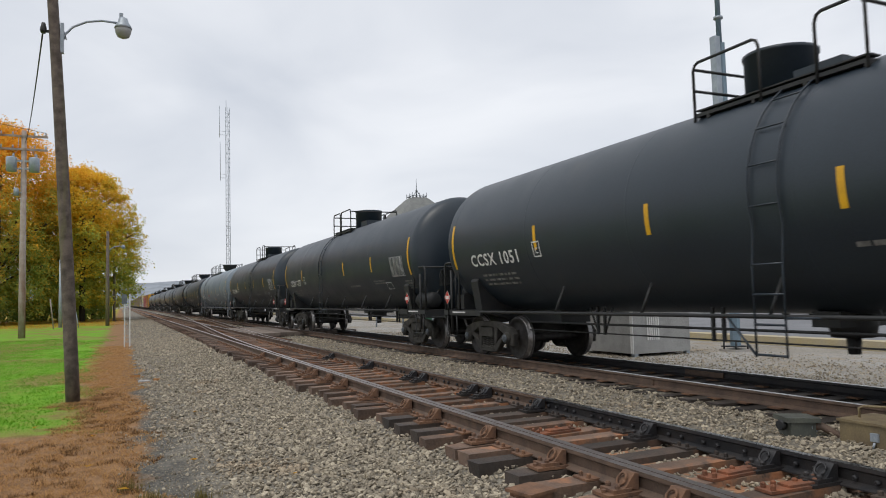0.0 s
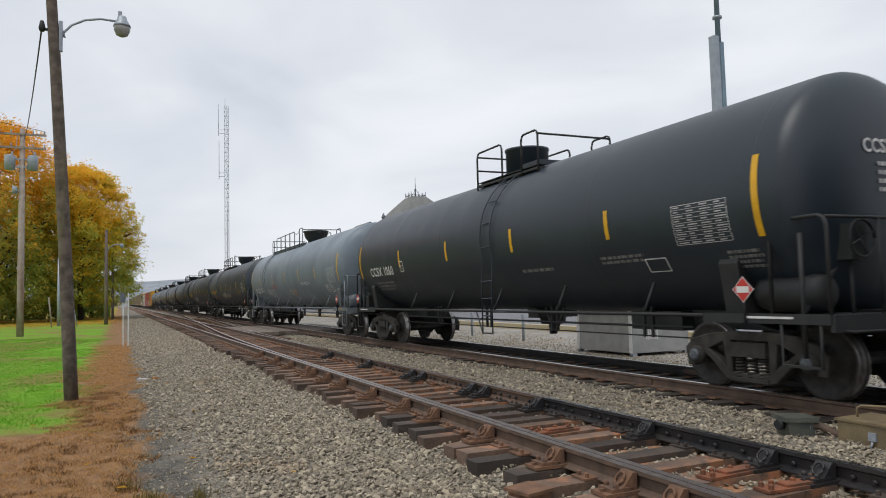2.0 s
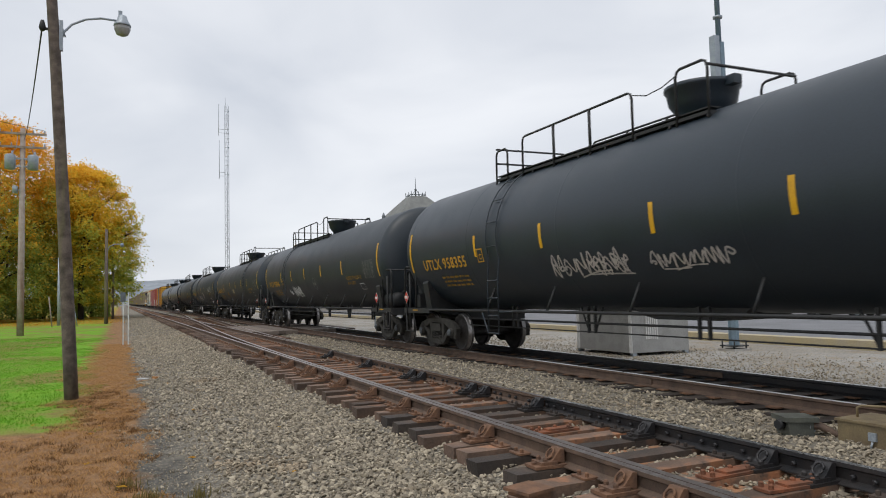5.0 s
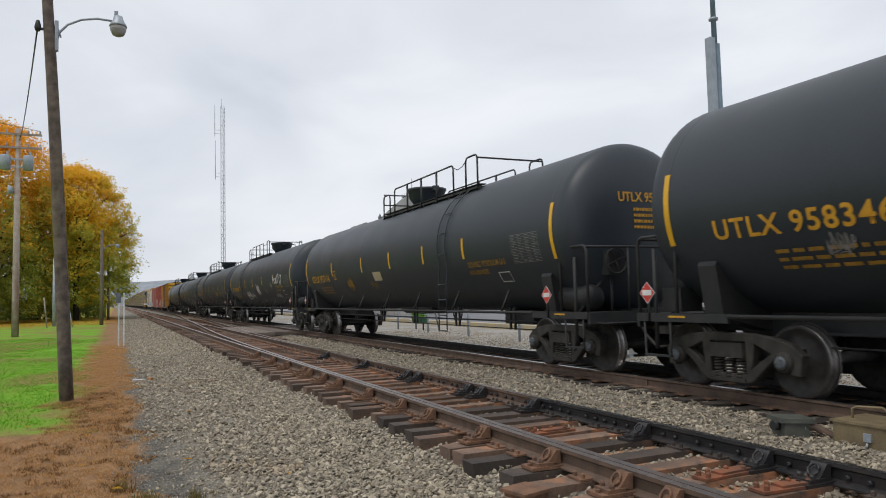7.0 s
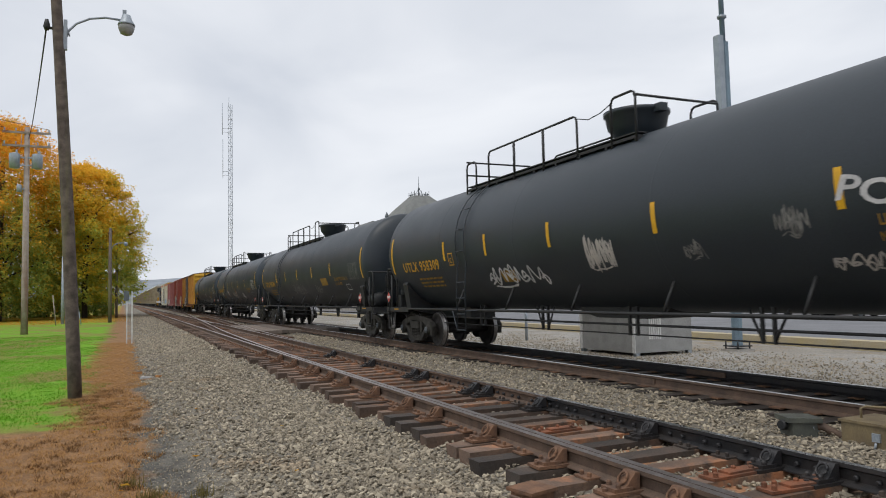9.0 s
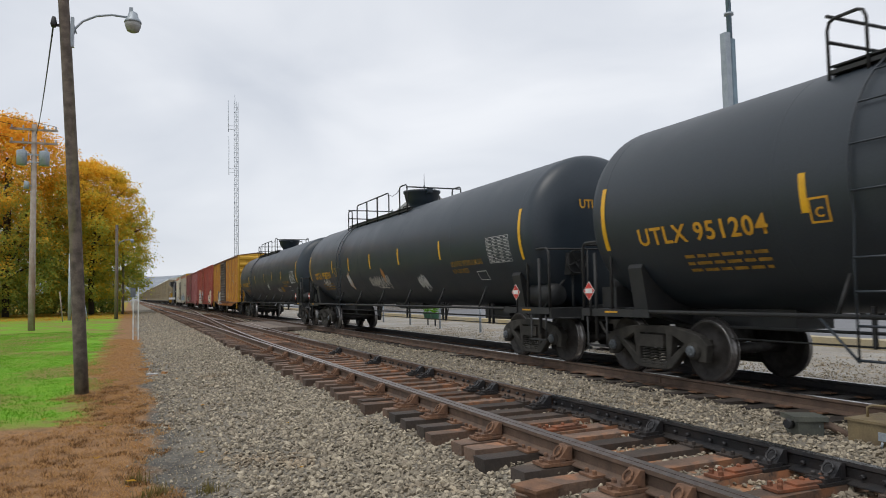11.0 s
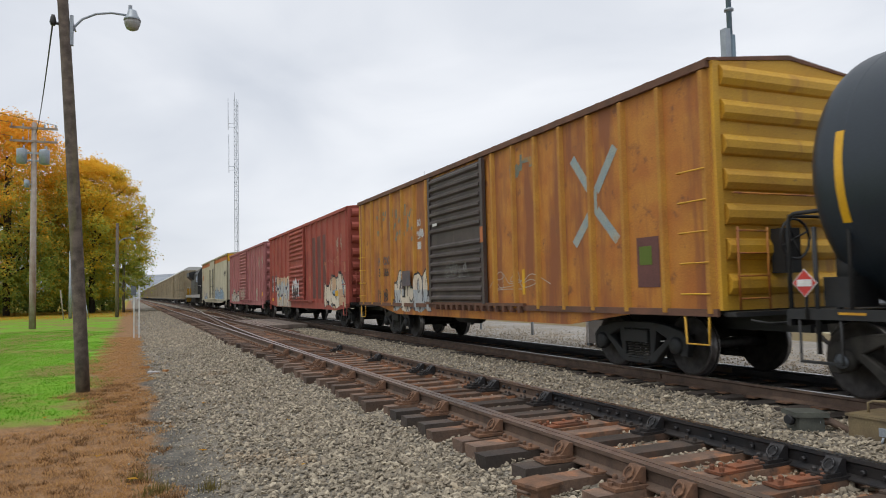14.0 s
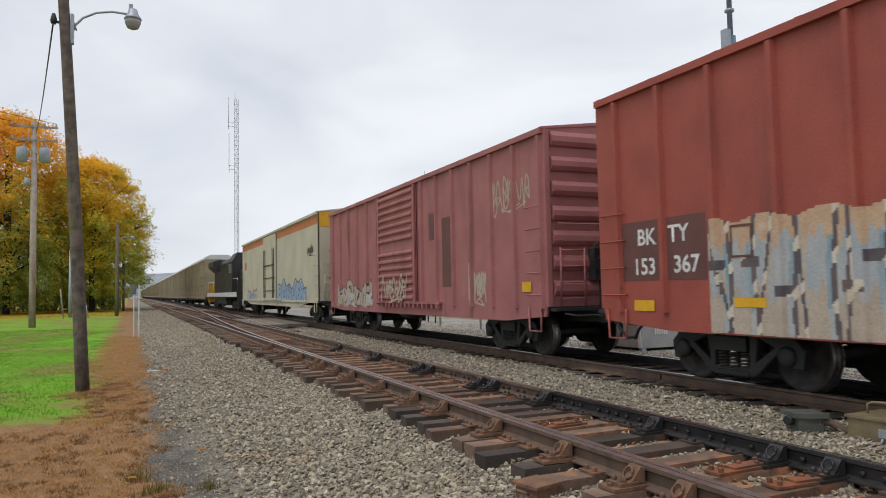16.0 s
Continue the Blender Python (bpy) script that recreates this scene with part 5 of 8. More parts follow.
# ---- trees and distance ----
def tree(x, y, h, spread, leaf, seed, leaves, low, label):
    r = random.Random(seed)
    t = thing("tree", label, "tree", at=pose(x, y, -0.4))
    bm = bmesh.new()
    tips = []
    pipe(bm, [(0, 0, 0), (r.uniform(-.1, .1), 0.1, h * 0.22), (r.uniform(-.3, .3), r.uniform(-.3, .3), h * 0.45), (r.uniform(-.4, .4), 0, h * 0.8)], 0.10 + h * 0.012, 8)
    for i in range(16):
        a = i * 2.4 + r.uniform(-0.4, 0.4)
        z0 = h * r.uniform(0.16, 0.62)
        reach = spread * r.uniform(0.55, 0.95) * (1.15 - 0.5 * z0 / h)
        tip = Vector((reach * math.cos(a), reach * math.sin(a), min(h * 0.93, z0 + h * r.uniform(0.08, 0.34))))
        mid = Vector((tip.x * 0.5, tip.y * 0.5, z0 + (tip.z - z0) * 0.65))
        pipe(bm, [(0, 0, z0), mid, tip], 0.05 + h * 0.003, 5)
        tips += [(mid, 0.8), (tip, 1.0)]
        for _ in range(3):
            tw = mid.lerp(tip, r.uniform(0.3, 1)) + Vector((r.gauss(0, 1), r.gauss(0, 1), r.uniform(-0.6, 1.2))) * spread * 0.2
            pipe(bm, [mid.lerp(tip, 0.5), tw], 0.03, 4)
            tips.append((tw, 0.9))
    part("trunk", bm, M_BARK, t)
    clumps = []
    for _ in range(int(130 + leaves / 110)):
        k = r.random() ** 0.9
        z = h * (low + (1 - low) * k)
        prof = math.sqrt(max(0.0, 1 - ((k - 0.42) / 0.58) ** 2.3)) if k > 0.42 else 0.76 + 0.24 * math.sin(k / 0.42 * 1.57)
        a = r.uniform(0, 6.283)
        lobe = 1 + 0.10 * math.sin(3 * a + seed) * math.sin(5 * k + seed) + 0.07 * math.sin(7 * a + 9 * k)
        rad = spread * prof * lobe * (r.uniform(0.80, 1.03) if r.random() < 0.72 else r.uniform(0.3, 0.8))
        clumps.append((Vector((rad * math.cos(a), rad * math.sin(a), z)), spread * r.choice((0.06, 0.09, 0.13, 0.18))))
    clumps += [(p, spread * 0.16) for p, _ in tips]
    verts, faces = [], []
    for _ in range(leaves):
        c, s = clumps[r.randrange(len(clumps))]
        d = Vector((r.gauss(0, 1), r.gauss(0, 1), r.gauss(0, 0.55)))
        if d.length > 1.5:
            d *= 1.5 / d.length * r.uniform(0.7, 1)
        p = c + d * s * 0.85
        p.z -= 0.10 * d.length * s
        if p.z < 0.5:
            p.z = 0.5 + r.random()
        size = r.uniform(0.09, 0.17)
        out = Vector((p.x, p.y, 0)).normalized()
        u = (out * 0.7 + Vector((0, 0, 0.9)) + Vector((r.gauss(0, 0.6), r.gauss(0, 0.6), r.gauss(0, 0.4)))).normalized()
        w = u.orthogonal().normalized()
        w.rotate(Matrix.Rotation(r.uniform(0, 6.28), 3, u))
        q = u.cross(w)
        b = len(verts)
        verts += [p - w * size, p - q * size * 0.65, p + w * size, p + q * size * 0.65]
        faces.append((b, b + 1, b + 2, b + 3))
    me = bpy.data.meshes.new("crown")
    me.from_pydata([tuple(v) for v in verts], [], faces)
    me.materials.append(leaf)
    ob = new("crown", me)
    ob.parent = t
    return t


tree(-4.2, 95, 18.2, 6.2, M_LEAF_YEL, 1, 64000, 0.10, "broad maple with yellow and green autumn leaves")
tree(-3.6, 112, 15.6, 5.6, M_LEAF_YEL, 2, 26000, 0.12, "maple with golden autumn leaves beside the line")
tree(-12.6, 92, 22.2, 8.0, M_LEAF, 3, 84000, 0.05, "tall maple with orange top and green lower leaves")
tree(-24.5, 89, 21.2, 8.8, M_LEAF, 4, 64000, 0.05, "tall maple turning orange beside the lawn")
tree(-36.0, 87, 20.4, 9.4, M_LEAF_GREEN, 5, 24000, 0.07, "tall tree with green and yellow leaves")
tree(-9.4, 110, 18.0, 7.6, M_LEAF_GREEN, 6, 24000, 0.05, "green and yellow tree at the back of the grove")
tree(-20.0, 111, 20.0, 9.4, M_LEAF_GREEN, 7, 22000, 0.05, "dark green tree at the back of the grove")
tree(-33.0, 108, 20.0, 9.4, M_LEAF_GREEN, 8, 16000, 0.05, "dark green tree at the back of the grove")
tree(66, 38, 11, 5.0, M_LEAF, 9, 8000, 0.12, "orange autumn tree behind the houses")
tree(62, 66, 10, 4.6, M_LEAF_GREEN, 10, 7000, 0.12, "green and brown tree behind the houses")


def bushes():
    r = random.Random(21)
    verts, faces = [], []
    for _ in range(30000):
        x = r.uniform(-44, -1.2)
        y = 106 + r.uniform(-3, 3)
        p = Vector((x, y, -0.3 + 4.2 * r.random() ** 0.8 * (0.8 + 0.4 * math.sin(x * 1.3))))
        u = Vector((r.gauss(0, 1), r.gauss(0, 1), r.gauss(0, 1))).normalized()
        w = u.orthogonal().normalized()
        q = u.cross(w)
        s = r.uniform(0.12, 0.24)
        b = len(verts)
        verts += [tuple(p - w * s), tuple(p - q * s * 0.6), tuple(p + w * s), tuple(p + q * s * 0.6)]
        faces.append((b, b + 1, b + 2, b + 3))
    me = bpy.data.meshes.new("undergrowth")
    me.from_pydata(verts, [], faces)
    me.materials.append(M_LEAF_GREEN)
    tagged(new("undergrowth", me), "dense dark green undergrowth behind the trees", "bushes", kind="stuff")


bushes()


def ridge(name, y, x0, x1, height, seed, mat, label, step=40):
    bm = bmesh.new()
    lo, hi = [], []
    x = x0
    while x <= x1:
        z = height * (0.62 + 0.5 * noise.noise(Vector((x / (height * 14), seed, 0))) + 0.10 * noise.noise(Vector((x / (height * 1.2), seed, 4))))
        lo.append(bm.verts.new((x, y, -2)))
        hi.append((bm.verts.new((x, y + height * 2.5, max(2, z))), bm.verts.new((x, y + height * 6, -2))))
        x += step
    for i in range(len(lo) - 1):
        bm.faces.new((lo[i], lo[i + 1], hi[i + 1][0], hi[i][0])).smooth = True
        bm.faces.new((hi[i][0], hi[i + 1][0], hi[i + 1][1], hi[i][1])).smooth = True
    single(name, bm, mat, label, "hills", kind="structure")


ridge("backdrop_hills", 3000, -4200, 4200, 172, 2.0, M_HILL, "hazy blue-grey wooded hills on the horizon")


def far_woods():
    r = random.Random(8)
    verts, faces = [], []
    for _ in range(5000):
        x, y = r.uniform(-320, 60), r.uniform(520, 760)
        if -2 < x < 22:
            continue
        p = Vector((x, y, r.uniform(0, 8) * (0.6 + 0.5 * noise.noise(Vector((x * 0.03, 0, 1))))))
        s = r.uniform(0.8, 1.8)
        u = Vector((r.gauss(0, 1), r.gauss(0, 1), r.gauss(0, 1))).normalized()
        w = u.orthogonal().normalized()
        q = u.cross(w)
        b = len(verts)
        verts += [tuple(p - w * s), tuple(p - q * s), tuple(p + w * s), tuple(p + q * s)]
        faces.append((b, b + 1, b + 2, b + 3))
    me = bpy.data.meshes.new("far_woods")
    me.from_pydata(verts, [], faces)
    me.materials.append(M_FARTREES)
    tagged(new("far_woods", me), "hazy brown and green woods along the far line", "woods", kind="stuff")


far_woods()


# ---- the train ----
SPEED = 15.22
LAG = {2.0: 0.15, 8.0: 0.2, 9.0: 0.2}  # slight unevenness of the pace, in metres
WHEEL_R = 0.457
moving_cars, moving_wheels = [], []


def letters(body, size, spacing=1.0):
    """Flat letters as a bmesh in the plane (along, up), centred."""
    cu = bpy.data.curves.new("lettering", "FONT")
    cu.body, cu.size, cu.align_x, cu.align_y = body, size, "CENTER", "CENTER"
    cu.space_character, cu.resolution_u, cu.offset = spacing, 3, size * 0.02
    ob = new("lettering", cu)
    me = bpy.data.meshes.new_from_object(ob.evaluated_get(bpy.context.evaluated_depsgraph_get()))
    bpy.data.objects.remove(ob)
    bm = bmesh.new()
    bm.from_mesh(me)
    bpy.data.meshes.remove(me)
    return bm


def bars(rows, w, h, gap=0.5, seed=0):
    """Rows of short bars that stand for writing too small to read."""
    r = random.Random(seed)
    bm = bmesh.new()
    for i in range(rows):
        z = h / 2 - (i + 0.5) * h / rows
        a = -w / 2
        end = w / 2 * r.uniform(0.6, 1)
        while a < end:
            b = min(end, a + r.uniform(0.05, 0.16) * w)
            d = h / rows * gap / 2
            bm.faces.new([bm.verts.new(p) for p in ((a, z - d, 0), (b, z - d, 0), (b, z + d, 0), (a, z + d, 0))])
            a = b + 0.03 * w
    return bm


def outline_rect(w, h, t):
    bm = bmesh.new()
    for a, b, c, d in ((-w / 2, w / 2, h / 2 - t, h / 2), (-w / 2, w / 2, -h / 2, -h / 2 + t), (-w / 2, -w / 2 + t, -h / 2 + t, h / 2 - t), (w / 2 - t, w / 2, -h / 2 + t, h / 2 - t)):
        bm.faces.new([bm.verts.new(p) for p in ((a, c, 0), (b, c, 0), (b, d, 0), (a, d, 0))])
    return bm


def rect(w, h):
    bm = bmesh.new()
    bm.faces.new([bm.verts.new(p) for p in ((-w / 2, -h / 2, 0), (w / 2, -h / 2, 0), (w / 2, h / 2, 0), (-w / 2, h / 2, 0))])
    return bm


def table_panel(w, h):
    bm = outline_rect(w, h, 0.010)
    for i in range(1, 9):
        z = h / 2 - i * h / 9
        bm.faces.new([bm.verts.new(p) for p in ((-w / 2, z - 0.0035, 0), (w / 2, z - 0.0035, 0), (w / 2, z + 0.0035, 0), (-w / 2, z + 0.0035, 0))])
    r = random.Random(4)
    for i in range(9):
        z = h / 2 - (i + 0.5) * h / 9
        for j in range(4):
            a = -w / 2 + w * (0.04 + 0.25 * j)
            b = a + w * r.uniform(0.08, 0.2)
            bm.faces.new([bm.verts.new(p) for p in ((a, z - 0.008, 0), (b, z - 0.008, 0), (b, z + 0.008, 0), (a, z + 0.008, 0))])
    return bm


def ribbon(bm, pts, w):
    """A brush stroke of even width along flat points."""
    pts = [Vector((p[0], p[1], 0)) for p in pts]
    left, right = [], []
    for i, p in enumerate(pts):
        d = (pts[min(i + 1, len(pts) - 1)] - pts[max(i - 1, 0)]).normalized()
        nrm = Vector((-d.y, d.x, 0)) * w / 2
        left.append(bm.verts.new(p + nrm)), right.append(bm.verts.new(p - nrm))
    for i in range(len(pts) - 1):
        bm.faces.new((right[i], right[i + 1], left[i + 1], left[i]))


def smooth_line(pts, n=6):
    """Rounded path through the given flat points."""
    q = [pts[0]] + list(pts) + [pts[-1]]
    out = []
    for a, b, c, d in zip(q, q[1:], q[2:], q[3:]):
        for i in range(n):
            t = i / n
            out.append(tuple(0.5 * (2 * b[k] + (c[k] - a[k]) * t + (2 * a[k] - 5 * b[k] + 4 * c[k] - d[k]) * t * t + (3 * b[k] - a[k] - 3 * c[k] + d[k]) * t ** 3) for k in (0, 1)))
    return out + [pts[-1]]


def scribble(w, h, strokes, width, seed):
    """Spray-can scrawl: one restless line with loops and slashes, no characters."""
    r = random.Random(seed)
    bm = bmesh.new()
    pts, x, k = [], -w / 2, 0
    step = w / (strokes * 3.2)
    while x < w / 2:
        up = h / 2 * r.uniform(0.35, 1) * (1 if k % 2 else -1)
        pts.append((x + r.uniform(-0.6, 0.9) * step, up))
        if r.random() < 0.3:
            pts += [(x + 1.6 * step, up * 0.5), (x + 0.8 * step, up * 0.05), (x - 0.2 * step, up * 0.45)]
        x += step * r.uniform(0.6, 1.4)
        k += 1
    ribbon(bm, smooth_line(pts, 5), width)
    for _ in range(2):
        a = r.uniform(-w / 2, w * 0.1)
        ribbon(bm, smooth_line([(a, -h / 2 * r.uniform(0.7, 1.1)), (a + w * 0.2, -h / 2 * r.uniform(0.6, 1.1)), (a + w * r.uniform(0.3, 0.5), -h / 2 * r.uniform(0.5, 1))], 5), width * 0.8)
    return bm


def worn_strokes(w, h, seed):
    """Broken remains of broad painted strokes."""
    r = random.Random(seed)
    bm = bmesh.new()
    for _ in range(int(6 + 3 * w)):
        x, z, n = r.uniform(-w / 2, w / 2), r.uniform(-h / 2, h / 2), r.uniform(0.12, 0.42)
        d = r.choice(((0, 1), (0, 1), (1, -0.05), (0.5, 0.8)))
        ribbon(bm, [(x, z), (x + d[0] * n, z + d[1] * n * 0.8)], r.uniform(0.07, 0.13))
    return bm


def cross_mark(w, h, t):
    bm = bmesh.new()
    for a, b in (((-w / 2, h / 2), (-0.07, 0.10)), ((w / 2, h / 2), (0.07, 0.10)), ((-w / 2, -h / 2), (-0.07, -0.22)), ((w / 2, -h / 2), (0.07, -0.22)), ((0, 0.12), (0, -0.26))):
        ribbon(bm, [a, b], t)
    return bm


def flame_splash(size, seed):
    """A splash with seven uneven tongues that fan upwards."""
    r = random.Random(seed)
    bm = bmesh.new()
    lean = r.uniform(-0.3, 0.3)
    for k in range(7):
        a = lean + (k - 3) * 0.36
        reach = size * r.uniform(0.45, 1.15)
        ribbon(bm, [(0.07 * size * (k - 3), -0.2 * size), (reach * 0.4 * math.sin(a + 0.3), reach * 0.35), (reach * 0.8 * math.sin(a), reach * 0.75 * math.cos(a))], size * 0.10)
    ribbon(bm, [(-0.22 * size, -0.3 * size), (0, -0.18 * size), (0.22 * size, -0.3 * size)], size * 0.3)
    return bm


def bubble(w, h, blobs, seed):
    """A filled, rounded spray-paint shape."""
    r = random.Random(seed)
    bm = bmesh.new()
    n = 40
    ring = []
    for i in range(n):
        a = 6.283 * i / n
        k = 1 + 0.16 * math.sin(blobs * a + seed) + 0.07 * math.sin((blobs * 2 + 1) * a)
        ring.append(bm.verts.new((w / 2 * k * math.cos(a), h / 2 * k * math.sin(a), 0)))
    c = bm.verts.new((0, 0, 0))
    for i in range(n):
        bm.faces.new((ring[i], ring[(i + 1) % n], c))
    return bm


def slice_up(bm, step):
    """Cut a flat drawing into low bands, so that it can follow a curved shell."""
    zs = [v.co.y for v in bm.verts]
    z = math.floor(min(zs) / step) * step + step
    while z < max(zs):
        bmesh.ops.bisect_plane(bm, geom=bm.verts[:] + bm.edges[:] + bm.faces[:], plane_co=(0, z, 0), plane_no=(0, 1, 0))
        z += step


def on_shell(name, bm, mat, parent, y, z, R, cz, lift=0.006, label=""):
    """Lay a flat drawing on the near side of a horizontal cylinder. It reads from the near side."""
    slice_up(bm, 0.09)
    for v in bm.verts:
        u, w = v.co.x, v.co.y
        ang = math.asin(max(-0.98, min(0.98, (z - cz) / R))) + w / R
        v.co = Vector((-(R + lift) * math.cos(ang), y - u, cz + (R + lift) * math.sin(ang)))
    return part(name, bm, mat, parent, label)


def on_side(name, bm, mat, parent, x, y, z, label=""):
    """Lay a flat drawing on an upright side wall that faces the near side."""
    for v in bm.verts:
        v.co = Vector((x, y - v.co.x, z + v.co.y))
    return part(name, bm, mat, parent, label)


def on_end(name, bm, mat, parent, y, x, z, label=""):
    for v in bm.verts:
        v.co = Vector((x + v.co.x, y, z + v.co.y))
    return part(name, bm, mat, parent, label)


# trucks, built once
def wheel_mesh(name):
    bm = bmesh.new()
    turned(bm, [(0.075, -1.02), (0.075, -0.84), (0.10, -0.82)], 0, (0, 0, 0), 14)
    for s in (-1, 1):
        turned(bm, [(0.09, s * 0.84), (0.15, s * 0.83), (0.17, s * 0.80), (0.36, s * 0.765), (0.40, s * 0.815), (0.445, s * 0.815), (0.455, s * 0.80), (0.459, s * 0.715), (0.49, s * 0.70), (0.49, s * 0.685), (0.39, s * 0.68), (0.35, s * 0.735), (0.16, s * 0.74), (0.09, s * 0.70)], 0, (0, 0, 0), 40)
    turned(bm, [(0.088, -0.72), (0.08, -0.3), (0.08, 0.3), (0.088, 0.72)], 0, (0, 0, 0), 14)
    turned(bm, [(0.10, 0.82), (0.075, 0.84), (0.075, 1.02)], 0, (0, 0, 0), 14)
    bmesh.ops.recalc_face_normals(bm, faces=bm.faces)
    for f in bm.faces:
        c = f.calc_center_median()
        rr = math.hypot(c.y, c.z)
        f.material_index = 1 if 0.40 < rr and 0.68 < abs(c.x) < 0.83 and abs(f.normal.x) < 0.6 else 0
    return mesh_of(name, bm, [M_WHEEL, M_TREAD])


WHEELSET = wheel_mesh("wheelset")
AXLE = 0.91


def side_frame_mesh():
    bm = bmesh.new()
    rim = [(-1.12, 0.30), (-1.16, 0.55), (-1.02, 0.68), (-0.70, 0.76), (-0.36, 0.80), (0.36, 0.80), (0.70, 0.76), (1.02, 0.68), (1.16, 0.55), (1.12, 0.30),
           (0.98, 0.30), (0.96, 0.47), (0.76, 0.47), (0.62, 0.36), (0.42, 0.17), (0.30, 0.13), (-0.30, 0.13), (-0.42, 0.17), (-0.62, 0.36), (-0.76, 0.47), (-0.96, 0.47), (-0.98, 0.30)]
    holes = ([(-0.30, 0.26), (-0.30, 0.68), (0.30, 0.68), (0.30, 0.26)], [(-0.70, 0.55), (-0.45, 0.66), (-0.40, 0.34)], [(0.70, 0.55), (0.40, 0.34), (0.45, 0.66)])
    edges = []
    for loop in (rim, *holes):
        vs = [bm.verts.new((0, p, q)) for p, q in loop]
        edges += [bm.edges.new((vs[i], vs[(i + 1) % len(vs)])) for i in range(len(vs))]
    bmesh.ops.triangle_fill(bm, use_beauty=True, use_dissolve=False, edges=edges)
    geo = bmesh.ops.extrude_face_region(bm, geom=bm.faces[:])
    for v in geo["geom"]:
        if isinstance(v, bmesh.types.BMVert):
            v.co.x += 0.13
    return mesh_of("side_frame", bm, M_TRUCK, 0.014)


SIDE_FRAME = side_frame_mesh()
bm = bmesh.new()
pipe(bm, [(0.065 + 0.07 * math.cos(i * 0.9), 0.07 * math.sin(i * 0.9), 0.20 + i * 0.0062) for i in range(44)], 0.016, 5)
SPRING = mesh_of("coil_spring", bm, M_TRUCK)
bm = bmesh.new()
box(bm, -0.02, 0.15, -0.30, 0.30, 0.15, 0.20)
box(bm, -0.03, 0.16, -0.28, 0.28, 0.47, 0.66)
SPRING_SEAT = mesh_of("spring_seat", bm, M_TRUCK)
bm = bmesh.new()
turned(bm, [(0.13, 0.0), (0.13, -0.10), (0.09, -0.12), (0.04, -0.135)], 0, (0, 0, 0), 14)
box(bm, -0.03, 0.14, -0.16, 0.16, -0.02, 0.17)
BEARING = mesh_of("bearing", bm, M_TRUCK)
bm = bmesh.new()
turned(bm, [(0.085, 0.0), (0.085, -0.02), (0.05, -0.03)], 0, (0, 0, 0), 12)
for k in range(3):
    turned(bm, [(0.016, -0.02), (0.016, -0.045)], 0, (0, 0.05 * math.cos(k * 2.09), 0.05 * math.sin(k * 2.09)), 6)
CAPS = mesh_of("bearing_cap", bm, M_CAP)
bm = bmesh.new()
box(bm, -1.0, 1.0, -0.20, 0.20, 0.48, 0.72)
box(bm, -0.35, 0.35, -0.28, 0.28, 0.66, 0.80)
BOLSTER = mesh_of("bolster", bm, M_TRUCK, 0.02)
bm = bmesh.new()
pipe(bm, [(-0.85, 0, 0.36), (0.85, 0, 0.36)], 0.04, 6)
for s in (-1, 1):
    box(bm, s * 0.755 - 0.06, s * 0.755 + 0.06, -0.09, 0.04, 0.22, 0.58)
BEAM = mesh_of("brake_beam", bm, M_IRON)


DARK_FRAME, DARK_SEAT, DARK_BEARING = SIDE_FRAME.copy(), SPRING_SEAT.copy(), BEARING.copy()
for one in (DARK_FRAME, DARK_SEAT, DARK_BEARING):
    one.materials[0] = M_IRON


def hang(name, me, parent, m=Matrix(), label=""):
    ob = new(name, me)
    ob.parent, ob.matrix_basis = parent, m
    return tagged(ob, label) if label else ob


def truck(car, y, caps=True, turning=True):
    t = hang("truck", BOLSTER, car, pose(0, y, 0), "two-axle cast-steel truck")
    for s in (-1, 1):
        hang("side_frame", SIDE_FRAME if caps else DARK_FRAME, t, pose(s * 1.0 - 0.065, 0, 0), "dusty cast-steel side frame" if caps else "dark cast-steel side frame")
        hang("spring_seat", SPRING_SEAT if caps else DARK_SEAT, t, pose(s * 1.0 - 0.065, 0, 0))
        for dy in (-0.19, 0, 0.19):
            hang("coil_spring", SPRING, t, pose(s * 1.0 - 0.065, dy, 0))
        for a in (-AXLE, AXLE):
            hang("bearing", BEARING if caps else DARK_BEARING, t, pose(s * 1.0, a, WHEEL_R, 0, 0, 0 if s < 0 else 180))
            if caps and s < 0:
                hang("bearing_cap", CAPS, t, pose(-1.13, a, WHEEL_R), "blue-grey bolted axle cap")
    for a in (-AXLE, AXLE):
        w = hang("wheelset", WHEELSET, t, pose(0, a, WHEEL_R), "steel wheels on their axle")
        if turning:
            moving_wheels.append((w, a))
        hang("brake_beam", BEAM, t, pose(0, a * 0.48, 0, 0, 0, 0 if a < 0 else 180))
    return t


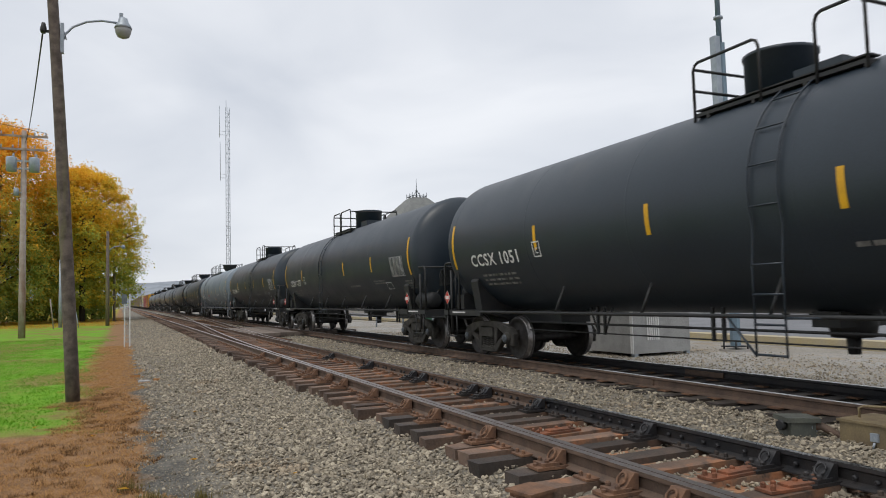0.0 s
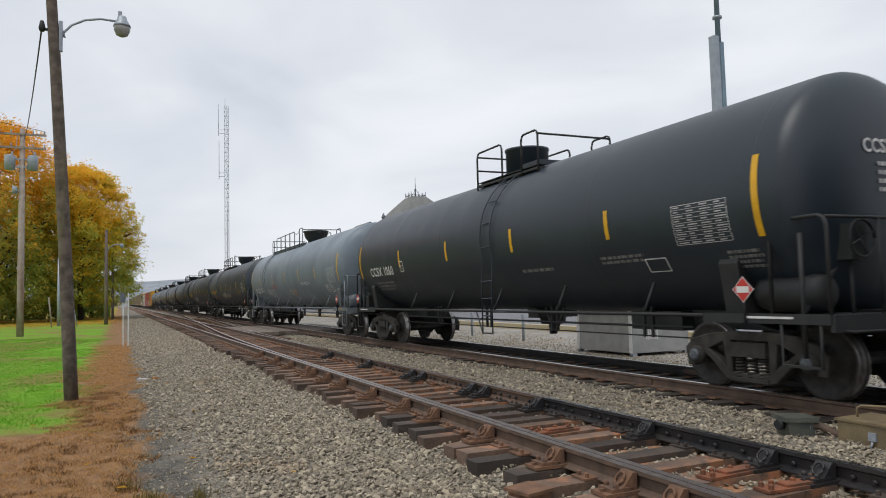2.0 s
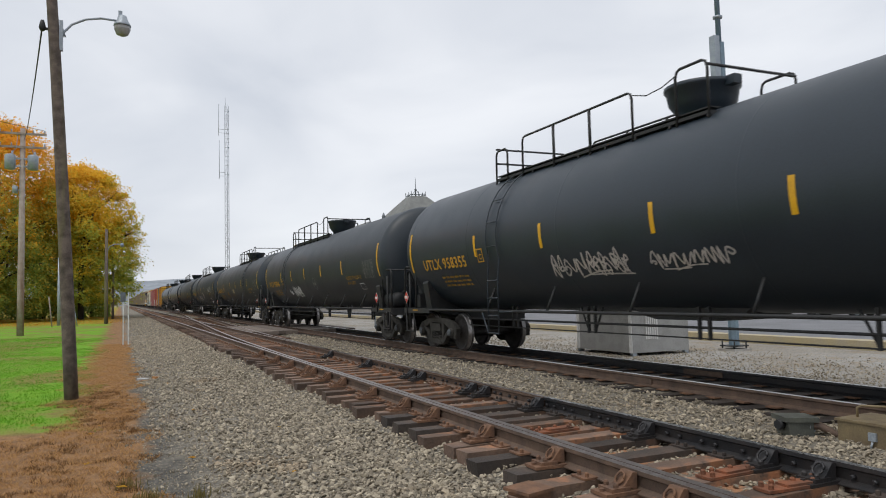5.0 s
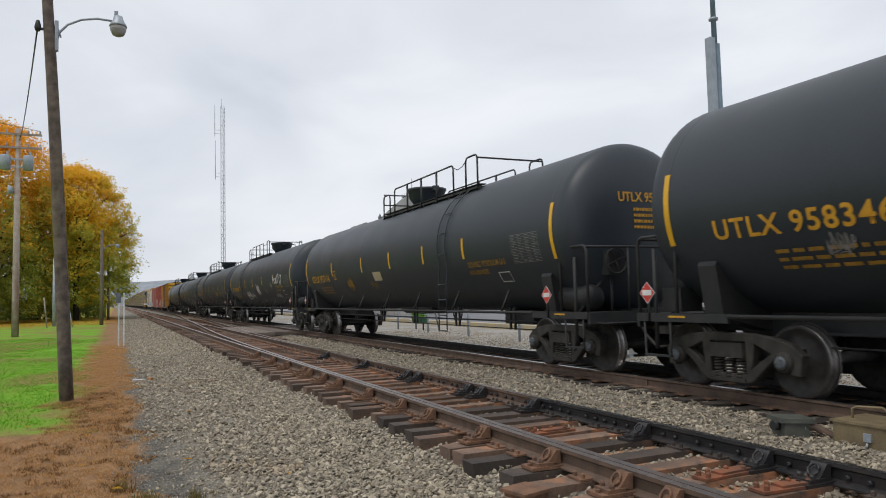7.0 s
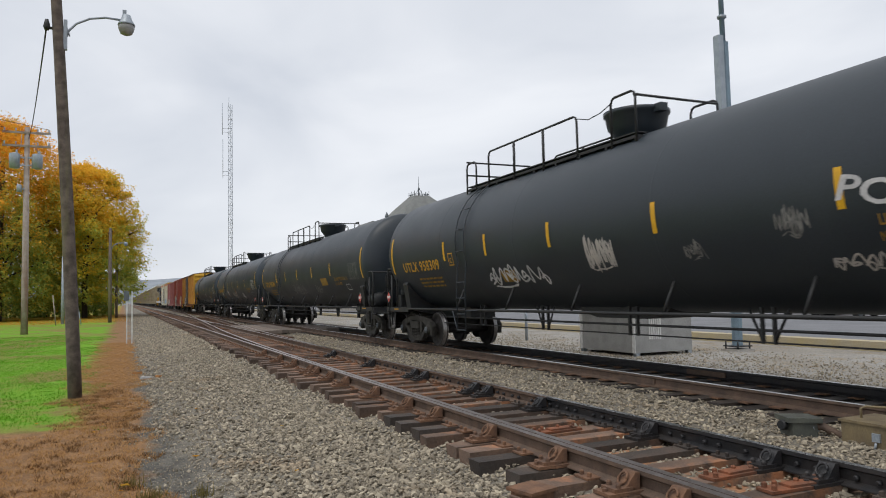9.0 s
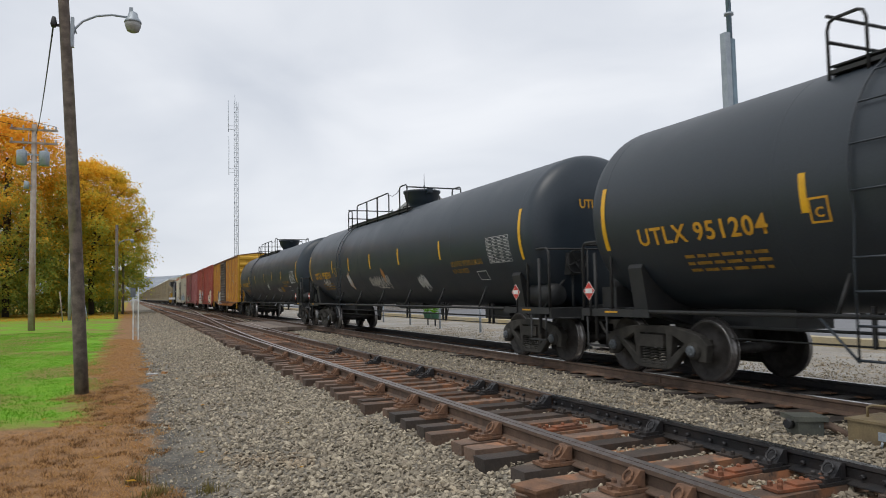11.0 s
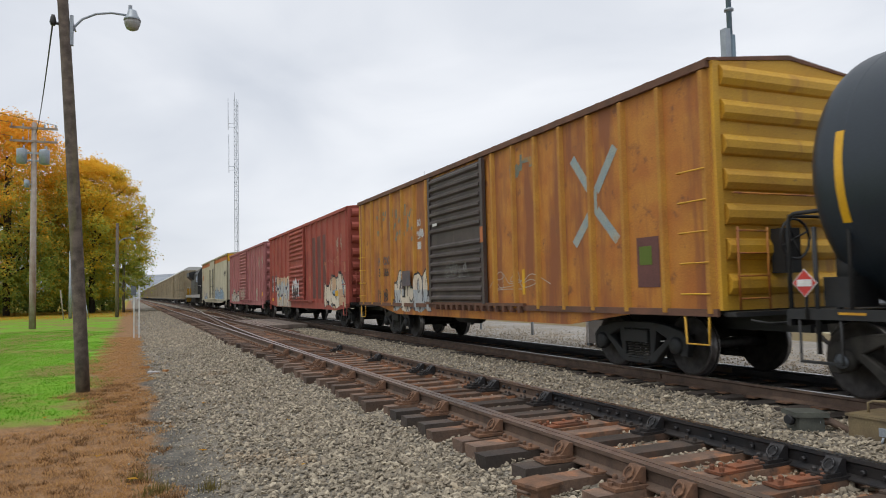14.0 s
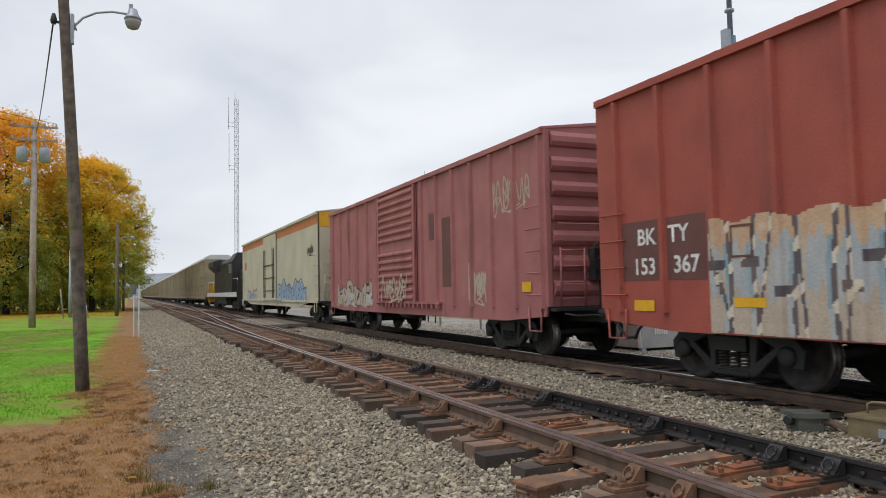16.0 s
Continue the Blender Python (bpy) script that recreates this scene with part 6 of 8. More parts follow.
def coupler(car, y, s):
    bm = bmesh.new()
    box(bm, -0.08, 0.08, min(y - s * 0.5, y + s * 0.15), max(y - s * 0.5, y + s * 0.15), 0.72, 0.92)
    prism(bm, ((-0.16, y + s * 0.15), (-0.19, y + s * 0.38), (-0.06, y + s * 0.42), (0.0, y + s * 0.30), (0.10, y + s * 0.40), (0.17, y + s * 0.36), (0.15, y + s * 0.15)), 2, 0.66, 0.98)
    part("coupler", bm, M_TRUCK, car, "cast knuckle coupler", 0.015)
    bm = bmesh.new()
    pipe(bm, [(-0.30, y - s * 0.1, 0.80), (-0.33, y + s * 0.10, 0.62), (-0.28, y + s * 0.28, 0.44), (-0.18, y + s * 0.42, 0.46)], 0.028, 7)
    part("air_hose", bm, M_CHAR, car, "black rubber brake hose")
    bm = bmesh.new()
    pipe(bm, [(-1.35, y - s * 0.12, 0.90), (-1.2, y + s * 0.02, 0.86), (-0.3, y + s * 0.06, 0.86), (-0.12, y + s * 0.12, 0.98)], 0.018, 6)
    part("uncoupling_lever", bm, M_IRON, car)


def brake_wheel(bm, x, y, z, r):
    ring = [(x + r * math.cos(k * math.pi / 8), y, z + r * math.sin(k * math.pi / 8)) for k in range(17)]
    pipe(bm, ring, 0.018, 6)
    for k in range(4):
        pipe(bm, [(x, y + 0.02, z), (x + r * math.cos(k * math.pi / 2 + 0.4), y, z + r * math.sin(k * math.pi / 2 + 0.4))], 0.014, 5)


def placard(car, x, y, z, turn_end=False):
    me_list = ((0.235, M_WHITE, 0.0), (0.215, M_RED, 0.004))
    bm = bmesh.new()
    for k, (s, _, d) in enumerate(me_list):
        f = bm.faces.new([bm.verts.new(p) for p in ((-d, -s / 2 * 1.414, 0), (-d, 0, -s / 2 * 1.414), (-d, s / 2 * 1.414, 0), (-d, 0, s / 2 * 1.414))])
        f.material_index = k
    f = bm.faces.new([bm.verts.new(p) for p in ((-0.008, -0.10, -0.04), (-0.008, 0.10, -0.04), (-0.008, 0.10, 0.04), (-0.008, -0.10, 0.04))])
    pipe(bm, [(0.02, 0, 0.1), (0.02, 0, -0.42)], 0.02, 5)
    for f in bm.faces[-7:]:
        f.material_index = 2
    for v in bm.verts:
        if turn_end:
            v.co = Vector((v.co.y, v.co.x, v.co.z))
        v.co += Vector((x, y, z))
    ob = part("placard", bm, [M_WHITE, M_RED, M_IRON], car, "red and white diamond hazard placard")
    return ob


def tank_shell(R, L, cz, bulge):
    prof = [(0.02, -L / 2 - bulge)]
    for i in range(1, 13):
        a = math.pi / 2 * i / 12
        prof.append((R * math.sin(a) ** 0.72, -L / 2 - bulge * math.cos(a) ** 0.9))
    prof += [(r, -d) for r, d in prof[::-1]]
    bm = bmesh.new()
    turned(bm, prof, 1, (0, 0, cz), 64)
    return bm


def stripe(car, y, z, h, R, cz, w=0.10, mat=None):
    on_shell("reflector_stripe", rect(w, h), mat or M_YELLOW, car, y, z, R, cz, 0.005, "yellow reflective stripe")


def hand_loop(bm, x, ya, yb, z0, z1, r=0.022):
    k = 0.10 if yb > ya else -0.10
    pipe(bm, [(x, ya, z0), (x, ya, z1 - 0.12), (x, ya + k * 0.35, z1 - 0.03), (x, ya + k, z1), (x, yb - k, z1), (x, yb - k * 0.35, z1 - 0.03), (x, yb, z1 - 0.12), (x, yb, z0)], r, 6)


def tank_car(kind, c, mark, tags=(), mat=None, ladder=None, plat=None, dome=None, spots=None, number_mat=None, hazard=True):
    """kind 'short': general service car; 'long': pressure car with a dished bonnet."""
    long_car = kind == "long"
    R, cz = 1.555, 2.565
    half = 8.95 if long_car else 7.85
    L, bulge = (half + 0.16) * 2, 0.50
    shell_mat = mat or M_TANK
    frame_mat = M_GREYSTEEL if shell_mat is M_TANK_GREY else M_IRON
    paint = "grey" if shell_mat is M_TANK_GREY else "black"
    car = thing("tank_car", f"{paint} railway tank car marked {mark} with yellow stripes", "tank car", "tank cars of the train")
    moving_cars.append((car, c))
    part("tank_shell", tank_shell(R, L, cz, bulge), shell_mat, car, f"{paint} painted steel tank")
    for yy in (-half + 0.05, half - 0.05):
        bm = bmesh.new()
        turned(bm, [(R - 0.004, yy - 0.03), (R + 0.0015, yy - 0.012), (R + 0.0015, yy + 0.012), (R - 0.004, yy + 0.03)], 1, (0, 0, cz), 64)
        part("weld_seam", bm, shell_mat, car)
    for yy in ((-4.4, -1.4, 1.6, 4.6) if not long_car else (-5.6, -2.1, 2.0, 5.6)):
        bm = bmesh.new()
        turned(bm, [(R - 0.004, yy - 0.03), (R + 0.0015, yy - 0.012), (R + 0.0015, yy + 0.012), (R - 0.004, yy + 0.03)], 1, (0, 0, cz), 64)
        part("weld_seam", bm, shell_mat, car)
    tc = half - 0.68 if not long_car else half - 0.52
    for s in (-1, 1):
        truck(car, s * tc)
        bm = bmesh.new()
        box(bm, -0.36, 0.36, *sorted((s * (half - 2.6), s * (half + 0.85))), 0.78, 1.08)
        prism(bm, ((-1.25, 1.02), (-1.36, 1.70), (-1.30, 1.82), (-0.9, 1.45), (0, 1.12), (0.9, 1.45), (1.30, 1.82), (1.36, 1.70), (1.25, 1.02), (0.4, 0.80), (-0.4, 0.80)), 1, s * tc - 0.16, s * tc + 0.16)
        part("bolster_saddle", bm, frame_mat, car, "steel saddle that carries the tank", 0.01)
        bm = bmesh.new()
        box(bm, -1.42, 1.42, *sorted((s * (half + 0.12), s * (half + 0.82))), 0.98, 1.05)
        box(bm, -1.44, -1.38, *sorted((s * (tc - 0.4), s * (half + 0.82))), 0.94, 1.06)
        box(bm, 1.38, 1.44, *sorted((s * (tc - 0.4), s * (half + 0.82))), 0.94, 1.06)
        box(bm, -1.42, 1.42, *sorted((s * (half + 0.80), s * (half + 0.86))), 0.86, 1.05)
        part("end_platform", bm, frame_mat, car, "narrow steel end platform", 0.006)
        bm = bmesh.new()
        w = 0.16 if long_car else 0.34
        box(bm, -1.447, -1.441, *sorted((s * (half - w), s * (half + w))), 1.0, 1.028)
        part("sill_reflector", bm, M_WHITE if not long_car else M_AMBER, car, "small reflective strip on the sill")
        for x in (-1.40, 1.40):
            bm = bmesh.new()
            hand_loop(bm, x, s * (half + 0.02), s * (half + 0.80), 0.96, 2.18, 0.026)
            part("side_handrail", bm, frame_mat, car, "bent pipe hand railing")
            bm = bmesh.new()
            pipe(bm, [(x, s * (half + 0.45), 0.55), (x, s * (half + 0.45), 2.0)], 0.03, 6)
            part("grab_post", bm, frame_mat, car)
            bm = bmesh.new()
            pipe(bm, [(x * 0.9, s * (half + 0.30), 1.0), (x * 0.45, s * (half + 0.55), 1.9)], 0.03, 6)
            part("diagonal_strut", bm, frame_mat, car)
        bm = bmesh.new()
        pipe(bm, [(-1.40, s * (half + 0.78), 2.16), (-0.5, s * (half + 0.82), 2.16), (0.5, s * (half + 0.82), 2.16), (1.40, s * (half + 0.78), 2.16)], 0.022, 6)
        for x in (-0.55, 0.55):
            pipe(bm, [(x, s * (half + 0.82), 1.0), (x, s * (half + 0.82), 2.16)], 0.02, 6)
        part("end_railing", bm, frame_mat, car, "pipe railing across the end")
        for x in (-1.42, 1.42):
            bm = bmesh.new()
            pipe(bm, [(x, s * (half + 0.15), 0.98), (x, s * (half + 0.15), 0.46), (x, s * (half + 0.68), 0.46), (x, s * (half + 0.68), 0.98)], 0.018, 6)
            box(bm, x - 0.03, x + 0.03, *sorted((s * (half + 0.15), s * (half + 0.68))), 0.44, 0.465)
            part("stirrup_step", bm, frame_mat, car)
        coupler(car, s * (half + 0.88), s)
        if hazard:
            placard(car, -1.47, s * (half - 0.35) if s < 0 else s * (half + 0.55), 1.36)
    # brake gear on one end
    bm = bmesh.new()
    turned(bm, [(0.05, -0.48), (0.20, -0.44), (0.235, -0.34), (0.235, 0.34), (0.20, 0.44), (0.05, 0.48)], 1, (-1.0, -half - 0.02, 1.30), 20)
    part("air_reservoir", bm, frame_mat, car, "round-ended air reservoir")
    bm = bmesh.new()
    brake_wheel(bm, -0.75, -half - 0.76, 1.92, 0.22)
    box(bm, -0.88, -0.62, -half - 0.72, -half - 0.52, 1.68, 2.1)
    pipe(bm, [(-0.75, -half - 0.6, 1.7), (-0.75, -half - 0.6, 0.95)], 0.025, 6)
    part("hand_brake", bm, frame_mat, car, "hand brake wheel and gear case")
    bm = bmesh.new()
    box(bm, -1.25, -0.85, half + 0.10, half + 0.48, 1.08, 1.42)
    turned(bm, [(0.12, -0.2), (0.14, 0), (0.12, 0.2)], 2, (-1.05, half + 0.28, 1.5), 10)
    part("brake_valve", bm, frame_mat, car, "brake control valve")
    # side rod and brackets
    for sx in (-1, 1):
        bm = bmesh.new()
        pipe(bm, [(sx * 1.43, -tc + 0.4, 1.03), (sx * 1.43, tc - 0.4, 1.03)], 0.028, 8)
        yy = -tc + 1.6
        while yy < tc - 1.2:
            pipe(bm, [(sx * 1.43, yy, 1.03), (sx * 1.24, yy - 0.05, 1.50)], 0.024, 6)
            yy += 2.35
        part("side_rod", bm, frame_mat, car, "long pipe along the tank side with brackets")
    bm = bmesh.new()
    pipe(bm, [(-0.75, -tc + 1.3, 0.81), (-0.75, tc - 1.3, 0.81)], 0.022, 6)
    part("brake_pipe", bm, M_IRON, car, "brake pipe below the tank")
    bm = bmesh.new()
    pipe(bm, [(-0.75, -tc + 1.3, 0.65), (-0.75, tc - 1.3, 0.65)], 0.013, 6)
    part("brake_rod", bm, M_IRON, car, "thin brake rod below the tank")
    yy, k = -tc + 2.2, 0
    while yy < tc - 1.5:
        bm = bmesh.new()
        for o in (0, 0.20):
            box(bm, -0.775, -0.725, yy + o - 0.02, yy + o + 0.02, 0.63, 1.12)
        if k % 2:
            pipe(bm, [(-0.75, yy + 0.42, 1.10), (-0.75, yy + 0.2, 0.66)], 0.020, 5)
            pipe(bm, [(-0.75, yy - 0.24, 1.10), (-0.75, yy, 0.66)], 0.020, 5)
        part("pipe_hanger", bm, M_IRON, car)
        yy, k = yy + 2.75, k + 1
    bm = bmesh.new()
    turned(bm, [(0.26, 0.0), (0.30, 0.2), (0.24, 0.42)], 2, (0, -0.9, 0.72), 14)
    turned(bm, [(0.08, 0.5), (0.10, 0.74)], 2, (0, -0.9, 0), 10)
    box(bm, -0.5, 0.5, -1.1, -0.7, 0.86, 1.06)
    if not long_car:
        part("bottom_outlet", bm, frame_mat, car, "valve housing below the tank")
    else:
        bm.free()
        bm = bmesh.new()
        prism(bm, ((-1.1, 0.98), (-0.7, 0.90), (0.7, 0.90), (1.1, 0.98), (1.3, 1.12), (-1.3, 1.12)), 0, -0.5, 0.5)
        part("skid_plate", bm, frame_mat, car, "shallow skid below the tank")
    bm = bmesh.new()
    box(bm, -0.6, -0.1, -tc + 1.7, -tc + 2.9, 0.74, 1.04)
    part("brake_cylinder", bm, frame_mat, car, "", 0.05)
    # ladder
    ly = ladder if ladder is not None else -0.9
    bm = bmesh.new()
    arc = [(-(R + 0.045) * math.cos(a), cz + (R + 0.045) * math.sin(a)) for a in [math.radians(-16 + 9 * i) for i in range(10)]]
    for dy in (-0.22, 0.22):
        pipe(bm, [(-1.58, ly + dy, 0.56), (-1.58, ly + dy, 1.6)] + [(x, ly + dy, z) for x, z in arc], 0.014, 6)
    zz = 0.58
    while zz < 2.0:
        pipe(bm, [(-1.58, ly - 0.22, zz), (-1.58, ly + 0.22, zz)], 0.016, 6)
        zz += 0.36
    for x, z in arc[1::2]:
        pipe(bm, [(x, ly - 0.22, z), (x, ly + 0.22, z)], 0.012, 6)
    pipe(bm, [(-1.58, ly - 0.22, 1.02), (-1.43, ly - 0.6, 1.02)], 0.016, 6)
    pipe(bm, [(-1.58, ly + 0.22, 0.56), (-1.43, ly + 0.8, 1.02)], 0.016, 6)
    part("ladder", bm, frame_mat if paint == "grey" else shell_mat, car, "narrow steel side ladder")
    # top platform, railing and dome
    sections = plat
    pa, pb = sections[0][0], sections[-1][1]
    rail_x = 0.90
    pz = cz + math.sqrt(R * R - rail_x * rail_x) + 0.06
    for x in (-0.90, 0.66):
        bm = bmesh.new()
        box(bm, x, x + 0.24, pb, pa, pz, pz + 0.05)
        walkway = part("top_walkway", bm, frame_mat, car, "narrow walkway grating on top")
        bm = bmesh.new()
        box(bm, x + 0.02, x + 0.22, pb, pa, pz + 0.09, pz + 0.11)
        part("grating", bm, frame_mat, walkway)
    k = pb
    while k < pa:
        bm = bmesh.new()
        box(bm, -0.9, 0.9, k, k + 0.05, pz - 0.05, pz)
        part("walkway_bearer", bm, frame_mat, car)
        k += 0.8
    for x in (-rail_x, rail_x):
        for ya, yb, top in sections:
            bm = bmesh.new()
            hand_loop(bm, x, ya, yb, pz - 0.14, pz + top)
            n = int(abs(ya - yb) / 1.35)
            for i in range(1, n + 1):
                q = ya + (yb - ya) * i / (n + 1)
                pipe(bm, [(x, q, pz - 0.12), (x, q, pz + top - 0.01)], 0.028, 6)
            part("top_railing", bm, frame_mat, car, "pipe railing beside the dome")
    for q, zz in ((pa, 0.72), (pb, 0.72), (pa, 0.40)):
        bm = bmesh.new()
        pipe(bm, [(-rail_x, q, pz + zz), (rail_x, q, pz + zz)], 0.022, 6)
        part("cross_rail", bm, frame_mat, car)
    if long_car:
        bm = bmesh.new()
        ya, yb = sections[-2][1], sections[-1][0]
        pipe(bm, [(-rail_x, ya, pz + 0.70), (-rail_x, ya + (yb - ya) * 0.35, pz + 0.60), (-rail_x, ya + (yb - ya) * 0.7, pz + 0.63), (-rail_x, yb, pz + 0.72)], 0.010, 5)
        part("safety_chain", bm, frame_mat, car, "slack safety chain")
    bm = bmesh.new()
    if long_car:
        turned(bm, [(0.36, -0.14), (0.38, 0), (0.44, 0.08), (0.53, 0.20), (0.565, 0.40), (0.60, 0.43), (0.60, 0.49), (0.2, 0.52)], 2, (0, dome, cz + R + 0.03), 24)
        box(bm, -0.08, 0.08, dome - 0.74, dome - 0.52, cz + R + 0.39, cz + R + 0.53)
        box(bm, -0.08, 0.08, dome + 0.52, dome + 0.70, cz + R + 0.41, cz + R + 0.51)
        part("bonnet", bm, shell_mat if paint == "black" else M_IRON, car, "dished protective bonnet over the valves")
    else:
        turned(bm, [(0.49, -0.16), (0.49, 0.52), (0.51, 0.53), (0.51, 0.58), (0.30, 0.61)], 2, (0, dome, cz + R + 0.0), 24)
        box(bm, -0.5, 0.5, dome - 1.3, dome - 0.6, cz + R - 0.1, cz + R + 0.10)
        part("bonnet", bm, shell_mat, car, "round steel housing over the valves")
    # stripes and writing on the near side
    for q, hh in ([(-half + 0.02, 1.02), (half - 0.02, 1.02)]):
        stripe(car, q, 2.50, hh, R, cz, 0.10)
    for q in spots or ((5.18, 2.95, 0.47, -2.25, -5.1) if long_car else (4.60, 1.58, -1.54, -4.35)):
        stripe(car, q, 2.43, 0.46, R, cz, 0.095)
    nm = number_mat or M_WHITE
    if "," in mark:
        mark = mark.replace(",", "")
    bm = letters(mark, 0.36, 1.12)
    bmesh.ops.scale(bm, vec=((2.40 if long_car else 1.96) / (2 * max(v.co.x for v in bm.verts)), 1, 1), verts=bm.verts)
    on_shell("lettering", bm, nm, car, 6.94 if long_car else 5.95, 1.92 if paint == "grey" else 2.13, R, cz, 0.006, f"painted letters {mark}")
    dim = M_AMBERDIM if nm is M_AMBER else M_DIM
    on_shell("small_lettering", bars(3, 1.7, 0.34, 0.45, 3), dim, car, 6.45 if long_car else 5.85, 1.72, R, cz)
    on_shell("plate_mark", outline_rect(0.26, 0.30, 0.025), nm if long_car else M_WHITE, car, 5.0 if long_car else 4.25, 2.22, R, cz)
    bm = letters("C", 0.16)
    on_shell("lettering", bm, nm if long_car else M_WHITE, car, 5.0 if long_car else 4.25, 2.19, R, cz)
    on_shell("data_panel", table_panel(1.0, 0.56), M_DIM if shell_mat is M_TANK_OLD else M_TAG_WHITE, car, -half + 0.97, 2.26, R, cz, 0.006, "white lined panel of small data")
    on_shell("hose_mark", outline_rect(0.46, 0.24, 0.02), M_TAG_WHITE, car, -half + 2.03, 1.75, R, cz)
    if long_car:
        b1 = letters("LIQUEFIED PETROLEUM GAS", 0.17)
        bmesh.ops.scale(b1, vec=(1.66 / max(0.1, 2 * max(v.co.x for v in b1.verts)), 1, 1), verts=b1.verts)
        on_shell("lettering", b1, dim if nm is M_AMBER else M_TAG_WHITE, car, -half + 2.65 if mat is not M_TANK_GREY else -3.8, 2.05, R, cz, 0.006, "stencilled cargo name")
        b1 = letters("NON-ODORIZED", 0.15)
        bmesh.ops.scale(b1, vec=(0.88 / max(0.1, 2 * max(v.co.x for v in b1.verts)), 1, 1), verts=b1.verts)
        on_shell("lettering", b1, dim, car, -half + 3.07 if mat is not M_TANK_GREY else -3.4, 1.88, R, cz)
    else:
        on_shell("small_lettering", bars(1, 1.2, 0.08, 0.8, 5), M_DIM, car, -2.6, 1.82, R, cz)
        on_shell("small_lettering", bars(2, 1.1, 0.16, 0.6, 6), M_DIM, car, -5.1, 1.88, R, cz)
        on_shell("small_lettering", bars(4, 0.6, 0.30, 0.6, 8), M_DIM, car, -half + 0.35, 1.75, R, cz)
    # writing on the head that faces the camera
    bm = letters(mark, 0.24)
    bmesh.ops.scale(bm, vec=(0.85, 1, 1), verts=bm.verts)
    slice_up(bm, 0.06)
    rows = bars(4, 0.55, 0.42, 0.5, 7)
    for b, z0, m in ((bm, 3.05, nm), (rows, 2.68, nm if nm is not M_WHITE else M_TAG_WHITE)):
        for v in b.verts:
            x, z = v.co.x + 0.02, z0 + v.co.y
            rr = min(0.99, math.hypot(x, z - cz) / R) ** (1 / 0.72)
            v.co = Vector((x, -L / 2 - bulge * math.sqrt(1 - min(1, rr) ** 2) ** 0.9 - 0.015, z))
        part("lettering", b, m, car)
    for fn in tags:
        fn(car, R, cz)
    return car


def tag_scrawl(y, z, w, h, n, width, seed, mat=None):
    return lambda car, R, cz: on_shell("graffiti", scribble(w, h, n, width, seed), mat or M_TAG_WHITE, car, y + 0.25, z, R, cz, 0.008, "sprayed scrawl")


def tag_word(y, z, word, size):
    def spray(car, R, cz):
        bm = letters(word, size)
        for v in bm.verts:
            x, q = v.co.x, v.co.y
            v.co = Vector((x + 0.18 * q + 0.02 * math.sin(9 * q), q * (1 + 0.35 * math.sin(2.3 * x)) + 0.06 * math.sin(5 * x), 0))
        on_shell("graffiti", bm, M_TAG_WHITE, car, y + 0.25, z, R, cz, 0.008, f"white sprayed word {word}")
    return spray


def tag_ring(y, z, r, width, mat):
    def spray(car, R, cz):
        bm = bmesh.new()
        ribbon(bm, [(r * math.cos(k * math.pi / 12), r * math.sin(k * math.pi / 12)) for k in range(25)], width)
        on_shell("graffiti", bm, mat, car, y, z, R, cz, 0.008, "sprayed ring")
    return spray


def tag_bubble(y, z, w, h, n, seed, mat):
    return lambda car, R, cz: on_shell("graffiti", bubble(w, h, n, seed), mat, car, y + 0.25, z, R, cz, 0.005, "sprayed rounded shape")


def tag_patch(y, z, w, h, mat):
    return lambda car, R, cz: on_shell("paint_patch", rect(w, h), mat, car, y + 0.25, z, R, cz, 0.004, "faded painted patch")


SHORT_RAILS = ((0.72, -0.46, 0.80), (-1.30, -1.95, 0.80))
LONG_RAILS = ((5.26, 4.76, 0.66), (4.12, 0.6, 0.76), (-0.42, -1.07, 0.80))
tank_car("short", 7.15, "CCSX 1051", (), None, -1.0, SHORT_RAILS, -0.05, spots=(4.26, 1.12, -2.0, -5.1))
tank_car("short", 25.7, "CCSX 1157", (), None, 1.36, ((1.70, 0.80, 0.80), (0.68, -0.55, 0.80)), 0.05, spots=(4.61, 1.72, -1.65, -4.66))
tank_car("short", 44.40, "CCSX 1060", (), None, -0.85, SHORT_RAILS, -0.05, spots=(4.36, 1.24, -1.85, -4.9))
tank_car("long", 63.9, "SHQX  5765", (
    tag_scrawl(3.75, 1.76, 1.7, 0.52, 7, 0.035, 1), tag_scrawl(2.35, 2.05, 1.15, 0.22, 6, 0.025, 2, M_TAG_PINK), tag_scrawl(-7.6, 1.8, 1.1, 0.36, 4, 0.03, 3),
    tag_scrawl(-1.2, 1.75, 1.6, 0.35, 7, 0.025, 4, M_TAG_GREY), tag_patch(-1.6, 1.72, 0.55, 0.28, M_TAG_RUST)), M_TANK_GREY, 5.05, ((5.95, 5.5, 0.66), (4.85, 0.6, 0.76), (-0.42, -1.07, 0.80)), 0.0, spots=(6.5, 2.93, 0.05, -2.83, -5.69))
tank_car("long", 84.75, "UTLX 958355", (tag_scrawl(1.1, 1.85, 2.2, 0.5, 9, 0.035, 5, M_TAG_GREY), tag_scrawl(-1.3, 1.82, 1.6, 0.34, 8, 0.03, 55, M_TAG_GREY)), M_TANK, 4.35, LONG_RAILS, -0.05, spots=(5.2, 2.53, -0.5, -2.9, -5.45), number_mat=M_AMBER)
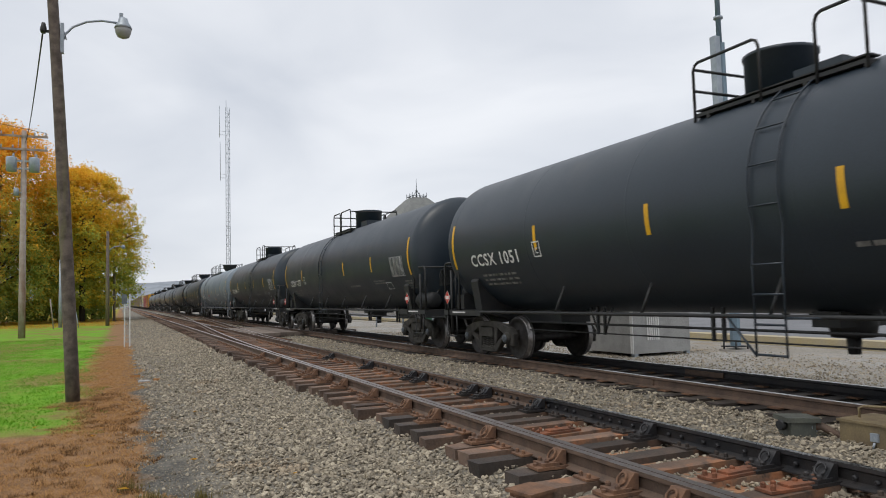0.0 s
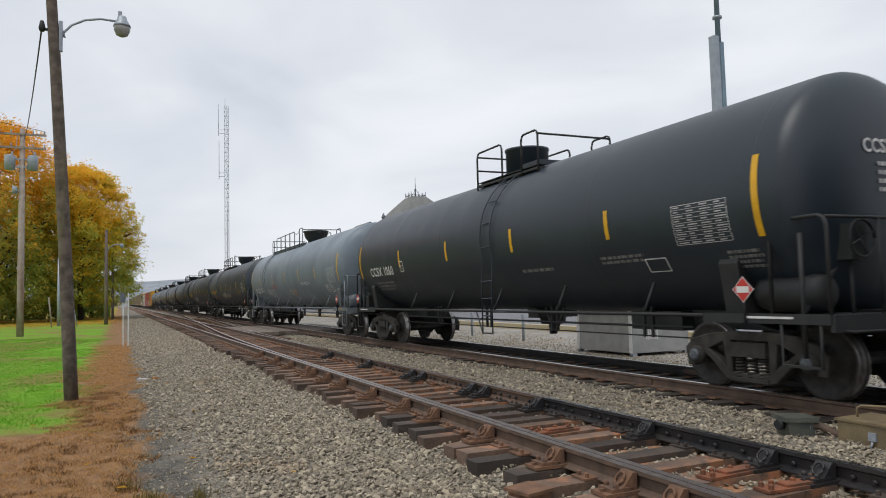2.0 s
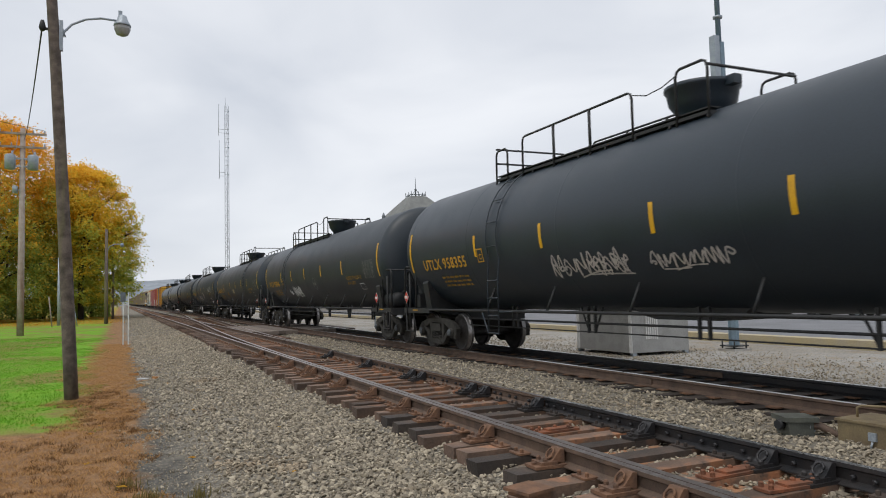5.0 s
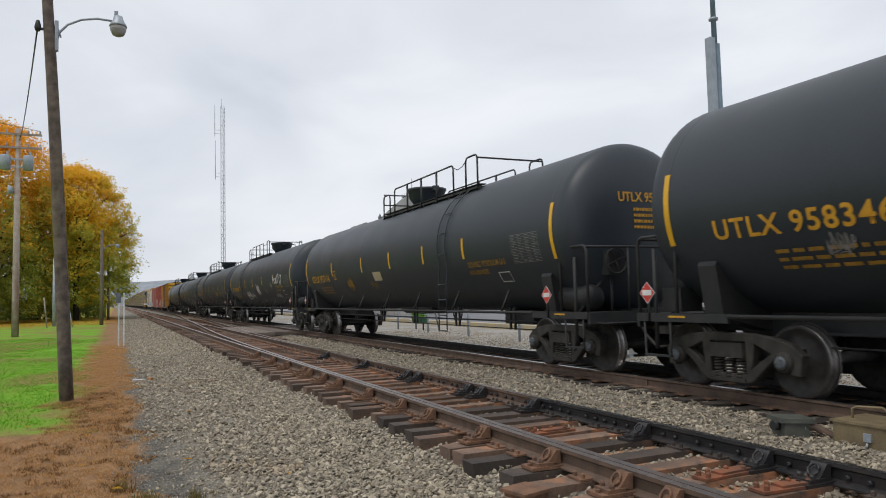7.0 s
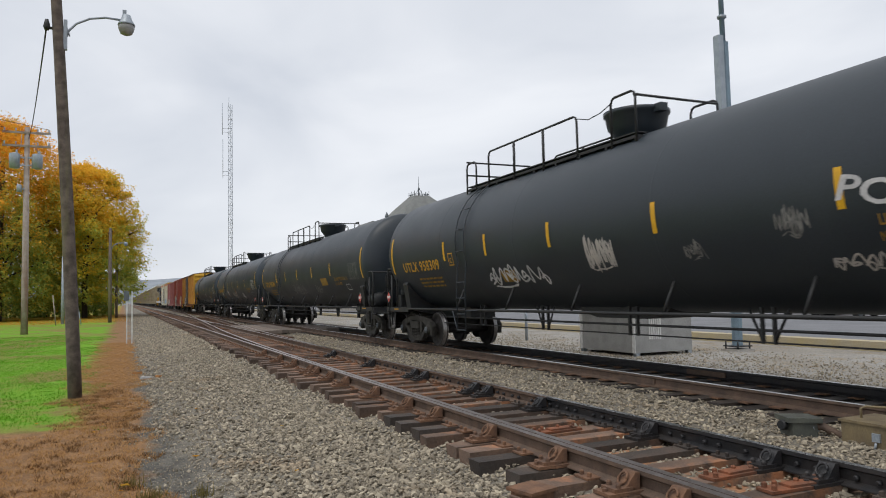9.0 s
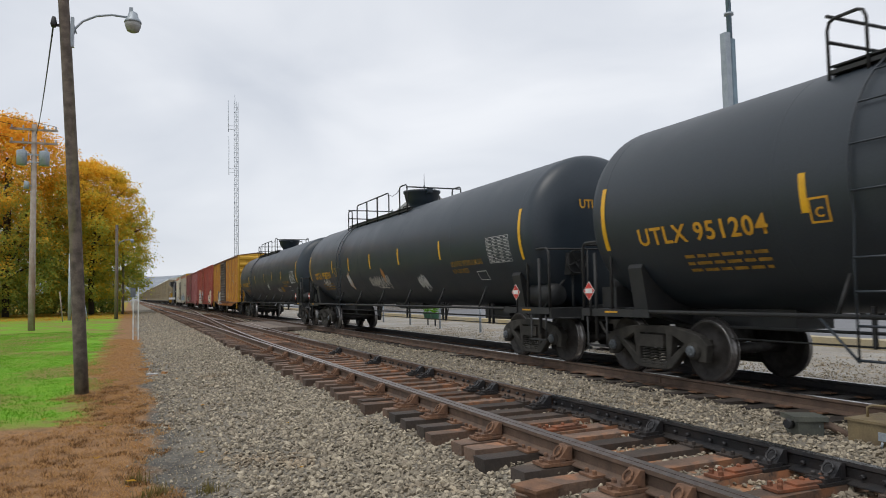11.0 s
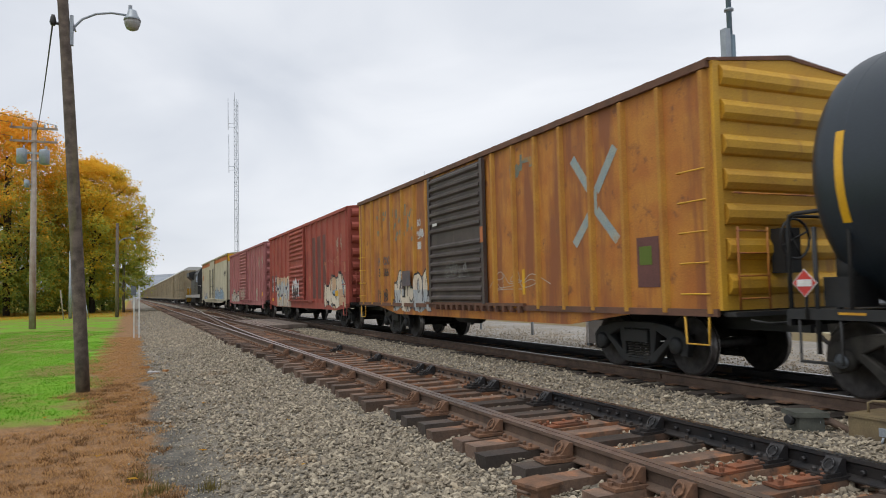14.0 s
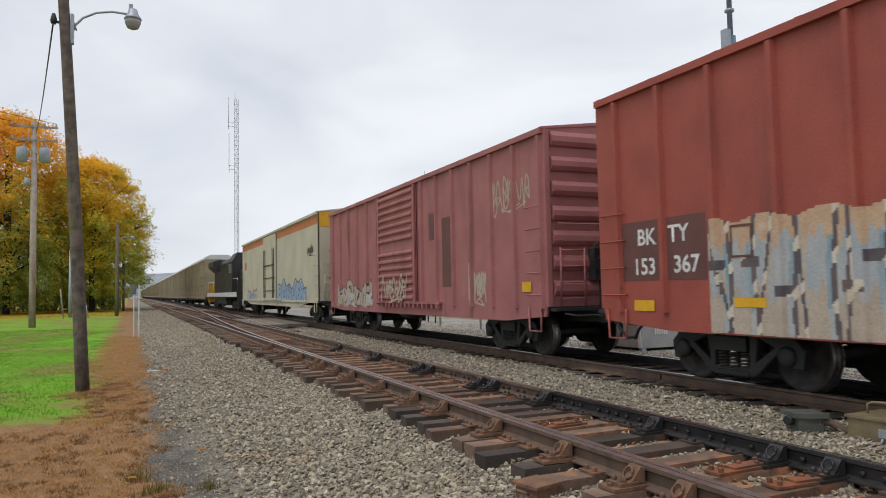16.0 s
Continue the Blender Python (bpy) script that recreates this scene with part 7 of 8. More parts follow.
tank_car("long", 105.35, "UTLX 958346", (tag_scrawl(3.58, 1.72, 0.45, 0.30, 5, 0.035, 6), tag_scrawl(2.3, 1.72, 1.4, 0.60, 16, 0.030, 26), tag_scrawl(6.2, 1.85, 0.35, 0.3, 4, 0.02, 27, M_DIM),
    tag_ring(-0.97, 1.98, 0.24, 0.03, M_GREYSTEEL), tag_scrawl(-1.2, 1.98, 0.45, 0.12, 2, 0.03, 7, M_DIM)), M_TANK_OLD, 4.35, LONG_RAILS, -0.05, number_mat=M_AMBER)
tank_car("long", 126.15, "UTLX 957116", (tag_patch(0.36, 2.03, 0.68, 0.28, M_KERBYEL), tag_scrawl(3.2, 1.85, 0.6, 0.5, 6, 0.03, 8, M_AMBERDIM), tag_scrawl(0.9, 1.8, 0.6, 0.3, 3, 0.02, 18, M_AMBERDIM)), M_TANK_OLD, -4.3, ((1.45, 0.9, 0.66), (0.5, -3.64, 0.76), (-4.34, -4.95, 0.80)), 0.13, spots=(5.27, 1.9, -0.62, -3.06, -5.35), number_mat=M_AMBER)
tank_car("long", 147.1, "UTLX 958309", (
    tag_scrawl(2.05, 1.74, 2.2, 0.55, 6, 0.045, 9), tag_patch(2.3, 1.74, 0.6, 0.28, M_AMBERDIM), tag_scrawl(-0.95, 2.0, 0.75, 0.68, 7, 0.035, 10, M_TAG_GREY),
    tag_word(-6.3, 2.36, "PORT\u00b717", 0.52), tag_scrawl(-3.05, 1.92, 0.4, 0.3, 4, 0.02, 12, M_DIM), tag_scrawl(-5.6, 1.64, 1.2, 0.24, 6, 0.028, 13, M_TAG_GREY), tag_scrawl(-4.7, 2.15, 0.5, 0.4, 6, 0.02, 14, M_DIM)),
    M_TANK_OLD, 4.35, LONG_RAILS, 0.0, spots=(5.34, 3.2, 0.7, -2.14, -5.1), number_mat=M_AMBER)
tank_car("long", 168.0, "UTLX 951204", (tag_scrawl(0.5, 1.8, 2.2, 0.5, 7, 0.03, 15, M_DIM), tag_patch(-4.2, 2.0, 0.9, 0.3, M_AMBERDIM), tag_scrawl(-3.0, 1.75, 1.0, 0.4, 4, 0.03, 25, M_DIM)), M_TANK_OLD, 4.35, LONG_RAILS, -0.05, number_mat=M_AMBER)
tank_car("long", 188.6, "UTLX 958399", (
    tag_scrawl(6.35, 1.87, 0.9, 0.34, 6, 0.025, 16, M_TAG_GREY), tag_bubble(3.17, 1.85, 0.42, 0.62, 5, 2, M_TAG_TAN), tag_scrawl(3.17, 1.86, 0.34, 0.5, 4, 0.03, 17, M_TAG_WHITE),
    tag_scrawl(0.05, 1.76, 1.8, 0.52, 10, 0.035, 18, M_TAG_GREY), tag_bubble(-0.55, 1.95, 0.25, 0.45, 3, 1, M_TAG_RUST), tag_scrawl(-3.5, 1.66, 0.65, 0.55, 6, 0.028, 19)),
    M_TANK, 4.35, LONG_RAILS, -0.05, spots=(5.37, 3.15, 0.73, -1.93, -4.92), number_mat=M_AMBER)
tank_car("long", 209.45, "UTLX 958082", (
    tag_scrawl(-1.46, 1.92, 0.42, 0.42, 4, 0.035, 20), tag_scrawl(-4.2, 1.7, 0.75, 0.28, 6, 0.03, 21, M_TAG_GREY), tag_patch(-5.1, 1.72, 0.57, 0.28, M_AMBERDIM)),
    M_TANK, 4.35, LONG_RAILS, -0.05, spots=(5.28, 2.80, -0.38, -2.82, -5.31), number_mat=M_AMBER)


# ---- boxcars ----
POST_SPOTS = []


def box_car(c, length, eave, mats, door, name, label, posts, sill, tags=(), low_mid=0.72, deep=False, peak=0.17, plug=False, group="boxcars of the train"):
    side_m, end_m, roof_m, door_m = mats
    car = thing(name, label, "boxcar", group)
    moving_cars.append((car, c))
    h, W = length / 2, 1.50
    z0 = 1.02
    tc = h - 2.25
    for s in (-1, 1):
        bm = bmesh.new()
        box(bm, *sorted((s * W, s * (W - 0.06))), -h, h, z0, eave)
        skirt = ((-h + 0.02, z0), (-h + 0.06, low_mid + 0.12), (-h + 1.6, low_mid), (h - 1.6, low_mid), (h - 0.06, low_mid + 0.12), (h - 0.02, z0)) if deep else ((-h + 1.2, z0), (-tc + 1.3, low_mid), (tc - 1.3, low_mid), (h - 1.2, z0))
        prism(bm, skirt, 0, *sorted((s * (W + 0.002), s * (W - 0.05))))
        part("side_wall", bm, side_m, car, "painted steel side sheets")
        dy0, dy1 = door
        spots = []
        for a, b in ((-h + 0.12, dy0 - 0.35), (dy1 + 0.25, h - 0.48)):
            n = round((b - a) / posts)
            spots += [a + (b - a) * i / n for i in range(n + 1)]
        POST_SPOTS[:] = [] if plug else spots
        for q in (() if plug else spots):
            bm = bmesh.new()
            prism(bm, ((s * W, q - 0.065), (s * (W + 0.07), q - 0.035), (s * (W + 0.07), q + 0.035), (s * W, q + 0.065)), 2, z0 - 0.04, eave - 0.1)
            part("side_post", bm, M_BOXPOST if side_m is M_BOXYEL else side_m, car)
        bm = bmesh.new()
        box(bm, *sorted((s * (W - 0.02), s * (W + 0.075))), -h, h, eave - 0.085, eave + 0.02)
        part("roof_rail", bm, roof_m, car, "", 0.01)
        bm = bmesh.new()
        if not deep:
            box(bm, *sorted((s * W, s * (W + 0.05))), -h, h, z0 - 0.08, z0 + 0.02)
        box(bm, *sorted((s * (W + 0.02), s * (W + 0.10))), dy0 - 1.6, dy1 + 0.3, low_mid + 0.30, low_mid + 0.36)
        if sill:
            for i in range(14):
                box(bm, *sorted((s * (W + 0.02), s * (W + 0.12))), dy0 - 1.5 + i * 0.32, dy0 - 1.42 + i * 0.32, low_mid + 0.18, low_mid + 0.30)
        part("door_track", bm, roof_m, car, "lower door track", 0.006)
        bm = bmesh.new()
        box(bm, *sorted((s * (W + 0.03), s * (W + 0.075))), dy0, dy1, z0 + 0.06, eave - 0.16)
        d = part("door", bm, door_m, car, "corrugated sliding door" if not plug else "flush insulated door", 0.006)
        if not plug:
            bm = bmesh.new()
            k = int((eave - z0) / 0.21)
            for i in range(k):
                z = z0 + 0.16 + i * (eave - z0 - 0.42) / (k - 1)
                if i == k // 2:
                    continue
                prism(bm, ((s * (W + 0.07), z - 0.075), (s * (W + 0.135), z - 0.025), (s * (W + 0.135), z + 0.025), (s * (W + 0.07), z + 0.075)), 1, dy0 + 0.14, dy1 - 0.14)
            part("corrugation", bm, door_m, d)
            for q in (dy0, dy1 - 0.12):
                bm = bmesh.new()
                box(bm, *sorted((s * (W + 0.06), s * (W + 0.115))), q, q + 0.12, z0 + 0.04, eave - 0.12)
                part("door_stile", bm, door_m, d, "", 0.006)
        else:
            bm = bmesh.new()
            for q in (dy0 + 0.35, dy0 + 0.75, dy1 - 0.75, dy1 - 0.35):
                pipe(bm, [(s * (W + 0.11), q, z0 + 0.1), (s * (W + 0.11), q, eave - 0.9)], 0.022, 6)
            for z in (z0 + 0.5, z0 + 1.2, z0 + 1.9):
                pipe(bm, [(s * (W + 0.10), dy0 + 0.2, z), (s * (W + 0.10), dy1 - 0.2, z)], 0.022, 6)
            part("lock_bar", bm, M_IRON, d, "dark door locking bars")
        # ladder and grab irons at both ends
        for e in (-1, 1):
            for i in range(5 if e < 0 else 4):
                z = z0 + 0.22 + i * 0.42
                bm = bmesh.new()
                pipe(bm, [(s * (W + 0.01), e * (h - 0.62), z), (s * (W + 0.08), e * (h - 0.62), z), (s * (W + 0.08), e * (h - 0.10), z), (s * (W + 0.01), e * (h - 0.10), z)], 0.013, 5)
                part("grab_iron", bm, end_m, car)
            bm = bmesh.new()
            pipe(bm, [(s * (W + 0.03), e * (h - 0.62), z0), (s * (W + 0.03), e * (h - 0.60), 0.56), (s * (W + 0.03), e * (h - 0.18), 0.56), (s * (W + 0.03), e * (h - 0.16), z0)], 0.018, 6)
            part("stirrup_step", bm, end_m, car)
    # ends
    for e in (-1, 1):
        bm = bmesh.new()
        prism(bm, ((-W, z0), (-W, eave), (0, eave + peak), (W, eave), (W, z0)), 1, *sorted((e * h, e * (h - 0.06))))
        end = part("end_wall", bm, end_m, car, "ribbed steel end")
        if not plug:
            k = 7
            for i in range(k):
                z = z0 + 0.34 + i * (eave - z0 - 0.52) / (k - 1)
                bm = bmesh.new()
                prism(bm, ((e * (h - 0.005), z - 0.15), (e * (h + 0.05), z - 0.125), (e * (h + 0.095), z - 0.05), (e * (h + 0.095), z + 0.05), (e * (h + 0.05), z + 0.125), (e * (h - 0.005), z + 0.15)), 0, -W + 0.14, W - 0.14)
                part("end_rib", bm, end_m, end)
            for x in (-W + 0.03, W - 0.07):
                bm = bmesh.new()
                box(bm, x - 0.03, x + 0.07, *sorted((e * (h - 0.02), e * (h + 0.05))), z0, eave)
                part("corner_post", bm, end_m, car, "", 0.006)
        bm = bmesh.new()
        for x in (-1.25, -0.72):
            pipe(bm, [(x, e * (h + 0.11), z0), (x, e * (h + 0.11), z0 + 1.1)], 0.018, 5)
        for i in range(4):
            pipe(bm, [(-1.27, e * (h + 0.11), z0 + 0.15 + i * 0.3), (-0.70, e * (h + 0.11), z0 + 0.15 + i * 0.3)], 0.013, 5)
        pipe(bm, [(-1.3, e * (h + 0.12), z0 + 1.55), (0.9, e * (h + 0.12), z0 + 1.55)], 0.014, 5)
        part("end_ladder", bm, side_m, car)
        bm = bmesh.new()
        box(bm, -1.45, 1.45, *sorted((e * (h + 0.02), e * (h + 0.22))), 0.94, 1.0)
        box(bm, -0.4, 0.4, *sorted((e * (h - 2.9), e * (h + 0.45))), 0.70, 1.0)
        part("end_sill", bm, M_IRON, car, "dark end sill and crossover step", 0.006)
        bm = bmesh.new()
        brake_wheel(bm, -0.45, e * (h + 0.32), 1.95, 0.27)
        box(bm, -0.60, -0.30, *sorted((e * (h + 0.06), e * (h + 0.28))), 1.5, 2.1)
        pipe(bm, [(-0.45, e * (h + 0.2), 1.5), (-0.45, e * (h + 0.2), 0.95)], 0.02, 5)
        if e < 0:
            part("hand_brake", bm, M_IRON, car, "hand brake wheel and chain case")
        else:
            bm.free()
        coupler(car, e * (h + 0.48), e)
        truck(car, e * tc, caps=False)
    # roof
    bm = bmesh.new()
    prism(bm, ((-W - 0.06, eave), (0, eave + peak), (W + 0.06, eave), (W + 0.06, eave + 0.03), (0, eave + peak + 0.04), (-W - 0.06, eave + 0.03)), 1, -h - 0.02, h + 0.02)
    roof = part("roof", bm, roof_m, car, "ribbed steel roof")
    k = int(length / 1.2)
    for i in range(k + 1):
        q = -h + 0.05 + (2 * h - 0.1) * i / k
        bm = bmesh.new()
        prism(bm, ((-W - 0.03, eave + 0.01), (0, eave + peak + 0.03), (W + 0.03, eave + 0.01), (W + 0.03, eave + 0.048), (0, eave + peak + 0.075), (-W - 0.03, eave + 0.048)), 1, q - 0.05, q + 0.05)
        part("roof_rib", bm, roof_m, roof)
    # floor and underframe
    bm = bmesh.new()
    box(bm, -W + 0.05, W - 0.05, -h + 0.05, h - 0.05, z0 - 0.05, z0 + 0.05)
    box(bm, -0.25, 0.25, -h + 0.3, h - 0.3, 0.72, z0)
    for q in (-tc + 2.4, -1.8, 1.5, tc - 2.6):
        box(bm, -W + 0.2, W - 0.2, q - 0.08, q + 0.08, 0.78, z0)
    turned(bm, [(0.05, -0.6), (0.24, -0.5), (0.24, 0.5), (0.05, 0.6)], 1, (-0.8, 1.0, 0.78), 14)
    part("underframe", bm, M_IRON, car, "dark underframe with brake reservoir")
    for fn in tags:
        fn(car, W, h, z0, eave)
    return car


def side_tag(name, build, mat, y, z, out, label):
    return lambda car, W, h, z0, eave: on_side(name, build(), mat, car, -W - out, y, z, label)


def piece_tags(y0, y1, z0, z1, seed, mats, n, line=None, flat=False):
    """A sprayed mural of swelling strokes with dark contours, no characters; it wraps over the side posts."""
    def spray(car, W, h, zb, eave):
        r = random.Random(seed)
        cell = (y1 - y0) / n
        bends = [[r.uniform(-1, 1) for _ in range(6)] for _ in range(n + 1)]
        nu, nv = int((y1 - y0) / 0.026), int((z1 - z0) / 0.026)
        bm = bmesh.new()
        grid = []
        for i in range(nu + 1):
            y = y0 + (y1 - y0) * i / nu
            out = 0.009
            for q in POST_SPOTS:
                d = abs(y - q)
                if d < 0.09:
                    out = max(out, 0.079 * min(1, max(0, (0.09 - d) / 0.04)))
            grid.append([bm.verts.new((-W - out, y, z0 + (z1 - z0) * k / nv)) for k in range(nv + 1)])
        for i in range(nu):
            u = (i + 0.5) / nu * n
            a = bends[int(u)]
            s = 2 * (u - int(u)) - 1
            side = min(1, 6 * min(u, n - u) + 0.25)
            for k in range(nv):
                v = (k + 0.5) / nv
                top = (0.80 + 0.13 * math.sin(2.1 * u + seed) + 0.10 * math.sin(5.3 * u + 2 * seed)) * side
                if flat:
                    top = 0.98 - 0.03 * math.sin(4 * u)
                low = 0.0 if flat else 0.04 + 0.05 * math.sin(3.7 * u + seed)
                if v > top or v < low:
                    continue
                if flat:
                    fade = v + 0.06 * math.sin(9 * u + 4 * a[2]) + 0.05 * math.sin(23 * u)
                    mi = 0 if fade > 0.76 else 2 if fade > 0.34 else 4
                    stem = s - 0.35 * a[0] - 0.10 * math.sin(5 * v + 3 * a[1])
                    slant = s - 1.7 * a[1] * (v - 0.5) + 0.45 * a[0]
                    bar = abs(v - 0.52 - 0.18 * a[2])
                    if abs(slant) < 0.085 or abs(stem) < 0.12 or (bar < 0.045 and 0 < s * (1 if a[3] > 0 else -1)):
                        mi = 1 if math.sin(17 * v + 5 * u) > -0.7 else 5
                    elif 0.12 < stem < 0.36 and v < 0.78:
                        mi = 3 if fade > 0.25 else 2
                    elif -0.24 < slant < -0.085 and v > 0.3:
                        mi = 5 if a[4] > 0 else 4
                else:
                    d1 = abs(s - 0.48 - 0.25 * math.sin(4 * v + 3 * a[0]))
                    d2 = abs(s + 0.46 + 0.25 * math.sin(3 * v + 3 * a[1]))
                    d3 = abs(v - 0.45 - 0.25 * a[2] - 0.12 * math.sin(3 * s)) * 2.2
                    d4 = abs(math.hypot(s, (v - 0.5 - 0.2 * a[3]) * 2) - 0.6)
                    dist = min(d1, d2 if a[4] > -0.5 else d4, d3 if a[5] > 0 else d4)
                    if top - v < 0.05 or 0.25 < dist < 0.36:
                        mi = 1
                    elif dist <= 0.25:
                        mi = 0 if (a[0] > -0.3) or v > 0.5 else 2
                    else:
                        mi = 2 if math.sin(6 * v + 2 * u + a[1]) > -0.4 else 3
                bm.faces.new((grid[i][k], grid[i][k + 1], grid[i + 1][k + 1], grid[i + 1][k])).material_index = mi
        bmesh.ops.delete(bm, geom=[p for p in bm.verts if not p.link_faces], context="VERTS")
        part("graffiti", bm, [mats[0], line or M_TAG_BLACK, mats[1], mats[2 % len(mats)], M_TAG_PALE, M_TAG_CREAM], car, "large sprayed mural of swelling pale strokes")
    return (spray,)


box_car(228.2, 15.95, 4.35, (M_BOXYEL, M_BOXYEL_END, M_BOXBROWN, M_DOORBROWN), (-1.40, 1.70), "boxcar", "rusty yellow boxcar with a dark brown sliding door and graffiti", 0.92, True, (
    *piece_tags(1.85, 4.65, 0.80, 1.98, 31, (M_TAG_CREAM, M_TAG_SLATE, M_TAG_DUSK), 5),
    side_tag("faded_lettering", lambda: worn_strokes(0.9, 1.0, 33), M_XBLUE, -2.9, 3.75, 0.006, "worn remains of blue lettering"),
    side_tag("faded_lettering", lambda: worn_strokes(1.5, 0.9, 34), M_XBLUE, 5.7, 3.45, 0.006, "worn remains of blue lettering"),
    side_tag("faded_lettering", lambda: worn_strokes(1.6, 0.5, 35), M_XBLUE, 3.9, 3.05, 0.006, "worn remains of blue lettering"),
    side_tag("lettering", lambda: letters("80", 0.26), M_TAG_WHITE, 2.58, 3.18, 0.009, "white chalked numerals 80"),
    side_tag("paint_patch", lambda: rect(0.26, 0.20), M_TAG_WHITE, 2.57, 2.58, 0.009, "white paper label"),
    side_tag("paint_patch", lambda: rect(0.62, 0.42), M_TAG_DUSK, 3.42, 1.72, 0.084, "dark grey repainted patch"),
    side_tag("faded_lettering", lambda: cross_mark(1.2, 1.5, 0.17), M_XPALE, -5.3, 2.85, 0.006, "faded pale blue cross mark"),
    lambda car, W, h, z0, eave: on_side("paint_patch", rect(0.14, 0.34), M_ORANGE, car, -W - 0.118, -1.33, 2.56, "orange paint on the door stile"),
    lambda car, W, h, z0, eave: on_side("graffiti", scribble(0.9, 0.42, 3, 0.022, 37), M_DIM, car, -W - 0.135, -0.2, 1.85, "pale sprayed scrawl on the door"),
    side_tag("faded_lettering", lambda: worn_strokes(2.6, 0.7, 12), M_XBLUE, 4.6, 3.45, 0.006, "worn remains of painted lettering"),
    side_tag("lettering", lambda: letters("RB OX", 0.34), M_TAG_DUSK, 5.55, 2.28, 0.009, "worn dark letters RBOX"),
    side_tag("lettering", lambda: letters("36 166", 0.34), M_TAG_BLACK, 5.55, 1.94, 0.009, "worn dark numerals 36166"),
    side_tag("stencil", lambda: scribble(0.5, 0.24, 4, 0.035, 14), M_TAG_WHITE, 2.5, 2.9, 0.009, "white stencilled marks"),
    side_tag("graffiti", lambda: scribble(0.9, 0.4, 4, 0.035, 15), M_TAG_BLACK, 5.6, 1.25, 0.009, "black sprayed scrawl"),
    side_tag("paint_patch", lambda: rect(0.5, 0.75), M_PATCHRED, -6.6, 1.72, 0.006, "brown repainted patch"),
    side_tag("paint_patch", lambda: rect(0.28, 0.28), M_LEAF_GREEN, -6.55, 1.82, 0.010, "small green label"),
    side_tag("reflector", lambda: rect(0.12, 0.75), M_YELLOW, -6.95, 1.6, 0.008, "yellow reflective strip"),
    side_tag("reflector", lambda: rect(0.10, 0.5), M_YELLOW, -2.9, 1.5, 0.008, "yellow reflective strip"),
    side_tag("graffiti", lambda: scribble(2.6, 0.4, 3, 0.018, 5), M_TAG_PALE, -2.6, 1.55, 0.008, "thin sprayed scrawl"),
    lambda car, W, h, z0, eave: on_side("graffiti", scribble(0.8, 0.35, 4, 0.018, 6), M_DIM, car, -W - 0.135, 0.3, 1.85, "sprayed scrawl"),
    lambda car, W, h, z0, eave: on_side("reflector", rect(0.28, 0.07), M_WHITE, car, -W - 0.14, 1.2, 3.0, "white label"),
))
box_car(245.4, 15.55, 4.40, (M_BOXRED, M_BOXRED, M_BOXRED, M_BOXRED), (-1.05, 2.0), "boxcar", "oxide red boxcar with a ribbed sliding door and graffiti", 0.93, False, deep=True, tags=(
    *piece_tags(2.1, 5.42, 0.74, 2.24, 41, (M_TAG_TAN, M_TAG_SLATE, M_TAG_TEAL), 6, M_TAG_DUSK, True),
    *piece_tags(-7.6, -4.3, 0.78, 2.2, 43, (M_TAG_CREAM, M_TAG_TAN, M_TAG_BLUE), 3, M_TAG_BLACK),
    *[side_tag("graffiti", lambda k=k: flame_splash(0.55, k), M_TAG_ORANGE, yy, zz, 0.012, "orange sprayed flame-like splash") for yy, zz, k in ((-4.75, 2.35, 1), (-5.75, 2.32, 2), (-6.55, 2.55, 3), (-7.4, 2.30, 4), (-2.0, 1.75, 5))],
    side_tag("paint_patch", lambda: rect(2.2, 2.55), M_PATCHRED, -3.46, 2.42, 0.004, "brown repainted patch"),
    side_tag("paint_patch", lambda: rect(1.85, 0.90), M_PATCHRED, 6.38, 1.90, 0.004, "brown repainted patch"),
    side_tag("lettering", lambda: letters("BK", 0.34), M_WHITE, 6.66, 2.09, 0.010, "painted letters BK"),
    side_tag("lettering", lambda: letters("TY", 0.34), M_WHITE, 5.98, 2.10, 0.010, "painted letters TY"),
    side_tag("lettering", lambda: letters("153", 0.34), M_WHITE, 6.72, 1.65, 0.010, "painted numerals 153"),
    side_tag("lettering", lambda: letters("367", 0.34), M_WHITE, 5.84, 1.66, 0.010, "painted numerals 367"),
    side_tag("plate_mark", lambda: outline_rect(0.36, 0.42, 0.03), M_PATCHRED, 4.85, 1.92, 0.016, "small framed mark"),
    side_tag("reflector", lambda: rect(0.45, 0.16), M_YELLOW, 6.75, 1.08, 0.016, "yellow reflective strip"),
    side_tag("reflector", lambda: rect(0.5, 0.12), M_YELLOW, 4.75, 1.14, 0.016, "yellow reflective strip"),
    side_tag("reflector", lambda: rect(0.45, 0.2), M_YELLOW, -6.2, 1.35, 0.018, "yellow reflective strip"),
    side_tag("graffiti", lambda: scribble(0.7, 0.7, 5, 0.03, 8), M_TAG_PALE, -6.6, 3.2, 0.008, "white sprayed scrawl"),
    lambda car, W, h, z0, eave: on_side("graffiti", scribble(1.5, 0.9, 5, 0.10, 9), M_TAG_WHITE, car, -W - 0.135, 0.5, 1.65, "white sprayed shape on the door"),
    lambda car, W, h, z0, eave: on_side("graffiti", scribble(1.2, 0.6, 4, 0.06, 10), M_TAG_BLACK, car, -W - 0.138, 0.5, 1.45, "dark sprayed lines on the door"),
))
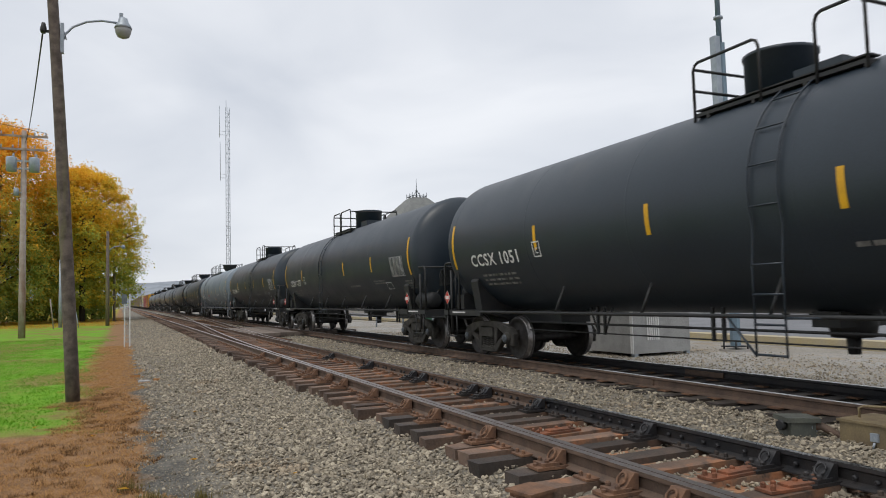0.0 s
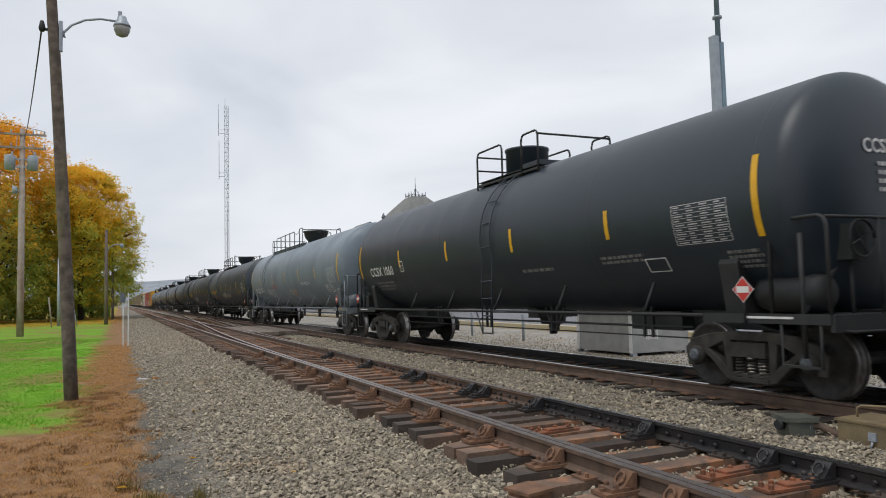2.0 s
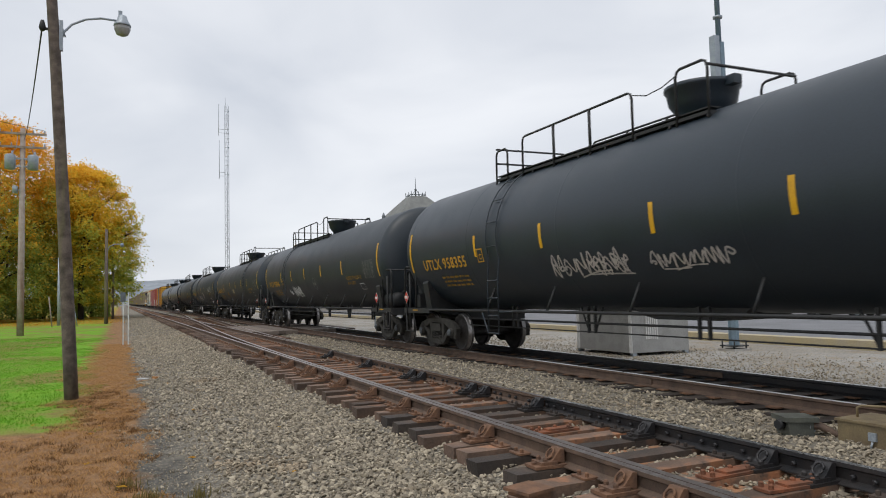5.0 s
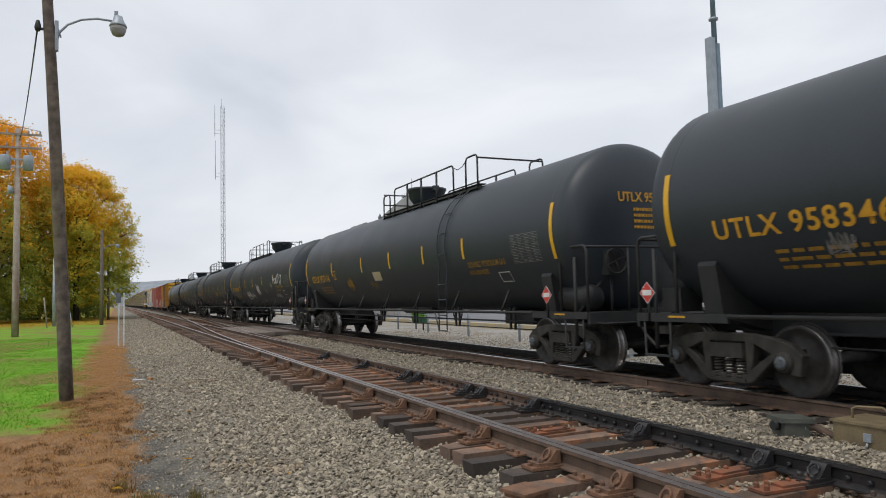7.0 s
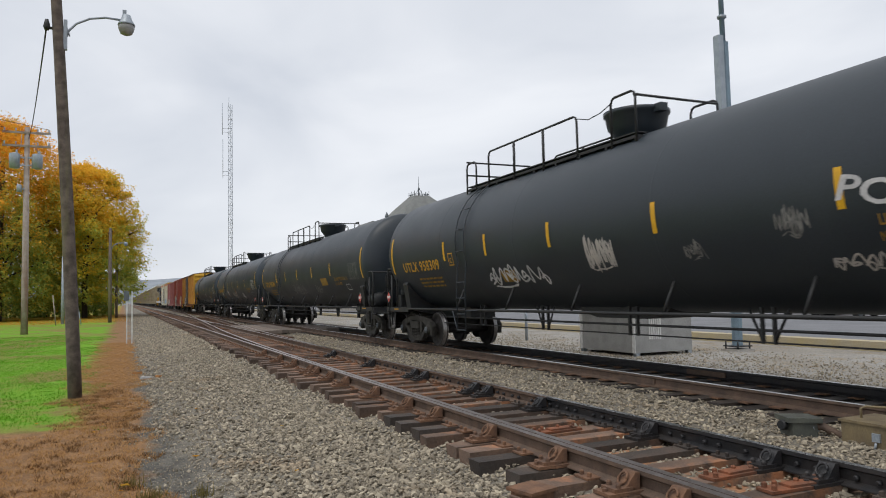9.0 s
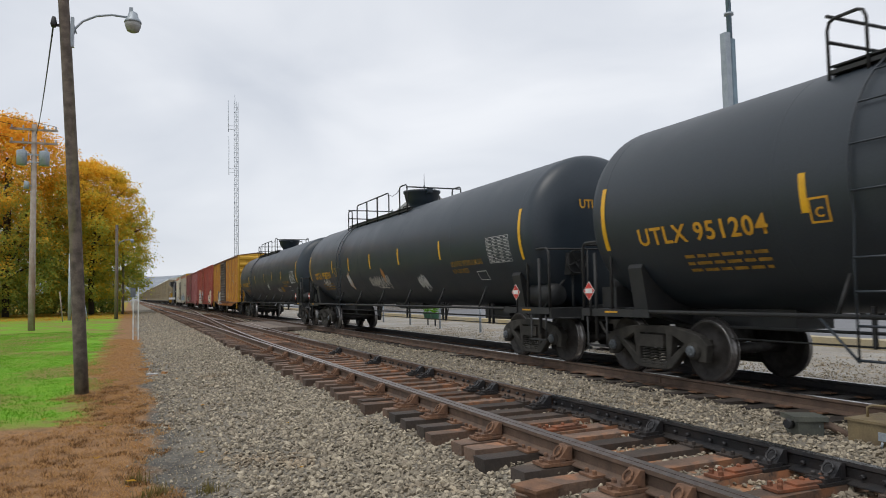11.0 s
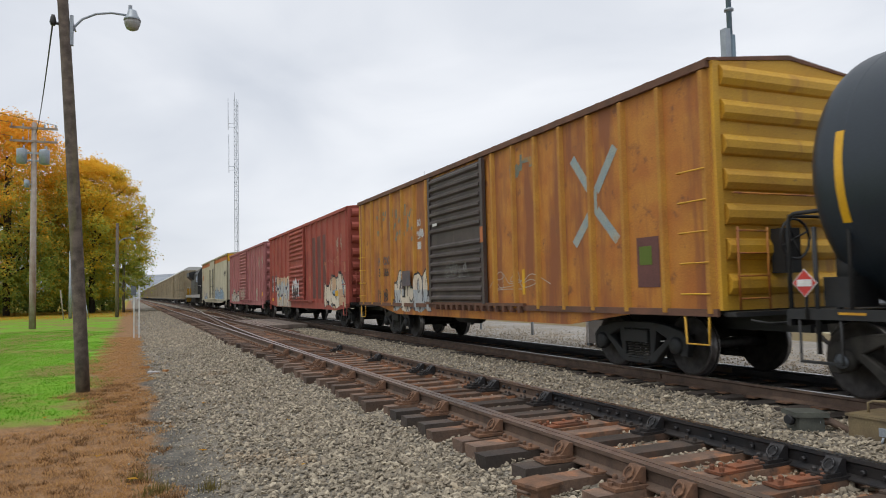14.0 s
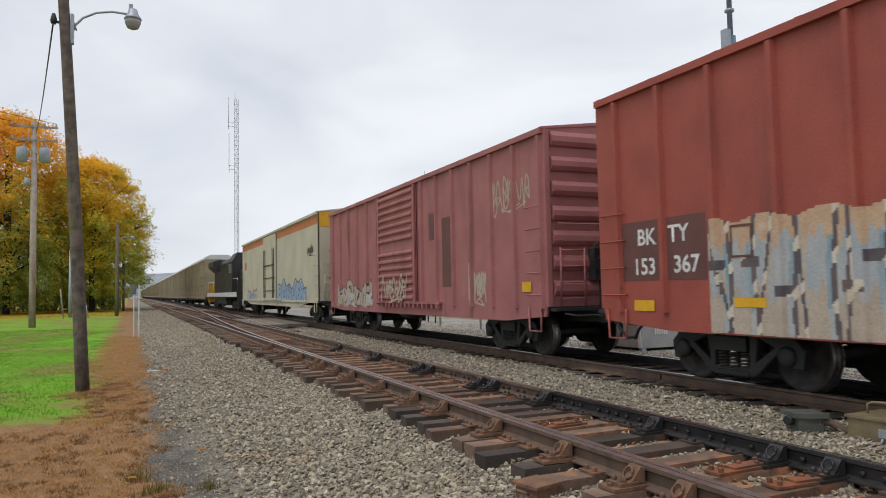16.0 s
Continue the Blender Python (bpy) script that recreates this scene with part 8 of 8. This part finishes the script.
box_car(262.7, 15.6, 4.36, (M_BOXMAUVE, M_BOXMAUVE, M_BOXMAUVE, M_BOXMAUVE), (-1.35, 1.75), "boxcar", "faded mauve-red boxcar with a ribbed sliding door", 0.98, True, deep=True, tags=(
    *piece_tags(2.6, 6.8, 0.85, 1.8, 51, (M_TAG_PALE, M_TAG_GREY, M_TAG_PALE), 6),
    side_tag("graffiti", lambda: scribble(1.7, 0.8, 6, 0.035, 52), M_TAG_PALE, -6.5, 3.3, 0.008, "white sprayed scrawl"),
    side_tag("graffiti", lambda: scribble(0.9, 1.0, 7, 0.05, 53), M_TAG_PALE, -4.9, 1.5, 0.008, "white sprayed scrawl"),
    side_tag("paint_patch", lambda: rect(0.62, 1.7), M_PATCHRED, -3.3, 2.3, 0.004, "brown repainted patch"),
    side_tag("paint_patch", lambda: rect(0.5, 0.7), M_PATCHRED, -2.4, 3.0, 0.004, "brown repainted patch"),
    side_tag("reflector", lambda: rect(0.35, 0.2), M_YELLOW, -7.1, 1.4, 0.02, "yellow reflective strip"),
    lambda car, W, h, z0, eave: on_side("graffiti", scribble(2.2, 0.8, 6, 0.06, 54), M_TAG_PALE, car, -W - 0.135, 0.2, 1.45, "white sprayed scrawl on the door"),
))
reefer = box_car(283.3, 21.6, 4.70, (M_REEFER, M_REEFER, M_REEFER, M_REEFER), (-1.75, 2.0), "refrigerator_car", "cream refrigerator car with orange band, yellow end and blue graffiti", 4, False, (
    side_tag("orange_band", lambda: rect(21.5, 0.34), M_ORANGE, 0, 4.40, 0.006, "orange band below the roof"),
    side_tag("orange_mark", lambda: rect(0.9, 0.5), M_ORANGE, 9.3, 3.2, 0.006, "small orange emblem"),
    *piece_tags(-8.8, -2.0, 0.9, 2.1, 61, (M_TAG_BLUE, M_TAG_GREY, M_TAG_BLUE), 6),
    *piece_tags(4.6, 8.6, 0.9, 1.7, 63, (M_TAG_GREY, M_TAG_BLUE), 4),
    side_tag("graffiti", lambda: scribble(1.2, 0.5, 5, 0.05, 64), M_TAG_BLACK, -9.4, 3.2, 0.01, "black sprayed scrawl"),
    lambda car, W, h, z0, eave: on_end("yellow_panel", rect(2.9, 0.62), M_REEFYEL, car, -h - 0.008, 0, eave - 0.30, "yellow painted end panel"),
    lambda car, W, h, z0, eave: on_end("graffiti", scribble(1.6, 0.5, 5, 0.05, 65), M_TAG_BLACK, car, -h - 0.012, -0.2, 3.2, "black sprayed scrawl"),
    lambda car, W, h, z0, eave: on_end("graffiti", scribble(1.4, 0.6, 4, 0.06, 66), M_TAG_BLACK, car, -h - 0.012, -0.3, 2.0, "black sprayed scrawl"),
), peak=0.16, plug=True, group="refrigerator cars of the train")


def locomotive(c):
    car = thing("locomotive", "black diesel locomotive with yellow end plates and pale roof", "locomotive")
    moving_cars.append((car, c))
    h = 10.6
    bm = bmesh.new()
    box(bm, -1.5, 1.5, -h, h, 1.15, 1.55)
    part("frame", bm, M_LOCO, car, "", 0.02)
    bm = bmesh.new()
    prism(bm, ((-0.92, 1.55), (-0.92, 4.1), (-0.7, 4.45), (0.7, 4.45), (0.92, 4.1), (0.92, 1.55)), 1, -5.6, 9.6)
    part("hood", bm, M_LOCO, car, "", 0.03)
    bm = bmesh.new()
    prism(bm, ((-1.0, 3.5), (-1.5, 3.95), (-1.5, 4.45), (-0.9, 4.62), (0.9, 4.62), (1.5, 4.45), (1.5, 3.95), (1.0, 3.5)), 1, 5.4, 9.8)
    part("radiator_wing", bm, M_LOCO, car, "flared radiator section", 0.02)
    bm = bmesh.new()
    prism(bm, ((-1.5, 1.55), (-1.5, 3.9), (-1.1, 4.55), (1.1, 4.55), (1.5, 3.9), (1.5, 1.55)), 1, -8.2, -5.6)
    cab = part("cab", bm, M_LOCO, car, "", 0.03)
    for q in (-7.6, -6.6):
        bm = bmesh.new()
        box(bm, -1.52, -1.49, q - 0.35, q + 0.35, 3.0, 3.7)
        part("window", bm, M_PANE, cab, "dark cab window")
    bm = bmesh.new()
    prism(bm, ((-1.0, 1.55), (-1.0, 3.1), (-0.8, 3.25), (0.8, 3.25), (1.0, 3.1), (1.0, 1.55)), 1, -10.2, -8.2)
    part("nose", bm, M_LOCO, car, "", 0.04)
    bm = bmesh.new()
    prism(bm, ((-1.35, 0.6), (-1.4, 1.2), (1.4, 1.2), (1.35, 0.6), (1.0, 0.45), (-1.0, 0.45)), 1, -3.2, 3.0)
    part("fuel_tank", bm, M_TRUCK, car, "", 0.03)
    bm = bmesh.new()
    box(bm, -1.53, -1.502, -h, h, 1.18, 1.52)
    part("sill_stripe", bm, M_TAG_WHITE, car, "pale stripe on the sill")
    for e in (-1, 1):
        bm = bmesh.new()
        box(bm, -1.45, 1.45, *sorted((e * h, e * (h + 0.06))), 0.6, 2.4)
        part("end_plate", bm, M_BOXYEL_END if e > 0 else M_LOCO, car, "", 0.01)
        bm = bmesh.new()
        hand_loop(bm, -1.42, e * (h - 0.1), e * 5.8, 1.5, 2.55, 0.025)
        hand_loop(bm, 1.42, e * (h - 0.1), e * 5.8, 1.5, 2.55, 0.025)
        part("handrail", bm, M_TAG_WHITE, car)
        coupler(car, e * (h + 0.3), e)
        for o in (-1.1, 0.9):
            truck(car, e * 6.9 + o * 0.93, caps=False, turning=False)
    bm = bmesh.new()
    for q in range(11):
        box(bm, -0.945, -0.915, -5.2 + q * 0.95, -4.4 + q * 0.95, 1.8, 3.3)
    part("hood_door", bm, M_LOCO, car, "row of hood doors", 0.01)
    bm = bmesh.new()
    for q in (6.2, 7.6, 9.0):
        turned(bm, [(0.55, 4.6), (0.58, 4.72), (0.3, 4.74)], 2, (0, q, 0), 18)
    part("roof_fan", bm, M_RACKROOF, car, "pale round roof fans")


locomotive(307.8)


def auto_rack(c):
    car = thing("autorack", "tall buff autorack wagon with ribbed side panels and a pale roof", "autorack", "autoracks of the train")
    h = 13.6
    for s in (-1, 1):
        for i in range(12):
            q = -h + 0.2 + i * (2 * h - 0.4) / 12
            bm = bmesh.new()
            box(bm, *sorted((s * 1.46, s * 1.51)), q + 0.05, q + (2 * h - 0.4) / 12 - 0.05, 1.15, 5.0)
            for k in range(4):
                z = 1.5 + k * 0.92
                prism(bm, ((s * 1.51, z - 0.1), (s * 1.54, z - 0.05), (s * 1.54, z + 0.05), (s * 1.51, z + 0.1)), 1, q + 0.1, q + (2 * h - 0.4) / 12 - 0.1)
            part("side_panel", bm, M_RACK, car)
        bm = bmesh.new()
        for i in range(13):
            q = -h + 0.2 + i * (2 * h - 0.4) / 12
            box(bm, *sorted((s * 1.44, s * 1.57)), q - 0.05, q + 0.05, 1.1, 5.1)
        box(bm, *sorted((s * 1.40, s * 1.56)), -h, h, 0.95, 1.15)
        part("side_frame", bm, M_RACK, car, "upright posts and sill")
    bm = bmesh.new()
    prism(bm, ((-1.58, 5.0), (-1.5, 5.25), (-0.9, 5.55), (0.9, 5.55), (1.5, 5.25), (1.58, 5.0)), 1, -h, h)
    part("roof", bm, M_RACKROOF, car, "pale ribbed roof")
    for e in (-1, 1):
        bm = bmesh.new()
        box(bm, -1.5, 1.5, *sorted((e * (h - 0.1), e * h)), 1.1, 5.1)
        part("end_door", bm, M_RACK, car)
        truck(car, e * 9.9, caps=False, turning=False)
        coupler(car, e * (h + 0.35), e)
    bm = bmesh.new()
    box(bm, -1.3, 1.3, -h, h, 0.75, 1.0)
    part("deck", bm, M_IRON, car)
    return car


rack = auto_rack(0)
moving_cars.append((rack, 335.4))
for i in range(1, 17):
    moving_cars.append((copy_thing(rack, pose(MAIN_X, 335.4 + 28.9 * i, 0)), 335.4 + 28.9 * i))


def motions():
    for car, c in moving_cars:
        walk(car, [(k / 2, pose(MAIN_X, c - SPEED * k / 2 + LAG.get(k / 2, 0.0), 0)) for k in range(33)])
    turn = math.degrees(SPEED / WHEEL_R)
    for wheel, a in moving_wheels:
        walk(wheel, [(k / FPS, pose(0, a, WHEEL_R, turn * k / FPS)) for k in range(0, 16 * FPS + 1)])


motions()
